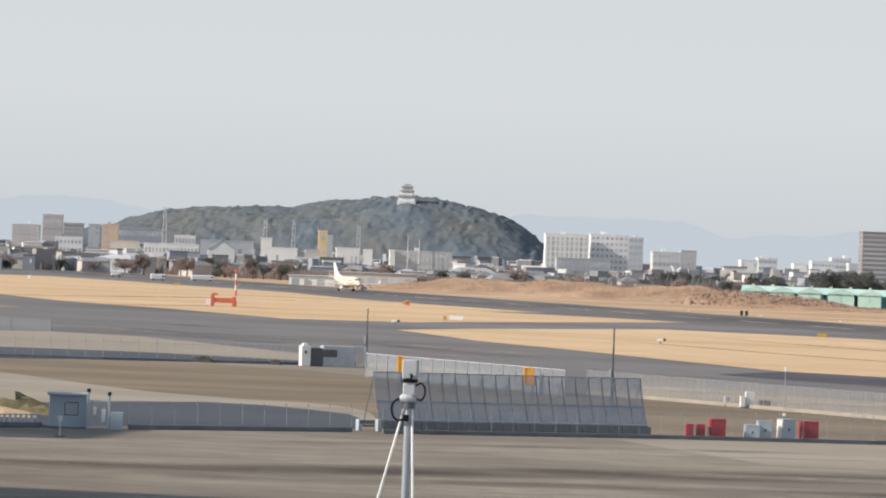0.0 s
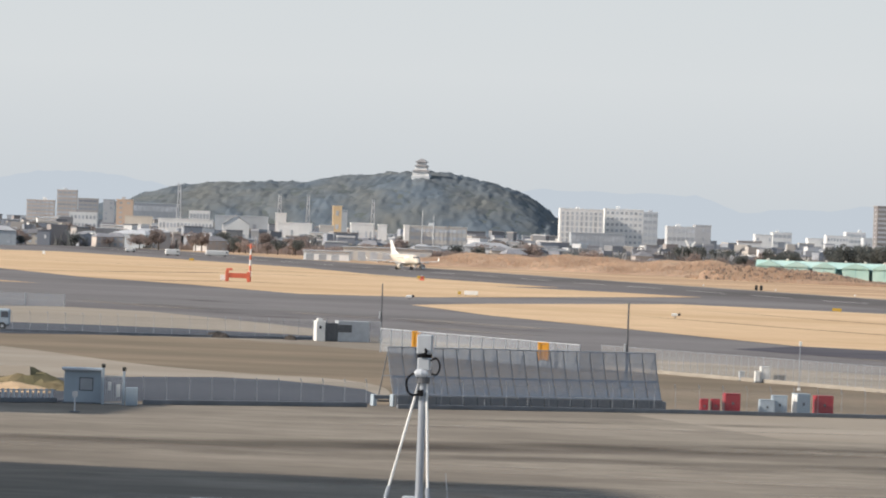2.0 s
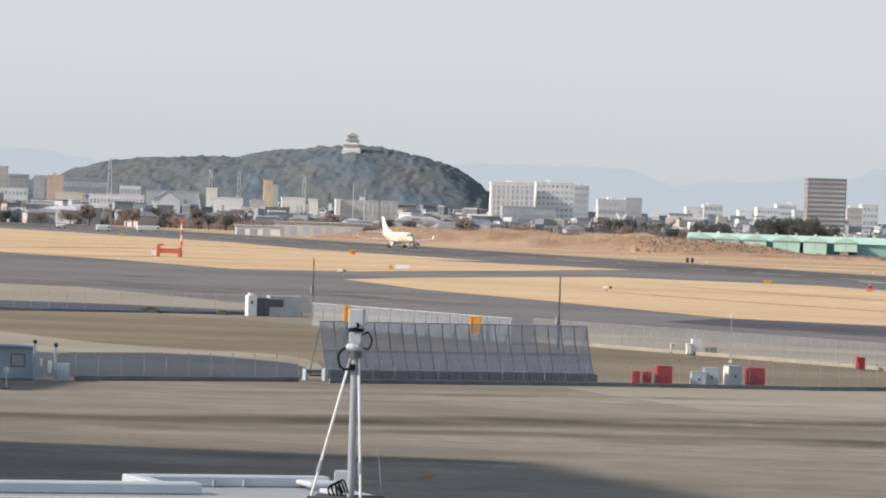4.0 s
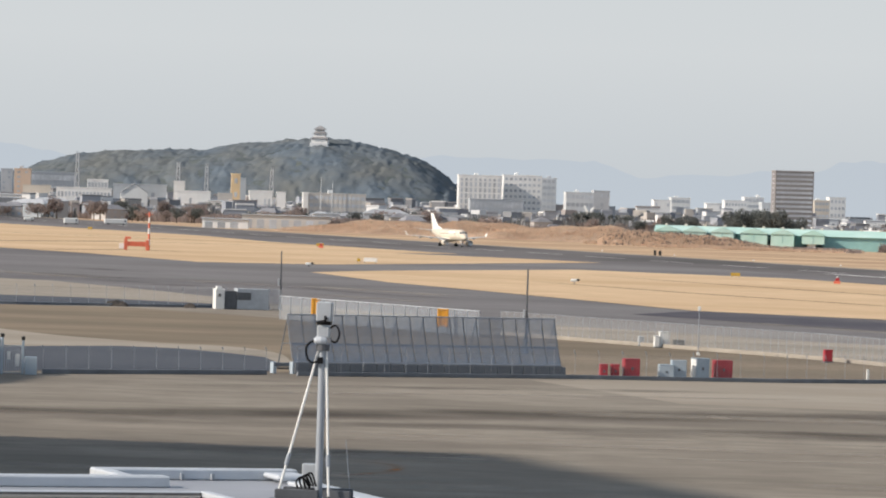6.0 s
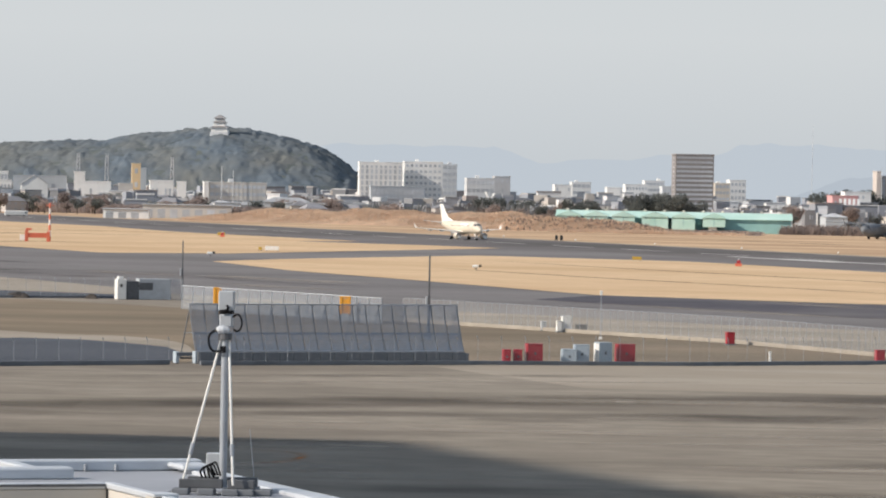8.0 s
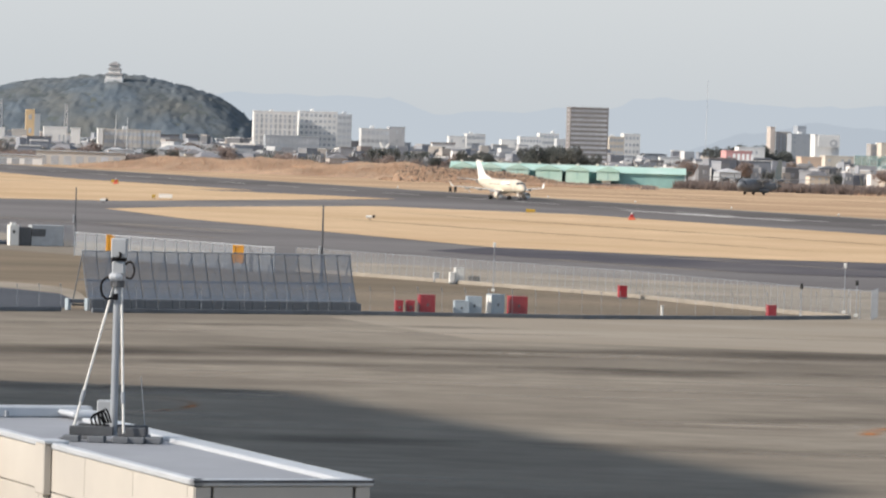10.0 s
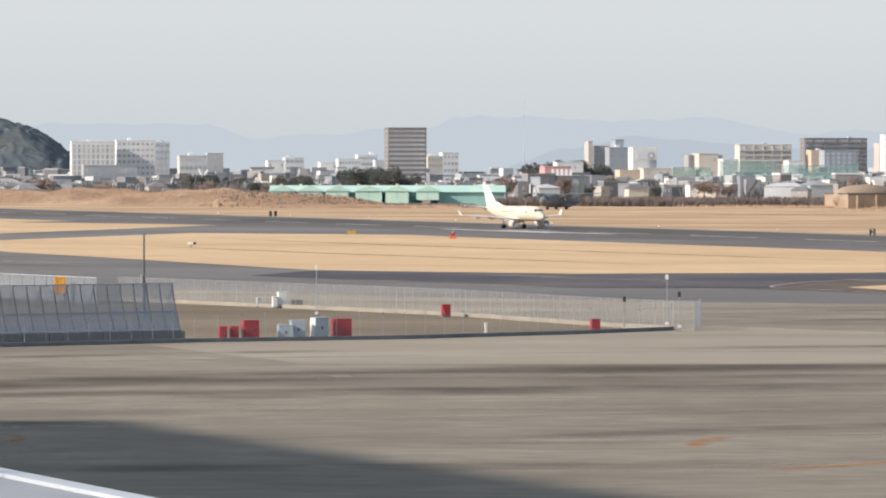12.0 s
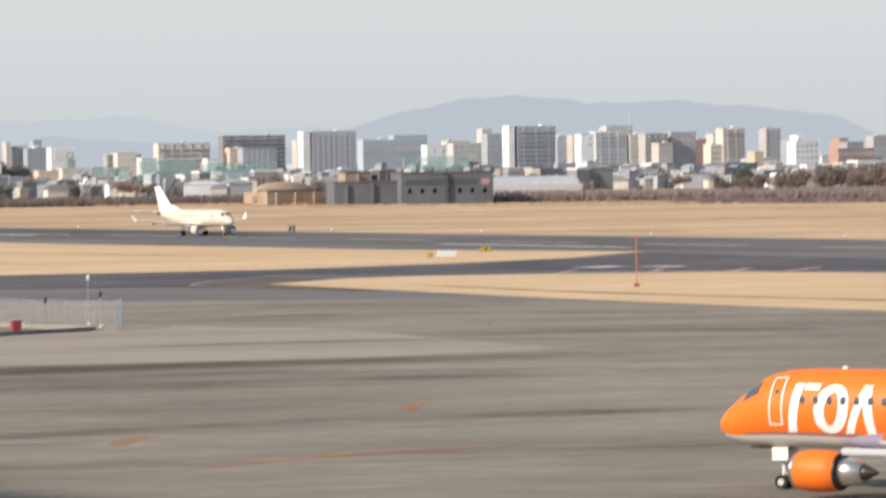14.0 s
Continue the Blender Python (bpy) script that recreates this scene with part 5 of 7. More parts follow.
# ---- airfield signs and lights ----


def board_sign(name, x, y, w, h, mat, label, rz=0.0, legs=2):
    s = thing(name, pose(x, y, 0.065, 0, 0, rz), label, "airfield sign")
    part("board", boxm(-w / 2, w / 2, -0.12, 0.12, 0.25, h, bevel=0.03), mat, s)
    for k in range(legs):
        x0 = (k / max(1, legs - 1) - 0.5) * w * 0.8
        part("leg", boxm(x0 - 0.05, x0 + 0.05, -0.05, 0.05, 0, 0.248), "steel_dark", s)
    return s


board_sign("taxi_sign", 83.8, 622, 2.8, 1.15, "paint_white", "white taxiway sign board seen from behind")
board_sign("taxi_sign", 81.4, 622, 0.7, 0.9, "sign_yellow", "small yellow taxiway sign")
s = board_sign("taxi_sign", 94.1, 654, 1.7, 0.95, "sign_yellow", "yellow taxiway sign with a dark mark")
part("dark_mark", boxm(-0.15, 0.15, -0.14, -0.122, 0.4, 0.8), "black_sign", s)
board_sign("taxi_sign", -18.7, 889, 1.9, 0.9, "sign_yellow", "yellow taxiway sign in the grass")
board_sign("taxi_sign", -97.0, 921, 2.9, 1.1, "paint_white", "white taxiway sign board seen from behind")
board_sign("taxi_sign", -99.5, 921, 0.7, 0.9, "sign_yellow", "small yellow taxiway sign")
board_sign("marker_board", -138.0, 1178, 2.0, 1.0, "sign_yellow", "yellow marker board in the grass")
board_sign("marker_board", -248, 1450, 1.6, 1.0, "sign_yellow", "yellow marker board in the grass")
board_sign("marker_board", -305, 1480, 1.0, 1.4, "paint_white", "white marker board in the grass")


def glyph_sign(x, y, text, label, w, h):
    s = board_sign("distance_sign", x, y, w, h, "black_sign", label)
    cu = bpy.data.curves.new("numeral", "FONT")
    cu.body, cu.size, cu.align_x, cu.extrude = text, h * 1.0, "CENTER", 0.01
    t = new("numeral", cu)
    cu.materials.append(MATS["paint_white"])
    t.parent = s
    t.matrix_basis = pose(0, -0.135, 0.36, 90, 0, 0)


glyph_sign(86.6, 877, "2", "black distance sign with a white numeral 2", 1.2, 1.5)
for dx in (-0.8, 0.6):
    board_sign("black_marker", -47.4 + dx, 1216, 0.75, 1.6, "black_sign", "upright black marker board")


def red_box(x, y):
    r = thing("obstacle_light", pose(x, y, 0.065), "small red and white equipment box in the grass", "airfield light")
    part("base", boxm(-0.65, 0.65, -0.4, 0.4, 0, 0.55, bevel=0.05), "paint_orange_red", r)
    part("top", boxm(-0.35, 0.4, -0.3, 0.3, 0.552, 1.15, bevel=0.06), "paint_red", r)
    part("lamp", rod(bmesh.new(), (0, 0, 1.15), (0, 0, 1.45), 0.14, 0.08, n=10), "paint_white", r)


red_box(1.9, 849)
red_box(-135.6, 1160)


def wind_mast():
    m = thing("red_mast", pose(84.4, 470.5, 0.065), "thin red and white obstruction mast on a frame", "mast")
    for k in range(5):
        part("section", rod(bmesh.new(), (0, 0, 0.3 + k * 1.06), (0, 0, 0.3 + (k + 1) * 1.06), 0.055, n=8), "paint_orange_red" if k % 2 == 0 or k < 4 else "paint_white", m)
    part("foot", boxm(-0.3, 0.3, -0.3, 0.3, 0, 0.3, bevel=0.03), "paint_red", m)
    part("arm", rod(bmesh.new(), (-0.4, 0, 5.4), (0.4, 0, 5.4), 0.03, n=6), "paint_orange_red", m)
    part("stay", rod(bmesh.new(), (0, 0, 3.2), (0.9, 0.3, 0.1), 0.02, n=6), "paint_orange_red", m)


wind_mast()


def localiser():
    h = thing("radio_shelter", pose(-160, 1000, 0.065, 0, 0, 10), "orange-red framed radio shelter in the grass", "shelter")
    part("left_leg", boxm(-2.9, -2.1, -0.6, 0.6, 0, 2.6, bevel=0.05), "paint_orange_red", h)
    part("right_leg", boxm(2.1, 2.9, -0.6, 0.6, 0, 2.4, bevel=0.05), "paint_orange_red", h)
    part("beam", boxm(-2.09, 2.09, -0.5, 0.5, 0.9, 2.0, bevel=0.05), "paint_orange_red", h)
    part("hood", boxm(-2.7, -1.3, -0.5, 0.5, 2.602, 3.1, bevel=0.05), "paint_orange_red", h)
    m = thing("red_mast", pose(-157.5, 1002, 0.065), "red and white lattice antenna mast", "mast")
    for k in range(7):
        part("section", rod(bmesh.new(), (0, 0, k * 1.28), (0, 0, (k + 1) * 1.28), 0.30 - 0.02 * k, n=4), "paint_orange_red" if k % 2 == 0 else "paint_white", m)
    board_sign("white_cabin", -163.5, 1001, 1.5, 1.5, "paint_white", "small white equipment cabin in the grass")
    part("cross_arm", rod(bmesh.new(), (-0.9, 0, 8.4), (0.9, 0, 8.4), 0.08, n=6), "paint_orange_red", m)


localiser()
rnd = random.Random(5)
lamp0 = thing("edge_light", pose(*rw(-1200, 428), 0.04), "small pale runway edge light", "airfield light", "runway edge lights")
part("stem", rod(bmesh.new(), (0, 0, 0), (0, 0, 0.3), 0.05, n=6), "steel_dark", lamp0)
part("dome", rod(bmesh.new(), (0, 0, 0.3), (0, 0, 0.62), 0.22, 0.12, n=8), "paint_white", lamp0, "white lamp dome")
for i in range(16):
    copy_thing(lamp0, pose(*rw(-1140 + 60 * i, 428), 0.04))

# ---- far side of the airfield ----


def tufts(name, count, place, h, w, mat, label, seed, blades=7):
    """Uneven brush: clumps of leaning blades. place(rnd) gives x, y, z and a height factor."""
    rnd = random.Random(seed)
    V, F = [], []
    for _ in range(count):
        x, y, z, k = place(rnd)
        for _ in range(blades):
            a = rnd.uniform(0, 2 * math.pi)
            bx, by = x + rnd.gauss(0, w), y + rnd.gauss(0, w)
            hh = h * k * rnd.uniform(0.45, 1.1)
            ww = w * rnd.uniform(0.35, 0.9)
            lx, ly = rnd.gauss(0, 0.2) * hh, rnd.gauss(0, 0.2) * hh
            n = len(V)
            V += [(bx - ww * math.cos(a), by - ww * math.sin(a), z - 0.1), (bx + ww * math.cos(a), by + ww * math.sin(a), z - 0.1),
                  (bx + lx + ww * 0.45 * math.cos(a), by + ly, z + hh * 0.8), (bx + lx, by + ly, z + hh)]
            F += [(n, n + 1, n + 2), (n, n + 2, n + 3)]
    me = bpy.data.meshes.new(name)
    me.from_pydata(V, [], F)
    me.materials.append(MATS[mat])
    ob = new(name, me)
    return tagged(ob, label, "brush", kind="stuff")


def bank_height(x):
    """Rise of the reed bank along x."""
    return 5.2 * max(0.0, min(1.0, (x + 215) / 45)) * max(0.0, min(1.0, (-30 - x) / 50)) * (0.85 + 0.12 * math.sin(x * 0.13) + 0.08 * math.sin(x * 0.31 + 1))


def bank_place(rnd):
    x = rnd.uniform(-212, -28)
    d = rnd.uniform(-1, 1)
    y = 1640 - (x + 120) * 0.75 + d * 42
    return x, y, bank_height(x) * max(0, 1 - d * d), rnd.uniform(0.6, 1.0)


bm = bmesh.new()
nx, ny = 150, 26
g = []
for i in range(nx + 1):
    x = -218 + 192 * i / nx
    g.append([bm.verts.new((x, 1640 - (x + 120) * 0.75 + (j / ny * 2 - 1) * 46, 0.02 + bank_height(x) * max(0, 1 - (j / ny * 2 - 1) ** 2) * (1 + 0.28 * noise.noise((x * 0.11, j * 0.5, 2)) + 0.14 * noise.noise((x * 0.4, j * 1.3, 7))))) for j in range(ny + 1)])
for i in range(nx):
    for j in range(ny):
        bm.faces.new((g[i][j], g[i + 1][j], g[i + 1][j + 1], g[i][j + 1]))
solid("reed_bank", bm, "reed", Matrix(), "low bank grown over with dry reeds", "bank", kind="structure", smooth=True)
tufts("dry_reeds", 15000, bank_place, 1.3, 0.5, "reed", "tall dry tan reeds on the bank", 11, 4)
tufts("dry_reeds", 3200, lambda r: (lambda x: (x, 1700 - (x + 120) * 0.75 + r.uniform(-10, 40), 1.0, r.uniform(0.6, 1.2)))(r.uniform(-205, -40)), 3.6, 0.55, "bare_bush", "bare grey-brown bushes behind the reeds", 12)


def brush_line(x0, y0, x1, y1, wide, count, h, mat, label, seed, w=0.6):
    tufts("brush", count, lambda r: (lambda t, d: (x0 + (x1 - x0) * t + d * 0.1, y0 + (y1 - y0) * t + d, 0.02, r.uniform(0.5, 1.1)))(r.random(), r.uniform(-wide, wide)), h, w, mat, label, seed)


brush_line(-85, 1545, -20, 1485, 14, 2200, 1.2, "reed", "dry tan brush on the field", 21, 0.3)
brush_line(-60, 1500, 5, 1482, 12, 700, 1.1, "reed", "dry tan brush on the field", 22)
brush_line(-80, 1560, 10, 1495, 10, 500, 1.5, "bare_bush", "low bare bushes on the field edge", 23)
brush_line(20, 1575, 200, 1500, 22, 7000, 3.4, "bare_bush", "low bare bushes on the field edge", 24, 0.34)
brush_line(75, 1545, 150, 1470, 10, 600, 1.0, "reed", "dry tan brush on the field", 25)
brush_line(195, 1490, 340, 1375, 26, 11000, 3.6, "bare_bush", "bare brown thicket by the field", 26, 0.3)
brush_line(130, 1400, 300, 1290, 16, 900, 0.9, "reed", "dry tan brush on the field", 27)
brush_line(250, 1330, 330, 1240, 16, 1500, 1.6, "bare_bush", "bare thicket by the field", 28, 0.4)
brush_line(-420, 2100, -170, 1850, 34, 6500, 4.4, "bare_bush", "bare grey-brown bushes at the field end", 30, 0.5)
brush_line(-460, 2250, -150, 1980, 45, 4200, 5.6, "bush_dark", "dark shrubs at the field end", 31, 0.6)


# ---- overgrown bank before the green hangar ----
BANK = ((-84, 0), (-76, 4.2), (-66, 4.9), (-60, 4.4), (-53, 4.2), (-43, 3.9), (-33, 2.9), (-25, 1.5), (-20, 0.7), (-9, 0.4), (6, 0.5), (14, 0))


def bank_rise(x, d):
    """Height of the bank at x, d from -1 (front) to 1 (back)."""
    for (a, h), (b, k) in zip(BANK, BANK[1:]):
        if a <= x <= b:
            return (h + (k - h) * (x - a) / (b - a)) * max(0, 1 - d * d) * (1 + 0.10 * noise.noise((x * 0.3, d * 2, 5)))
    return 0.0


bm = bmesh.new()
g = [[bm.verts.new((-80 + 94 * i / 94, 1524 + 18 * (j / 6 - 1), 0.02 + bank_rise(-80 + i, j / 6 - 1))) for j in range(13)] for i in range(95)]
for i in range(94):
    for j in range(12):
        bm.faces.new((g[i][j], g[i + 1][j], g[i + 1][j + 1], g[i][j + 1]))
solid("grass_bank", bm, "reed", Matrix(), "low bank overgrown with dry grass before the hangar", "bank", kind="structure", smooth=True)


def hangar_bank(rnd):
    x, d = rnd.uniform(-78, 12), rnd.uniform(-1, 1)
    return x, 1524 + 18 * d, bank_rise(x, d), rnd.uniform(0.4, 1.0)


tufts("dry_reeds", 5000, hangar_bank, 0.9, 0.3, "reed", "dry tan grass on the low bank", 13, 4)
tufts("dry_reeds", 900, hangar_bank, 1.2, 0.35, "bare_bush", "brown brush on the low bank", 14, 5)

# ---- green hangar ----
def hangar():
    h = thing("green_hangar", pose(25, 0, 0.02), "long pale green hangar with gabled bays", "building")
    bm = bmesh.new()
    box(bm, -87, -3, 1566, 1584, 0, 4.9)
    part("long_wall", bm, "hangar_teal", h, "darker teal long wall")

    def gable(x0, x1, y0, y1, z0, eave, ridge, along):
        b = bmesh.new()
        if along == "y":
            m = (x0 + x1) / 2
            A = [b.verts.new(v) for v in ((x0, y0, z0), (x1, y0, z0), (x1, y0, eave), (m, y0, ridge), (x0, y0, eave))]
            B = [b.verts.new(v) for v in ((x0, y1, z0), (x1, y1, z0), (x1, y1, eave), (m, y1, ridge), (x0, y1, eave))]
        else:
            m = (y0 + y1) / 2
            A = [b.verts.new(v) for v in ((x0, y0, z0), (x0, y1, z0), (x0, y1, eave), (x0, m, ridge), (x0, y0, eave))]
            B = [b.verts.new(v) for v in ((x1, y0, z0), (x1, y1, z0), (x1, y1, eave), (x1, m, ridge), (x1, y0, eave))]
        for i in range(5):
            b.faces.new((A[i], A[(i + 1) % 5], B[(i + 1) % 5], B[i]))
        b.faces.new(A)
        b.faces.new(B)
        return b

    part("long_roof", gable(-87.6, -2.4, 1565, 1585, 4.92, 5.0, 7.3, "x"), "hangar_green", h, "pale green pitched roof")
    for x0, x1 in ((-86.8, -77.5), (-77.0, -68.2), (-67.0, -58.5), (-56.5, -46.5), (-45.8, -37.0), (-34.8, -26.2)):
        small = x0 > -36
        b = part("bay", gable(x0 + 0.3, x1 - 0.3, 1550, 1564.9, 2.2 if small else 0, 5.3, 6.6, "y"), "hangar_green", h, "pale green gabled bay")
        part("bay_roof", gable(x0 - 0.2, x1 + 0.2, 1549.6, 1564.95, 5.35, 5.5, 7.3, "y"), "hangar_green", b)
        part("door_seam", boxm((x0 + x1) / 2 - 0.1, (x0 + x1) / 2 + 0.1, 1549.93, 1549.99, 2.3, 5.2), "hangar_teal", b)
        part("side_gap", boxm(x1 - 0.28, x1 + 0.2, 1560, 1564.8, 0.2, 5.0), "hangar_teal", b)
    for i in range(12):
        part("roof_vent", boxm(-84 + i * 7, -83 + i * 7, 1574.5, 1575.5, 7.2, 7.9, bevel=0.1), "wall_cream", h, "small pale roof vent")
    part("porch", boxm(-32.5, -29.5, 1551, 1554, 0, 2.19), "paint_white", h, "white porch block")
    part("end_wall", boxm(-2.99, -2.4, 1566, 1584, 0, 4.9), "paint_white", h, "white end wall")


hangar()


def bunker(name, x, y, w, d, h, mat, label, rz, ribs=0, openings=0):
    b = thing(name, pose(x, y, 0.02, 0, 0, rz), label, "building")
    part("wall", boxm(-w / 2, w / 2, 0, d, 0, h, bevel=0.15), mat, b)
    part("parapet", boxm(-w / 2 - 0.2, w / 2 + 0.2, -0.2, d + 0.2, h + 0.004, h + 0.5, bevel=0.1), "concrete_dark", b)
    for i in range(ribs):
        xx = -w / 2 + w * (i + 0.5) / ribs
        part("buttress", boxm(xx - 0.4, xx + 0.4, -0.8, -0.005, 0, h - 0.3, bevel=0.08), mat, b)
    for i in range(openings):
        xx = -w / 2 + w * (i + 0.7) / (openings + 0.4)
        part("opening", boxm(xx - 0.6, xx + 0.6, -0.06, -0.004, h * 0.35, h * 0.5), "dark_opening", b)
    return b


b = bunker("concrete_hangar", 146.5, 1470, 21, 20, 4.7, "concrete_warm", "low weathered tan concrete hangar with a rounded roof", 18, 3, 0)
part("roof_hump", spun([(-12, 0.4), (-10.5, 2.6), (-7, 4.2), (0, 4.9), (7, 4.2), (10.5, 2.6), (12, 0.4)], (0, 10, 3.3), 24), "concrete_warm", b, "rounded weathered roof", smooth=True)
for i in range(4):
    part("roof_vent", rod(bmesh.new(), (-7.5 + i * 5, 10, 7.2), (-7.5 + i * 5, 10, 9.0), 0.5, 0.35, n=8), "steel_dark", b, "dark roof vent")
bunker("concrete_annex", 168.5, 1432, 26, 18, 7.4, "concrete_blue", "dark stained low concrete annex", 2, 3, 0)
bunker("concrete_annex", 166, 1452, 9, 10, 10.6, "concrete_warm", "tall tan concrete annex block", 8, 1, 0)
bunker("concrete_annex", 176, 1452, 6, 10, 10.9, "concrete_dark", "tall dark concrete annex block", 8, 1, 0)
b = bunker("test_hall", 192.5, 1425, 31, 22, 10.2, "concrete_blue", "large dark grey concrete test hall", 2, 0, 7)
part("door_band", boxm(-14, 10, -0.1, -0.01, 6.4, 8.2), "steel_dark", b, "dark window band")
part("mid_rib", boxm(-1, 0.2, -0.9, -0.11, 0, 10), "steel_dark", b)
part("orange_mark", boxm(11.5, 14.2, -0.09, -0.01, 6.4, 8.2), "wall_redbrick", b, "faded red panel")
for i in range(6):
    part("roof_vent", boxm(-14 + i * 5, -13.2 + i * 5, 8, 9, 10.71, 11.9, bevel=0.15), "steel_dark", b)
b = thing("arched_hall", pose(246, 1590, 0.02, 0, 0, 8), "pale grey hall with an arched roof", "building")
part("wall", boxm(-20, 20, 0, 24, 0, 5.0), "wall_palegrey", b)
part("arched_roof", spun([(-20.4, 0.3), (-20.3, 12), (20.3, 12), (20.4, 0.3)], (0, 12, -3.9), 40), "roof_grey", b, "pale arched roof")

# white low sheds on the field, far left
for x, y, w, h, lb in ((-288, 1640, 5.5, 2.5, "white parked van on the perimeter road"), (-279, 1690, 9, 2.3, "white parked truck on the perimeter road"), (-321, 1730, 4, 1.6, "white parked van on the perimeter road")):
    v = thing("parked_van", pose(x, y, 0.05, 0, 0, 15), lb, "van")
    part("body", boxm(-w / 2, w / 2, -1, 1, 0.4, h, bevel=0.25), "paint_white", v)
    part("glass", boxm(w / 2 - 1.2, w / 2 - 0.4, -1.02, -1.003, h * 0.55, h * 0.8), "glass_dark", v)
    for xx in (-w / 3, w / 3):
        part("wheel", rod(bmesh.new(), (xx, -0.95, 0.35), (xx, -0.7, 0.35), 0.35, n=12), "black_rubber", v)


def low_shed(x, y, w, h, label, wall="wall_pale", d=14):
    s = thing("low_shed", pose(x, y, 0.02, 0, 0, 6), label, "shed")
    part("wall", boxm(-w / 2, w / 2, 0, d, 0, h), wall, s)
    part("roof", boxm(-w / 2 - 0.5, w / 2 + 0.5, -0.6, d + 0.5, h + 0.004, h + 0.5, bevel=0.15), "roof_grey", s)
    for i in range(int(w // 5)):
        part("door", boxm(-w / 2 + 1 + i * 5, -w / 2 + 4 + i * 5, -0.05, -0.004, 0, h * 0.7), "window_dark", s)


low_shed(-219, 1750, 36, 5.2, "long pale low shed behind the runway end")
low_shed(-237, 1700, 18, 3.4, "long white low shed behind the runway end", "wall_white")
low_shed(-186, 1900, 17, 6.2, "white flat-roofed shed behind the reeds", "wall_white")
for k in range(3):
    v = thing("parked_car", pose(-185 + 6.5 * k, 1700 + 4 * k, 0.05, 0, 0, 8), "small dark parked car by the bank", "car", "cars by the bank")
    part("body", boxm(-2, 2, -0.8, 0.8, 0.3, 0.9, bevel=0.15), "steel_dark", v)
    part("cabin", boxm(-1.1, 1.0, -0.7, 0.7, 0.902, 1.45, bevel=0.2), "glass_dark", v)

# ---- town ----


def city_block(kind, x, y, w, h, floors, bays, col, style, rz=9.0, d=14.0):
    """A far building. style: grid (single windows), bands (ribbon windows), piers (upright strips), balcony (ribbon windows with parapets), plain (few windows)."""
    names = dict(tan="tan", greytan="grey-tan", white="white", palegrey="pale grey", grey="grey", peach="peach", glassgrey="dark grey", bluegrey="blue-grey", yellow="yellow",
                 pale="off-white", brown="brown", cream="cream", pink="pink", redbrick="red-brown")
    looks = dict(grid="with rows of windows", bands="with ribbon windows", piers="with upright window strips", balcony="with balconies", plain="with few windows")
    b = thing(kind, pose(x, y, 0, 0, 0, rz), f"{names[col]} {kind.replace('_', ' ')} {looks[style]} in the town", "building")
    rr = random.Random(int(x * 7 + y))
    w *= 0.96
    h -= 0.7
    part("wall", boxm(-w / 2, w / 2, 0, d, 0, h), "wall_" + col, b)
    bm = bmesh.new()
    box(bm, -w / 2 - 0.15, w / 2 + 0.15, -0.15, 0.35, h + 0.003, h + 0.7)
    box(bm, -w / 2 - 0.15, -w / 2 + 0.35, 0.36, d, h + 0.003, h + 0.7)
    box(bm, w / 2 - 0.35, w / 2 + 0.15, 0.36, d, h + 0.003, h + 0.7)
    part("roof_kerb", bm, "wall_" + col, b)
    if floors > 3 and w > 9 and rr.random() < 0.6:
        px = rr.uniform(-w / 3, w / 3)
        part("roof_tank", boxm(px - 1.2, px + 1.2, 4, 7, h + 0.004, h + rr.uniform(1.6, 2.4), bevel=0.1), "wall_" + rr.choice(("palegrey", "white", "grey")), b)
    if kind == "stair_tower" or kind == "sign_tower" and floors == 1:
        return b
    fh = (h - 0.8) / floors
    bw = (w - 0.8) / bays
    tone = "window_dark" if col in ("white", "cream", "pale", "palegrey", "peach", "tan", "pink", "yellow") else rr.choice(("window_dark", "window_deep"))
    if style == "grid":
        me = mesh_of("window", boxm(0, bw * 0.56, -0.10, -0.01, 0, fh * 0.42), tone)
        for f in range(floors):
            for i in range(bays):
                share("window", me, b, Matrix.Translation((-w / 2 + 0.4 + (i + 0.22) * bw, 0, 0.5 + (f + 0.35) * fh)))
    elif style in ("bands", "balcony"):
        me = mesh_of("window_band", boxm(-w / 2 + 0.5, w / 2 - 0.5, -0.08, -0.01, 0, fh * 0.45), tone)
        ms = mesh_of("parapet", boxm(-w / 2 + 0.2, w / 2 - 0.2, -0.95, -0.10, 0, fh * 0.34), "wall_" + col)
        for f in range(floors):
            share("window_band", me, b, Matrix.Translation((0, 0, 0.5 + (f + 0.42) * fh)))
            if style == "balcony":
                share("parapet", ms, b, Matrix.Translation((0, 0, 0.5 + f * fh)))
        mp = mesh_of("party_wall", boxm(-0.16, 0.16, -0.9 if style == "balcony" else -0.14, -0.085, 0.2, h - 0.1), "wall_" + col)
        for i in range(1, 1 if kind == "brown_tower" else bays, 2 if style == "balcony" else 1):
            share("party_wall", mp, b, Matrix.Translation((-w / 2 + 0.4 + i * bw, 0, 0)))
    elif style == "piers":
        me = mesh_of("window_strip", boxm(0, bw * 0.5, -0.08, -0.01, h * 0.06, h * 0.95), tone)
        mk = mesh_of("floor_line", boxm(-w / 2 + 0.3, w / 2 - 0.3, -0.14, -0.085, 0, fh * 0.22), "wall_" + col)
        for i in range(bays):
            share("window_strip", me, b, Matrix.Translation((-w / 2 + 0.4 + (i + 0.25) * bw, 0, 0)))
        for f in range(1, floors):
            share("floor_line", mk, b, Matrix.Translation((0, 0, 0.5 + f * fh)))
    else:
        me = mesh_of("window", boxm(0, bw * 0.4, -0.10, -0.01, 0, fh * 0.36), tone)
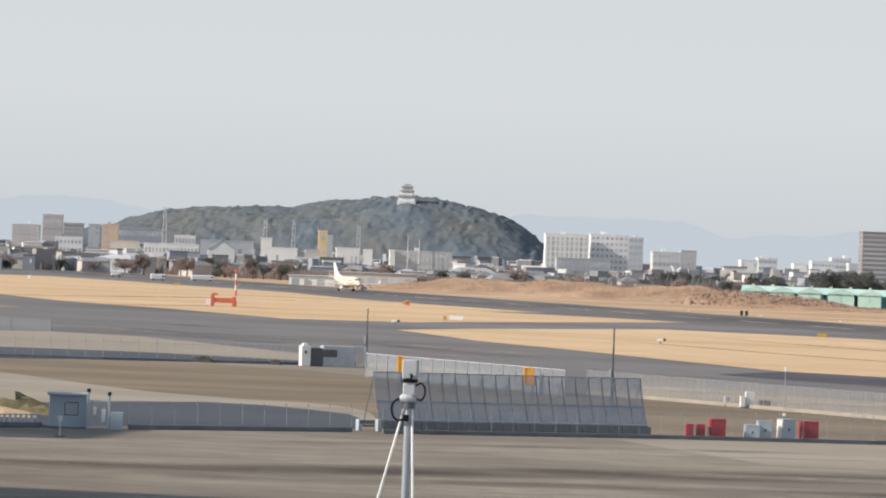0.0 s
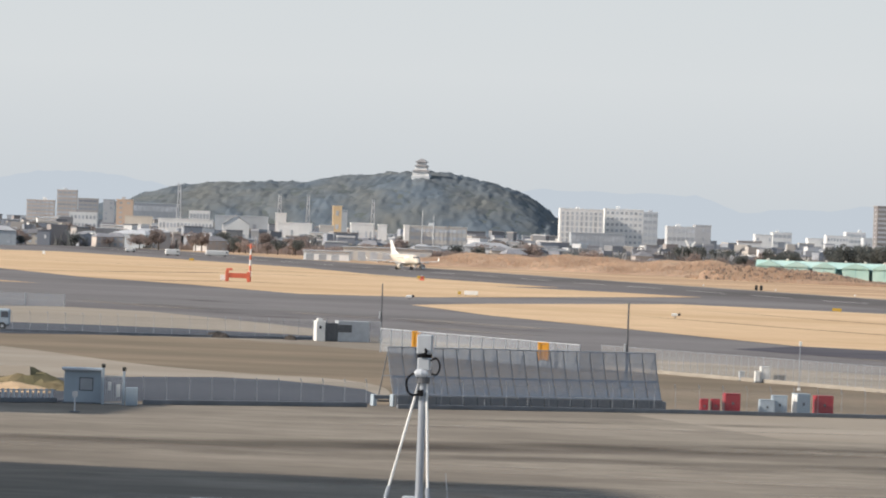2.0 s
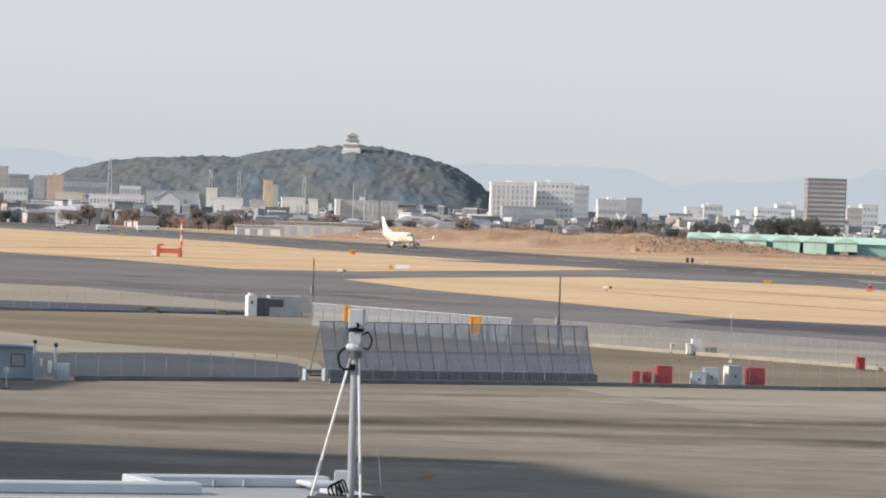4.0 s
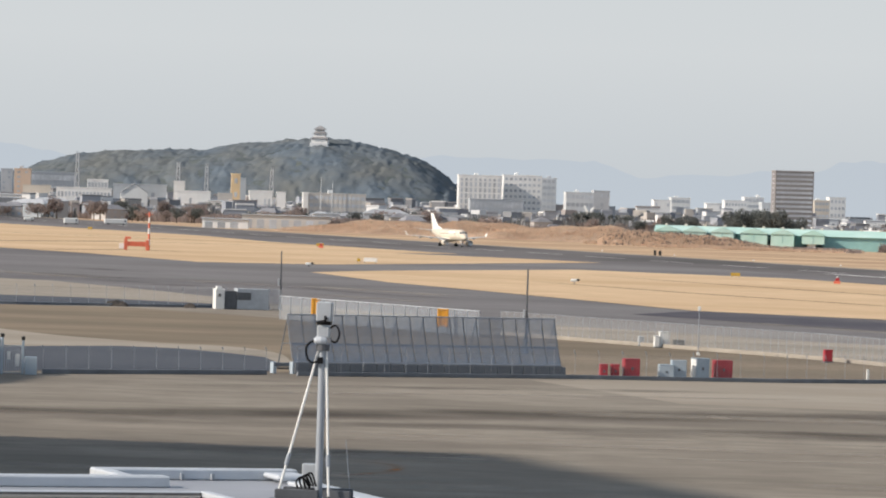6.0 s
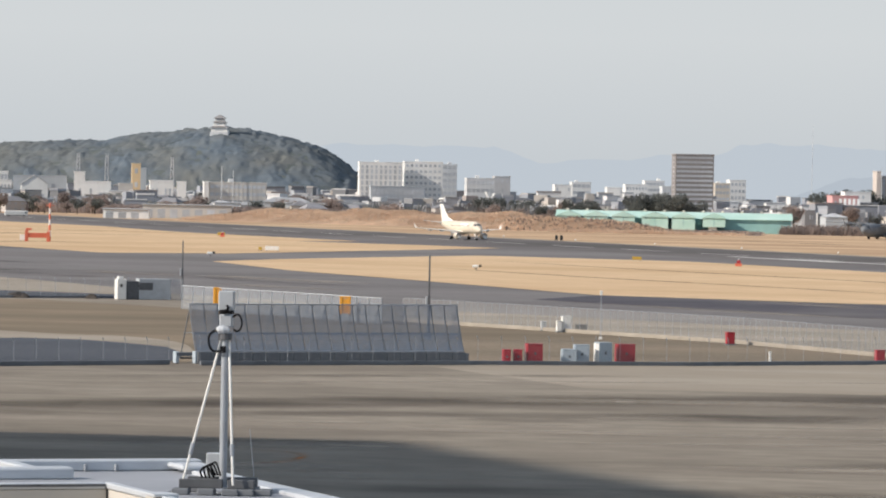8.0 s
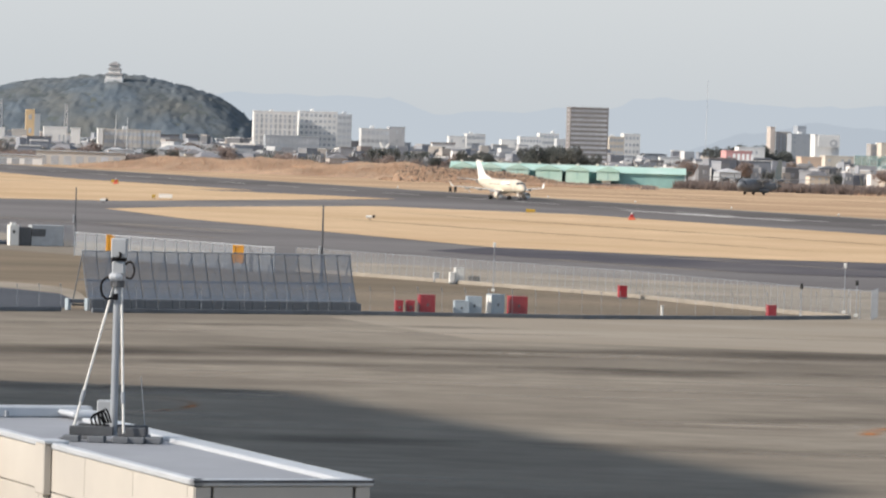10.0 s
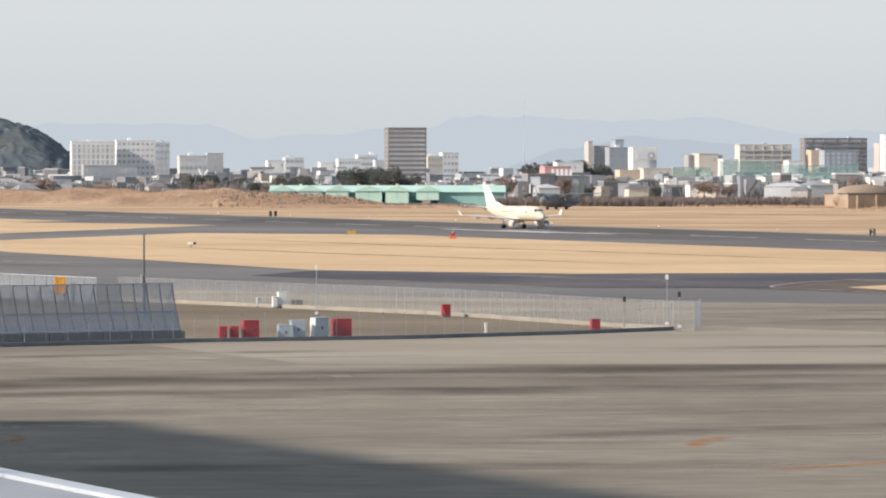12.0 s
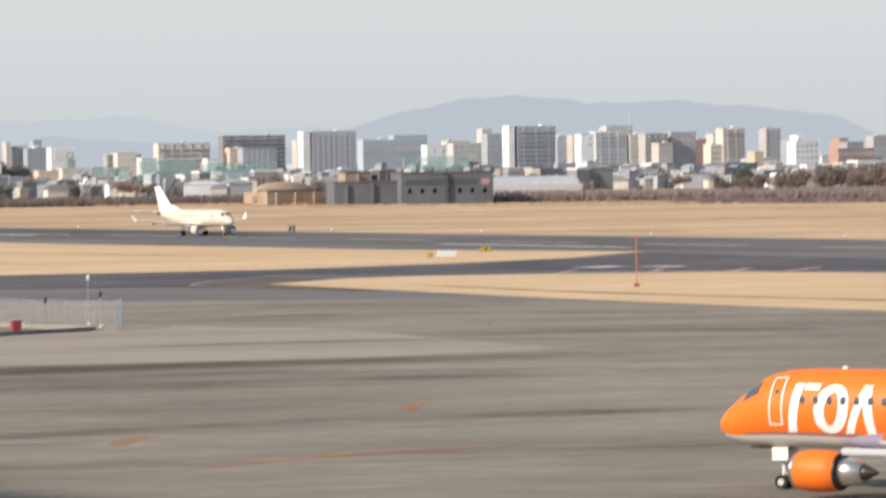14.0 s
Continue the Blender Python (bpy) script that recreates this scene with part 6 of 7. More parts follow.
        for f in range(floors):
            for i in range(bays):
                if rr.random() < 0.45:
                    share("window", me, b, Matrix.Translation((-w / 2 + 0.4 + (i + 0.3) * bw, 0, 0.5 + (f + 0.4) * fh)))
    if w > 12 and floors > 3:
        side = mesh_of("window", boxm(-w / 2 - 0.10, -w / 2 - 0.01, 0, 1.6, 0, fh * 0.4), tone)
        for f in range(floors):
            share("window", side, b, Matrix.Translation((0, d * 0.45, 0.5 + (f + 0.4) * fh)))
    return b


# the thin white blocks stand in for sunlit left edges of their neighbours
# kind, x, y, width, height, storeys, bays, colour, style
for row in (
        ("apartment_block", -601, 2900, 19.5, 23.9, 9, 6, "tan", "bands"),
        ("apartment_tower", -593, 2950, 14.2, 31.5, 11, 4, "tan", "bands"),
        ("apartment_block", -588, 3000, 14.5, 26.4, 9, 4, "greytan", "bands"),
        ("office_block", -532, 2700, 18.1, 16.4, 3, 7, "white", "grid"),
        ("apartment_block", -535, 2800, 7.5, 25.4, 7, 2, "grey", "plain"),
        ("apartment_block", -487, 2600, 10.4, 24.9, 8, 2, "peach", "plain"),
        ("factory_hall", -495, 2750, 30.8, 23.8, 3, 10, "glassgrey", "bands"),
        ("office_block", -469, 2550, 17.0, 15.2, 3, 5, "cream", "plain"),
        ("school_building", -406, 2350, 31.3, 14.5, 2, 15, "white", "grid"),
        ("office_block", -407, 2400, 12.1, 19.3, 3, 6, "white", "bands"),
        ("factory_hall", -399, 2500, 32.2, 17.5, 1, 6, "bluegrey", "plain"),
        ("plant_room", -376, 2500, 6.6, 20.1, 2, 2, "white", "plain"),
        ("warehouse", -353, 2400, 20.0, 14.6, 1, 6, "white", "plain"),
        ("sign_tower", -343, 2500, 5.3, 25.3, 3, 1, "yellow", "plain"),
        ("office_block", -346, 2550, 4.4, 23.1, 4, 1, "bluegrey", "plain"),
        ("warehouse", -335, 2400, 8.3, 13.9, 1, 3, "pale", "plain"),
        ("warehouse", -302, 2300, 12.7, 15.8, 1, 5, "white", "plain"),
        ("warehouse", -291, 2300, 4.9, 15.4, 1, 2, "white", "plain"),
        ("office_block", -227, 2000, 27.6, 15.3, 4, 12, "pale", "bands"),
        ("stair_tower", -241, 1995, 2.4, 15.4, 1, 1, "white", "plain"),
        ("white_hotel", -217, 2700, 28.1, 29.9, 8, 9, "white", "piers"),
        ("white_hotel", -192, 2720, 25.1, 30.8, 8, 8, "white", "grid"),
        ("white_hotel", -178, 2760, 9.7, 29.9, 7, 3, "palegrey", "bands"),
        ("office_block", -191, 2500, 32.5, 15.1, 2, 12, "glassgrey", "bands"),
        ("office_block", -149, 2600, 17.6, 20.9, 4, 6, "palegrey", "bands"),
        ("office_block", -137, 2620, 9.9, 22.3, 4, 3, "grey", "plain"),
        ("apartment_block", -115, 3000, 12.1, 18.5, 3, 4, "white", "plain"),
        ("apartment_block", -103, 3020, 13.7, 20.5, 4, 4, "white", "bands"),
        ("apartment_block", -80, 3100, 15.3, 17.4, 3, 5, "white", "plain"),
        ("hospital", -66, 3080, 16.8, 19.8, 4, 7, "white", "grid"),
        ("hospital", -54, 3120, 14.6, 22.7, 5, 5, "white", "bands"),
        ("hospital", -43, 3090, 10.4, 19.0, 3, 3, "palegrey", "plain"),
        ("brown_tower", -18, 2200, 20.3, 33.9, 14, 7, "brown", "bands"),
        ("hospital", -5, 2800, 10.2, 21.1, 5, 4, "cream", "bands"),
        ("hospital", 5, 2830, 11.0, 23.4, 5, 4, "white", "grid"),
        ("shop_building", 54, 2050, 12.8, 14.4, 2, 5, "pink", "plain"),
        ("office_block", 76, 2600, 16.5, 16.9, 3, 5, "white", "plain"),
        ("apartment_block", 104, 2900, 13.6, 28.1, 9, 5, "greytan", "piers"),
        ("stair_tower", 98, 2890, 3.0, 31.1, 1, 1, "tan", "plain"),
        ("office_block", 112, 2750, 14.6, 26.3, 8, 4, "glassgrey", "plain"),
        ("plant_room", 112, 2760, 5.7, 31.4, 1, 1, "glassgrey", "plain"),
        ("sign_tower", 116, 2500, 14.6, 25.2, 1, 1, "white", "plain"),
        ("office_block", 122, 2400, 24.2, 13.4, 3, 6, "cream", "plain"),
        ("warehouse", 101, 2350, 11.5, 12.4, 2, 4, "peach", "plain"),
        ("apartment_block", 178, 2950, 24.5, 22.0, 5, 6, "greytan", "plain"),
        ("assembly_hall", 177, 2900, 13.5, 22.9, 3, 3, "cream", "plain"),
        ("warehouse", 185, 2800, 10.5, 19.1, 2, 3, "white", "plain"),
        ("apartment_block", 215, 2900, 37.0, 28.9, 8, 11, "cream", "balcony"),
        ("office_block", 227, 2800, 9.9, 18.1, 3, 3, "white", "plain"),
        ("apartment_tower", 271, 3000, 45.9, 33.9, 11, 10, "brown", "balcony"),
        ("office_block", 250, 2900, 9.8, 25.2, 6, 2, "peach", "plain"),
        ("office_block", 261, 2850, 23.8, 24.9, 8, 6, "glassgrey", "piers"),
        ("apartment_block", 293, 2900, 4.9, 29.8, 8, 1, "tan", "plain"),
        ("stair_tower", 287, 2800, 4.8, 34.7, 1, 1, "white", "plain"),
        ("apartment_tower", 305, 2803, 30.9, 34.7, 13, 8, "grey", "piers"),
        ("office_block", 352, 2950, 24.1, 29.5, 8, 7, "bluegrey", "bands"),
        ("office_block", 380, 3000, 24.9, 32.6, 9, 7, "bluegrey", "bands"),
        ("warehouse", 385, 2900, 14.2, 25.2, 3, 4, "white", "plain"),
        ("apartment_block", 419, 3040, 17.7, 28.3, 6, 4, "cream", "plain"),
        ("apartment_block", 416, 2960, 25.1, 26.3, 7, 6, "pale", "grid"),
        ("stair_tower", 441, 3050, 7.3, 36.4, 1, 1, "tan", "plain"),
        ("office_block", 420, 2850, 16.6, 31.9, 8, 4, "glassgrey", "plain"),
        ("stair_tower", 406, 2700, 3.9, 36.1, 1, 1, "white", "plain"),
        ("apartment_tower", 422, 2703, 26.6, 35.3, 12, 6, "grey", "balcony"),
        ("apartment_block", 505, 3100, 12.8, 31.1, 6, 3, "grey", "plain"),
        ("apartment_block", 506, 3050, 7.7, 31.5, 7, 2, "tan", "bands"),
        ("apartment_block", 471, 2800, 9.0, 30.4, 7, 2, "white", "plain"),
        ("apartment_tower", 504, 2900, 23.2, 32.7, 11, 7, "palegrey", "balcony"),
        ("plant_room", 515, 2930, 19.6, 36.7, 2, 6, "pale", "piers"),
        ("apartment_block", 522, 2900, 10.9, 30.5, 7, 3, "cream", "grid"),
        ("apartment_block", 526, 2850, 16.8, 30.8, 10, 6, "greytan", "balcony"),
        ("apartment_block", 546, 2860, 18.4, 31.4, 9, 5, "greytan", "grid"),
        ("apartment_block", 504, 2700, 9.8, 23.8, 7, 3, "tan", "bands"),
        ("office_block", 578, 2950, 13.5, 26.6, 5, 4, "redbrick", "plain"),
        ("apartment_block", 547, 2750, 9.2, 22.4, 6, 3, "cream", "bands"),
        ("apartment_block", 556, 2790, 7.5, 29.5, 7, 2, "tan", "plain"),
        ("apartment_tower", 558, 2750, 15.5, 32.8, 12, 5, "tan", "balcony"),
        ("warehouse", 564, 2700, 6.2, 17.5, 3, 2, "peach", "plain"),
        ("apartment_tower", 637, 3000, 11.7, 33.7, 12, 3, "greytan", "piers"),
        ("office_block", 574, 2650, 3.9, 24.2, 6, 1, "glassgrey", "plain"),
        ("office_block", 551, 2500, 15.2, 22.6, 6, 5, "white", "grid"),
        ("plant_room", 552, 2520, 4.1, 26.3, 1, 1, "white", "plain"),
        ("office_block", 534, 2300, 21.8, 17.9, 3, 7, "redbrick", "bands"),
        ("plant_room", 534, 2330, 5.1, 23.5, 1, 1, "redbrick", "plain"),
        ("plant_room", 538, 2320, 9.8, 21.5, 1, 3, "glassgrey", "plain"),
        ("warehouse", 484, 2100, 8.0, 10.6, 2, 3, "cream", "plain"),
        ("warehouse", 495, 2100, 15.4, 11.6, 2, 6, "white", "bands"),
        ("apartment_block", 668, 2800, 13.7, 26.9, 8, 4, "greytan", "bands"),
        ("warehouse", 378, 1750, 6.4, 7.3, 1, 2, "white", "plain"),
        ("warehouse", 403, 1800, 22.4, 8.3, 1, 6, "greytan", "plain"),
):
    city_block(*row)
# raised details on single buildings
b = thing("gabled_hall", pose(-354, 2200, 0, 0, 0, 10), "white gabled hall with a pale roof", "building")
bm = bmesh.new()
A = [bm.verts.new(v) for v in ((-6.8, 0, 0), (6.8, 0, 0), (6.8, 0, 12.5), (0, 0, 17.2), (-6.8, 0, 12.5))]
B = [bm.verts.new(v) for v in ((-6.8, 20, 0), (6.8, 20, 0), (6.8, 20, 12.5), (0, 20, 17.2), (-6.8, 20, 12.5))]
for i in range(5):
    bm.faces.new((A[i], A[(i + 1) % 5], B[(i + 1) % 5], B[i]))
bm.faces.new(A)
bm.faces.new(B)
part("wall", bm, "wall_white", b)
for i in range(4):
    part("window", boxm(-5 + i * 2.8, -3.6 + i * 2.8, -0.08, -0.01, 5, 7.5), "window_dark", b)
part("roof_edge", rod(rod(bmesh.new(), (-7.2, -0.2, 12.4), (0, -0.2, 17.4), 0.25, n=4), (0, -0.2, 17.4), (7.2, -0.2, 12.4), 0.25, n=4), "roof_grey", b)


def dish_sign(x, y, z):
    s = thing("round_roof_sign", pose(x, y, z, 0, 0, 9), "square white roof sign with a grey disc", "sign")
    part("board", boxm(-6.2, 6.2, -0.3, 0.3, -7, 0, bevel=0.1), "wall_white", s)
    part("disc", rod(bmesh.new(), (2.6, -0.36, -4.6), (2.6, -0.31, -4.6), 2.3, n=24), "wall_grey", s, "grey disc")
    part("disc_centre", rod(bmesh.new(), (2.6, -0.42, -4.6), (2.6, -0.37, -4.6), 1.0, n=16), "wall_white", s)


dish_sign(117, 2498, 25)
b = thing("shop_sign", pose(53, 1999.6, 8.5, 0, 0, 9), "white letter bars on a pink shop wall", "sign")
for i in range(5):
    part("letter_bar", boxm(-3.2 + i * 2.1, -1.9 + i * 2.1, -0.2, 0, 1.5, 4.5), "wall_white", b)
s = thing("check_sign", pose(-121, 2195, 0, 0, 0, 0), "white tilted roof sign on a post", "sign")
part("post", boxm(-0.4, 0.4, 0, 0.5, 0, 9), "wall_grey", s)
part("mark", rod(rod(bmesh.new(), (-2.2, 0, 13), (-0.2, 0, 9.2), 0.7, n=6), (-0.2, 0, 9.2), (2.6, 0, 12.2), 0.5, n=6), "wall_white", s, "white tick-shaped mark")


def mast(kind, x, y, h, r, label):
    m = thing(kind, pose(x, y, 0), label, "mast", "far masts")
    if r < 0.6:
        part("pole", rod(bmesh.new(), (0, 0, 0), (0, 0, h), r, r * 0.4, n=6), "wall_palegrey", m)
        part("cap", rod(bmesh.new(), (0, 0, h), (0, 0, h + 1), r * 0.5, r * 0.2, n=6), "wall_grey", m)
        return
    for sx, sy in ((-1, -1), (1, -1), (1, 1), (-1, 1)):
        part("leg", rod(bmesh.new(), (sx * r * 1.7, sy * r * 1.7, 0), (sx * r * 0.7, sy * r * 0.7, h), 0.28, 0.2, n=5), "wall_grey", m)
    for k in range(9):
        a, b = r * (1.7 - k / 9), r * (1.7 - (k + 1) / 9)
        sx = 1 if k % 2 else -1
        part("brace", rod(bmesh.new(), (-sx * a, -a, h * k / 9), (sx * b, -b, h * (k + 1) / 9), 0.16, n=4), "wall_grey", m)


for x, y, h, r in ((-471, 2700, 37, 1.0), (-407, 2700, 32, 1.0), (-389, 2700, 32, 0.9), (-335, 2600, 30, 0.9), (-234, 1995, 21.5, 0.35), (-229, 1998, 20, 0.3), (56, 3000, 62, 0.28), (100, 2890, 33, 0.4),
                   (440, 2790, 36, 0.4), (513, 2880, 44, 0.4), (553, 2745, 40, 0.4), (556, 2490, 29, 0.35)):
    mast("radio_mast", x, y, h, r, "slender pale radio mast above the town")

# green practice nets
for x, y, w, h in ((158, 2250, 30, 17), (196, 2260, 40, 15), (305, 2300, 36, 17), (128, 2240, 20, 14)):
    n = thing("driving_net", pose(x, y, 0, 0, 0, 8), "pale green see-through practice net on poles", "net", "practice nets")
    part("net", boxm(-w / 2, w / 2, -0.05, 0.05, 2, h), "green_net", n)
    for i in range(6):
        part("pole", rod(bmesh.new(), (-w / 2 + w * i / 5, 0.2, 0), (-w / 2 + w * i / 5, 0.2, h + 0.4), 0.18, n=6), "wall_palegrey", n)


def house_model(name, w, d, h, rh, wall, roof, label):
    b = thing(name, pose(0, -400, -60), label, "house", "houses of the town")
    part("wall", boxm(-w / 2, w / 2, -d / 2, d / 2, -1, h), wall, b)
    bm = bmesh.new()
    e = 0.5
    A = [bm.verts.new(v) for v in ((-w / 2 - e, -d / 2 - e, h + 0.004), (w / 2 + e, -d / 2 - e, h + 0.004), (w / 2 + e, d / 2 + e, h + 0.004), (-w / 2 - e, d / 2 + e, h + 0.004))]
    R = [bm.verts.new((-w / 2 * (0.55 if rh > 0.8 else 0.98), 0, h + rh)), bm.verts.new((w / 2 * (0.55 if rh > 0.8 else 0.98), 0, h + rh))]
    for f in ((A[0], A[1], R[1], R[0]), (A[1], A[2], R[1]), (A[2], A[3], R[0], R[1]), (A[3], A[0], R[0]), tuple(A)):
        bm.faces.new(f)
    part("roof", bm, roof, b)
    fl = 2 if h > 4.5 else 1
    me = mesh_of("window", boxm(-0.7, 0.7, -0.08, 0, 0, 1.2), "window_dark")
    for f in range(fl):
        for i in range(3):
            share("window", me, b, Matrix.Translation((-w / 3 + i * w / 3, -d / 2 - 0.005, 1.0 + f * 2.8)))
    return b


models = [house_model("house", 10, 8, 5.6, 2.2, "wall_cream", "roof_dark", "cream two-storey house with a dark tiled roof"),
          house_model("house", 9, 8, 5.8, 1.9, "wall_white", "roof_grey", "white two-storey house with a grey roof"),
          house_model("house", 12, 9, 6.2, 0.4, "wall_white", "roof_grey", "white flat-roofed two-storey house"),
          house_model("house", 11, 9, 5.6, 2.4, "wall_greytan", "roof_dark", "grey-tan house with a dark tiled roof"),
          house_model("house", 16, 10, 8.5, 0.5, "wall_palegrey", "roof_grey", "pale grey three-storey flat block"),
          house_model("house", 20, 12, 6.5, 2.0, "wall_bluegrey", "roof_grey", "blue-grey workshop with a metal roof"),
          house_model("house", 14, 10, 10.5, 0.5, "wall_white", "roof_grey", "white small apartment house"),
          house_model("house", 9, 8, 5.5, 2.0, "wall_tan", "roof_dark", "tan house with a dark roof")]
rnd = random.Random(77)
spots = []
tries = 0
while len(spots) < 200 and tries < 9000:
    tries += 1
    y = 1800 + 1500 * rnd.random() ** 1.2
    x = y * rnd.uniform(-0.235, 0.235)
    if any(abs(x - a) < 11 and abs(y - c) < 22 for a, c in spots) or (-75 < x < 40 and y < 1900) or (x < -180 and y < 1950):
        continue
    spots.append((x, y))
for x, y in spots:
    t = copy_thing(models[rnd.choice((0, 0, 3, 3, 7, 5, 1) if y < 2200 else (0, 1, 2, 3, 4, 6, 7))], pose(x, y, 0, 0, 0, rnd.choice((8, 12, 98, 104, -20, 30))))
    k = rnd.uniform(0.65, 0.95) if y < 2500 else rnd.uniform(0.8, 1.25)
    t.scale = (k, k, k)
near = random.Random(31)
for i in range(70):
    y = 1880 + 330 * near.random()
    x = y * near.uniform(-0.235, -0.085)
    t = copy_thing(models[near.choice((0, 3, 3, 7, 1, 2, 5, 0))], pose(x, y, 0, 0, 0, near.choice((8, 12, 98, -20, 30))))
    k = near.uniform(0.75, 1.1)
    t.scale = (k, k, k)
for mdl in models:
    for o in (*mdl.children_recursive, mdl):
        bpy.data.objects.remove(o)


# ---- the town beyond, too small to tell house from house ----


def far_town():
    rnd = random.Random(123)
    m = material("town_mix", (0.6, 0.6, 0.6), 0.85, 0.2, vary=0.05, scale=0.3)
    nt = m.node_tree
    geo = nt.nodes.new("ShaderNodeNewGeometry")
    ramp = nt.nodes.new("ShaderNodeValToRGB")
    ramp.color_ramp.interpolation = "CONSTANT"
    cols = ((0.66, 0.66, 0.66), (0.26, 0.275, 0.31), (0.46, 0.43, 0.40), (0.34, 0.36, 0.40), (0.74, 0.73, 0.72), (0.22, 0.225, 0.24), (0.42, 0.44, 0.47), (0.33, 0.30, 0.29), (0.29, 0.31, 0.35))
    for k, c in enumerate(cols):
        e = ramp.color_ramp.elements[k] if k < 2 else ramp.color_ramp.elements.new(k / len(cols))
        e.position, e.color = k / len(cols), (*c, 1)
    nt.links.new(geo.outputs["Random Per Island"], ramp.inputs[0])
    nt.links.new(ramp.outputs[0], nt.nodes["Principled BSDF"].inputs["Base Color"])
    V, F = [], []

    def block(x, y, w, d, z0, z1, a):
        c, s = math.cos(a), math.sin(a)
        n = len(V)
        for z in (z0, z1):
            for u, v in ((-w, -d), (w, -d), (w, d), (-w, d)):
                V.append((x + u * c - v * s, y + u * s + v * c, z))
        F.extend(((n, n + 1, n + 5, n + 4), (n + 1, n + 2, n + 6, n + 5), (n + 2, n + 3, n + 7, n + 6), (n + 3, n, n + 4, n + 7), (n + 4, n + 5, n + 6, n + 7)))

    for _ in range(3600):
        y = 1950 + 1500 * rnd.random()
        x = y * rnd.uniform(-0.24, 0.24)
        if -130 < x + 0.02 * y < 60 and y < 2050:
            continue
        w, d = rnd.choice((2.2, 2.8, 3.4, 4.0, 5.0, 7.0)) * rnd.uniform(0.8, 1.1), rnd.uniform(2.5, 5)
        h = rnd.choice((3.5, 4, 5, 5.5, 6, 6, 7, 9)) * rnd.uniform(0.85, 1.15) * (1.0 if y < 2600 else 1.3)
        a = rnd.choice((0.14, 0.2, 0.35, -0.3, 0.5))
        block(x, y, w, d, 0, h, a)
        if rnd.random() < 0.6:
            block(x, y, w * 1.04, d * 1.08, h + 0.05, h + rnd.uniform(0.3, 1.2), a)
        for _ in range(rnd.choice((0, 1, 2, 3))):
            k = rnd.uniform(-0.7, 0.7)
            block(x + w * k * math.cos(a) + d * math.sin(a), y + w * k * math.sin(a) - d * math.cos(a), w * 0.16, 0.12, h * 0.45, h * 0.7, a)
    me = bpy.data.meshes.new("far_houses")
    me.from_pydata(V, [], F)
    me.materials.append(m)
    tagged(new("far_houses", me), "dense far small houses and low blocks in white, grey and tan", "town", kind="stuff")


far_town()
# grey-brown twigs with the haze over the town mixed into them
material("town_tree", (0.235, 0.225, 0.23), 1.0, 0.0, vary=0.35, scale=0.08, second=(0.19, 0.20, 0.20))


let_through("town_tree", 0.5)


def town_place(rnd):
    y = 1960 + 1100 * rnd.random()
    return y * rnd.uniform(-0.24, 0.24), y, 0.0, rnd.uniform(0.5, 1.25)


tufts("town_trees", 7000, town_place, 7.0, 0.8, "town_tree", "bare grey-brown trees among the far houses", 77, 8)


# ---- trees ----
def tree_model(h, r, mat, seed, label, dense=950, name="tree"):
    rnd = random.Random(seed)
    t = thing(name, pose(0, -400, -60), label, "tree", "trees of the town")
    bm = rod(bmesh.new(), (0, 0, -0.5), (0, 0, h * 0.5), h * 0.03, h * 0.018, n=7)
    for k in range(6):
        a = rnd.uniform(0, 6.28)
        z = h * rnd.uniform(0.3, 0.5)
        rod(bm, (0, 0, z), (r * 0.6 * math.cos(a), r * 0.6 * math.sin(a), z + h * rnd.uniform(0.15, 0.3)), h * 0.012, h * 0.005, n=5)
    part("trunk", bm, "bark", t)
    V, F = [], []
    lobes = [(rnd.gauss(0, r * 0.38), rnd.gauss(0, r * 0.38), h * rnd.uniform(0.4, 0.82), r * rnd.uniform(0.35, 0.62)) for _ in range(9)]
    for _ in range(dense):
        lx, ly, lz, lr = rnd.choice(lobes)
        v = Vector((rnd.gauss(0, 1), rnd.gauss(0, 1), rnd.gauss(0, 0.8))).normalized() * lr * rnd.uniform(0.35, 1.0) ** 0.6
        c = Vector((lx, ly, lz)) + v
        s = rnd.uniform(0.16, 0.40)
        q = Euler((rnd.uniform(0, 6), rnd.uniform(0, 6), rnd.uniform(0, 6))).to_matrix()
        n = len(V)
        V += [tuple(c + q @ Vector(p) * s) for p in ((-1, -0.7, 0), (1, -0.6, 0.25), (0.8, 0.9, -0.2), (-0.9, 0.7, 0.3))]
        F += [(n, n + 1, n + 2), (n, n + 2, n + 3)]
    me = bpy.data.meshes.new("crown")
    me.from_pydata(V, [], F)
    me.materials.append(MATS[mat])
    c = new("crown", me)
    c.parent = t
    return t


trees = [tree_model(9, 4.5, "bush_dark", 1, "dark evergreen tree with a ragged crown"), tree_model(11, 4, "bush_dark", 2, "tall dark evergreen tree"),
         tree_model(8, 4.5, "bare_bush", 3, "bare brown winter tree"), tree_model(10, 4.5, "bare_bush", 4, "tall bare brown winter tree"), tree_model(14, 8, "bush_dark", 5, "broad dark evergreen tree", 4200)]
rnd = random.Random(99)
for i in range(330):
    y = 1800 + 1000 * rnd.random() ** 1.4
    x = y * (rnd.uniform(-0.23, 0.23) if i % 2 else rnd.uniform(-0.235, -0.09))
    if x < -0.08 * y:
        y += 90
    t = copy_thing(trees[rnd.choice((0, 1, 2, 2, 3, 3))], pose(x, y, 0, 0, 0, rnd.uniform(0, 360)))
    k = rnd.uniform(0.45, 1.0)
    t.scale = (k * 1.2, k * 1.2, k)
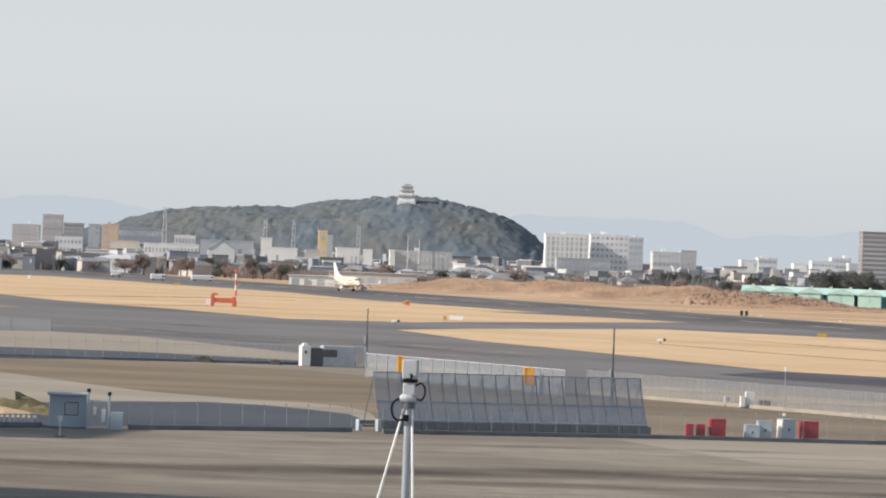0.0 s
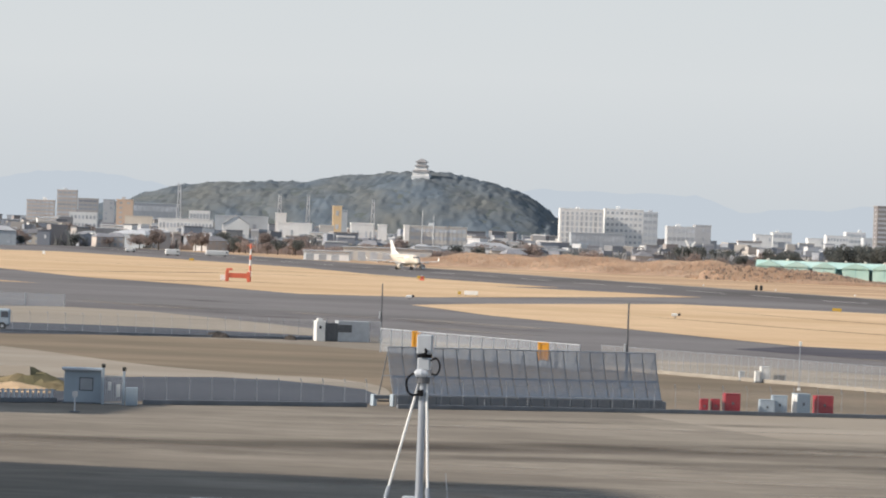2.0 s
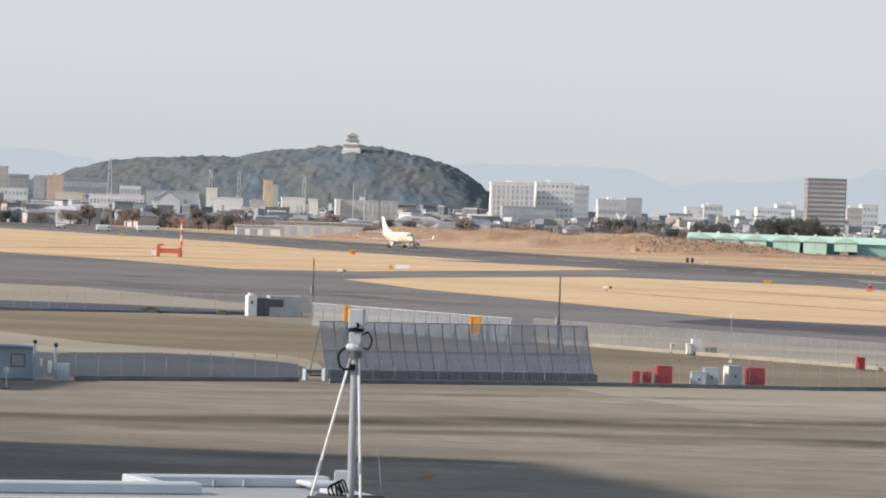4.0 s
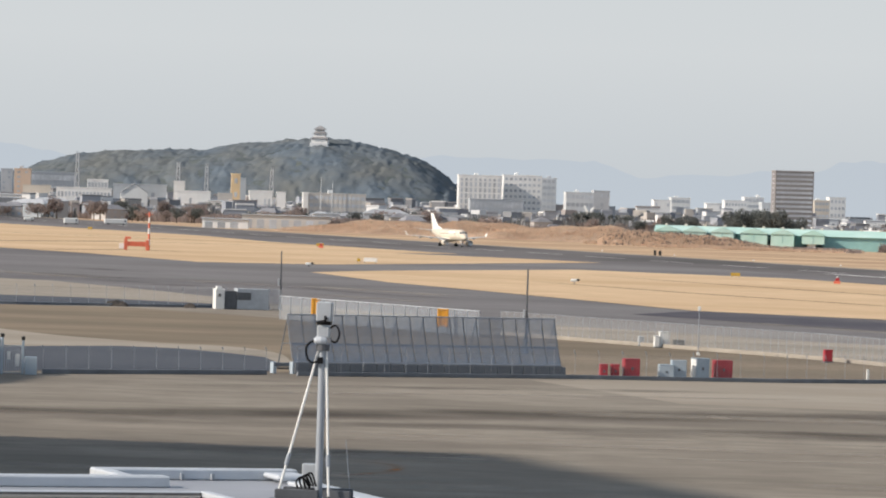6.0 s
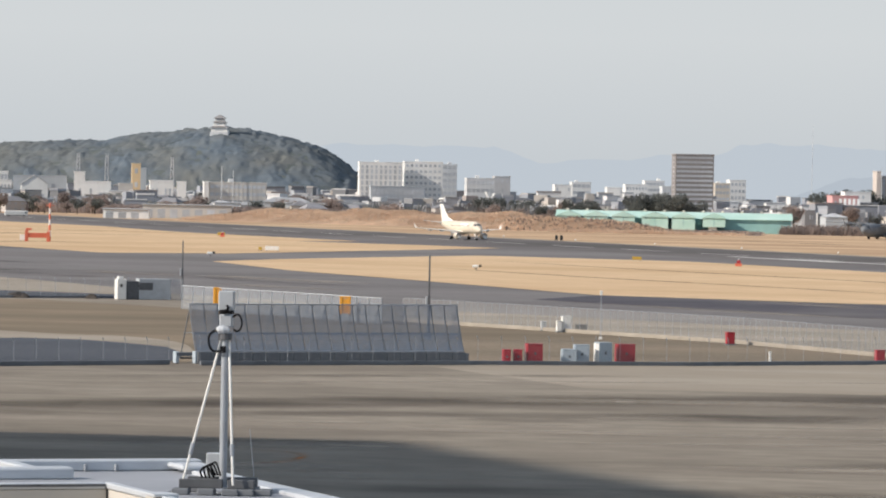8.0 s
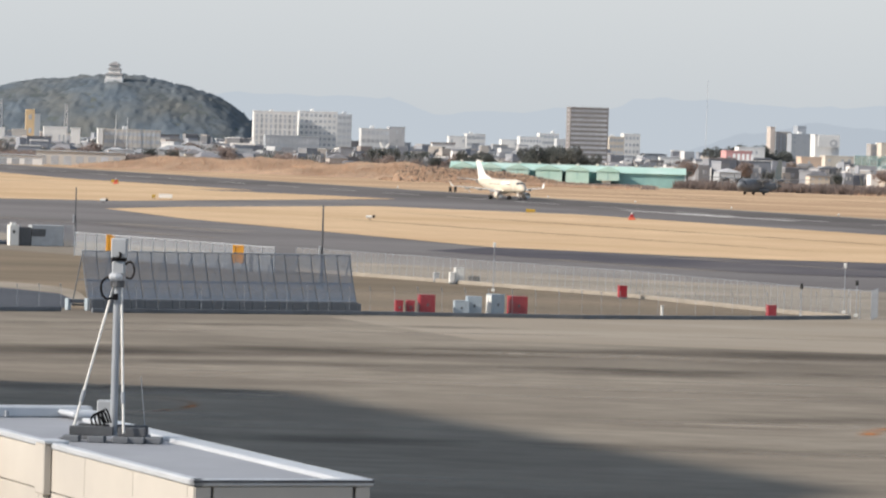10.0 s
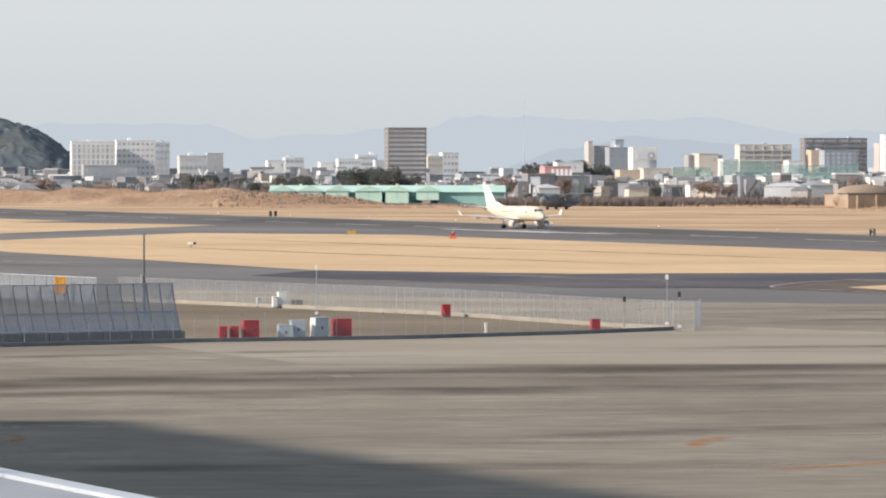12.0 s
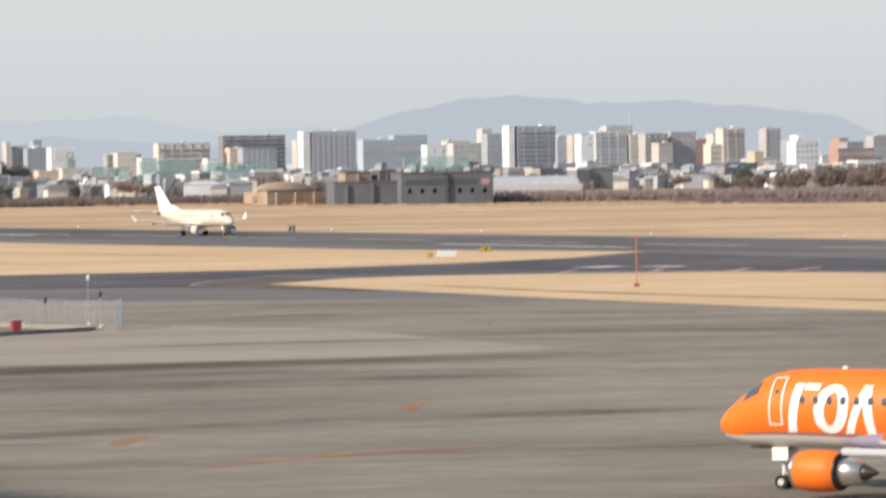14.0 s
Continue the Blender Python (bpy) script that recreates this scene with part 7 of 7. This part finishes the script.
for x, y, k, s in ((-67, 1800, 4, 0.58), (-61, 1805, 4, 0.78), (-55, 1800, 4, 0.68), (-41, 1810, 4, 0.6), (-36, 1800, 4, 0.9), (-30, 1805, 4, 1.0), (-24, 1800, 4, 1.02), (-17, 1808, 4, 0.8),
                   (300, 1500, 3, 0.75), (307, 1494, 2, 0.9), (312, 1500, 3, 0.8), (326, 1492, 2, 1.2), (333, 1476, 3, 1.1), (341, 1492, 2, 1.3), (350, 1470, 3, 1.2), (352, 1485, 2, 1.2),
                   (-110, 2100, 1, 1), (-103, 2110, 1, 0.9), (-97, 2105, 0, 1), (-122, 2120, 0, 1.1), (-116, 2110, 1, 1),
                   (70, 2700, 4, 1.3), (85, 2700, 4, 1.3), (60, 2710, 4, 1.2), (98, 2700, 4, 1.1), (318, 1490, 3, 0.85), (322, 1480, 3, 0.8), (330, 1470, 3, 1.0), (345, 1480, 3, 1.1), (338, 1460, 3, 0.8), (335, 1490, 3, 0.9)):
    t = copy_thing(trees[k], pose(x, y, 0, 0, 0, x * 13 % 360))
    t.scale = (s, s, s)
for tr_ in trees:
    for o in (*tr_.children_recursive, tr_):
        bpy.data.objects.remove(o)

# ---- castle hill ----
RIDGE = ((-870, 12), (-835, 26), (-800, 33), (-786, 41), (-755, 48), (-729, 50), (-705, 53), (-675, 55), (-646, 56), (-621, 58), (-584, 64), (-567,
         65), (-537, 69), (-496, 72), (-468, 68), (-436, 62), (-416, 57), (-402, 51), (-391, 44), (-379, 36), (-375, 31), (-369, 29), (-362, 20), (-352, 6),
         (-344, 0))


def ridge(x):
    for (a, h), (b, k) in zip(RIDGE, RIDGE[1:]):
        if a <= x <= b:
            return h + (k - h) * (x - a) / (b - a)
    return 0.0


def hill_z(x, y):
    t = (y - 4300) / 170
    return ridge(x) * max(0.0, 1 - abs(t) ** 1.8) + 2.5 * noise.noise((x * 0.02, y * 0.02, 3))


bm = bmesh.new()
g = [[bm.verts.new((x, y, hill_z(x, y) - 1.5)) for y in range(4120, 4491, 18)] for x in range(-870, -341, 8)]
for r0, r1 in zip(g, g[1:]):
    for k in range(len(r0) - 1):
        bm.faces.new((r0[k], r1[k], r1[k + 1], r0[k + 1]))
solid("castle_hill", bm, "hill_wood", Matrix(), "wooded castle hill tinted with winter haze", "hill", kind="structure", smooth=True)


def crown_z(x, y):
    """Rounded crowns on the hill, large ones with smaller lobes."""
    n1 = abs(noise.noise((x * 0.045, y * 0.045, 11.0)))
    n2 = abs(noise.noise((x * 0.11, y * 0.11, 4.0)))
    n3 = abs(noise.noise((x * 0.27, y * 0.27, 8.0)))
    return 2.8 * n1 + 3.0 * n2 + 1.3 * n3


def canopy():
    """The closed crown roof of the wood on the hill."""
    V, F = [], []
    xs, ys = range(-868, -342, 2), range(4126, 4341, 3)
    m = len(ys)
    for x in xs:
        for y in ys:
            k = min(1.0, ridge(x) / 14)
            V.append((x + 2.0 * noise.noise((x * 0.2, y * 0.2, 1)), y, hill_z(x, y) - 1.5 + (crown_z(x, y) - 0.8) * k))
    for i in range(len(xs) - 1):
        for j in range(m - 1):
            n = i * m + j
            F.append((n, n + m, n + m + 1, n + 1))
    me = bpy.data.meshes.new("hill_canopy")
    me.from_pydata(V, [], F)
    me.materials.append(MATS["hill_leaf_hazed"])
    for p in me.polygons:
        p.use_smooth = True
    return tagged(new("hill_canopy", me), "dense evergreen crowns covering the hill, tinted with haze", "woodland", kind="stuff")


# leaf colour shifted to blue-grey to hold the haze before the hill
material("hill_leaf_hazed", (0.120, 0.148, 0.178), 1.0, 0.0, vary=0.2, scale=0.05, second=(0.130, 0.158, 0.186), stain=(0.160, 0.168, 0.164), stain_scale=0.016)
canopy()


material("castle_roof", (0.27, 0.265, 0.27), 0.9, 0.1, vary=0.15, scale=0.3)


def castle():
    c = thing("castle_keep", pose(-502, 4258, 62.6), "white castle keep with brown-grey tiled roofs on the hill", "castle")
    part("stone_base", boxm(-9, 9, -8, 8, -6, 3.2, bevel=0.4), "wall_palegrey", c, "pale stone base")

    def hip(w, d, z, h, t):
        b = bmesh.new()
        A = [b.verts.new(v) for v in ((-w, -d, z), (w, -d, z), (w, d, z), (-w, d, z))]
        B = [b.verts.new(v) for v in ((-w * t, -d * t, z + h), (w * t, -d * t, z + h), (w * t, d * t, z + h), (-w * t, d * t, z + h))]
        for i in range(4):
            b.faces.new((A[i], A[(i + 1) % 4], B[(i + 1) % 4], B[i]))
        b.faces.new(A)
        b.faces.new(B)
        return b

    for w, z0, z1 in ((8, 3.2, 7.2), (5.8, 9.0, 12.4), (4.4, 14.0, 16.4)):
        part("storey_wall", boxm(-w, w, -w * 0.9, w * 0.9, z0, z1), "wall_white", c, "white plastered wall")
        part("window", boxm(-w * 0.5, w * 0.5, -w * 0.9 - 0.1, -w * 0.9 - 0.01, z0 + 1.2, z0 + 2.2), "window_dark", c)
    for w, z, h, t in ((9.4, 7.21, 1.9, 0.6), (7.2, 12.41, 1.7, 0.6), (6.2, 16.41, 3.4, 0.2)):
        part("roof", hip(w, w * 0.9, z, h, t), "castle_roof", c, "brown-grey tiled roof")


castle()

# ---- far mountains, a plain backdrop ----


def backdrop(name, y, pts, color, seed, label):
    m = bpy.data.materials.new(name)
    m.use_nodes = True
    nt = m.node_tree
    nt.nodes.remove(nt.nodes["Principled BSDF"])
    # one flat colour with the haze mixed in, glowing without any lamp
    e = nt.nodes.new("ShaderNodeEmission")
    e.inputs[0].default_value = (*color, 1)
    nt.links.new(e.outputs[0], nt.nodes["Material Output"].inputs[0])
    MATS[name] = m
    bm = bmesh.new()
    P = smooth_line([(*p, 0) for p in pts], 8)
    cols = []
    for p in P:
        z = p.y + 4.5 * noise.noise((p.x * 0.022, seed, 0)) + 2.6 * noise.noise((p.x * 0.06, seed, 5))
        cols.append((bm.verts.new((p.x, y, -1)), bm.verts.new((p.x, y, max(2, z))), bm.verts.new((p.x, y + 60, -1))))
    for a, b in zip(cols, cols[1:]):
        bm.faces.new((a[0], b[0], b[1], a[1]))
        bm.faces.new((a[1], b[1], b[2], a[2]))
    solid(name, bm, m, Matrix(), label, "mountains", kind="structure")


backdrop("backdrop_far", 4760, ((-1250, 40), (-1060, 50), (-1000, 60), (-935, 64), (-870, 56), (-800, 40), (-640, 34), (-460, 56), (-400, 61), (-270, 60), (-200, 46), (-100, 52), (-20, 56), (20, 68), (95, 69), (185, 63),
                                 (290, 68), (385, 50), (460, 54), (560, 54), (700, 60), (900, 50), (1250, 30)), (0.53, 0.58, 0.63), 3, "far mountain range painted faint blue with haze")
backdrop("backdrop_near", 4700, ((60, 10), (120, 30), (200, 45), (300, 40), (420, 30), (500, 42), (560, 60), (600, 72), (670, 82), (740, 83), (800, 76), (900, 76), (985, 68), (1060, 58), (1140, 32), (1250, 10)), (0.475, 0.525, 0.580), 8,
         "mountain range painted blue-grey with haze")


def motions():
    """The airliner's take-off run, and the transport taxiing."""
    rows = []
    for i in range(29):
        t = i * 0.5
        s = -0.04107 * t ** 3 + 2.4229 * t ** 2 + 23.196 * t - 13.1
        y = 1493 - s * 0.9232
        rows.append((t, pose(428.73 - 0.41614 * y, y, 0.04, 0, 0, -64.8)))
    walk(airliner, rows)
    walk(transport, [(t, pose(36.4 - 2.95 * (t - 13), 1424 - 5.1 * (t - 13), 0.05, 0, 0, -120)) for t in (0, 3.5, 7, 10.5, 14)])


motions()
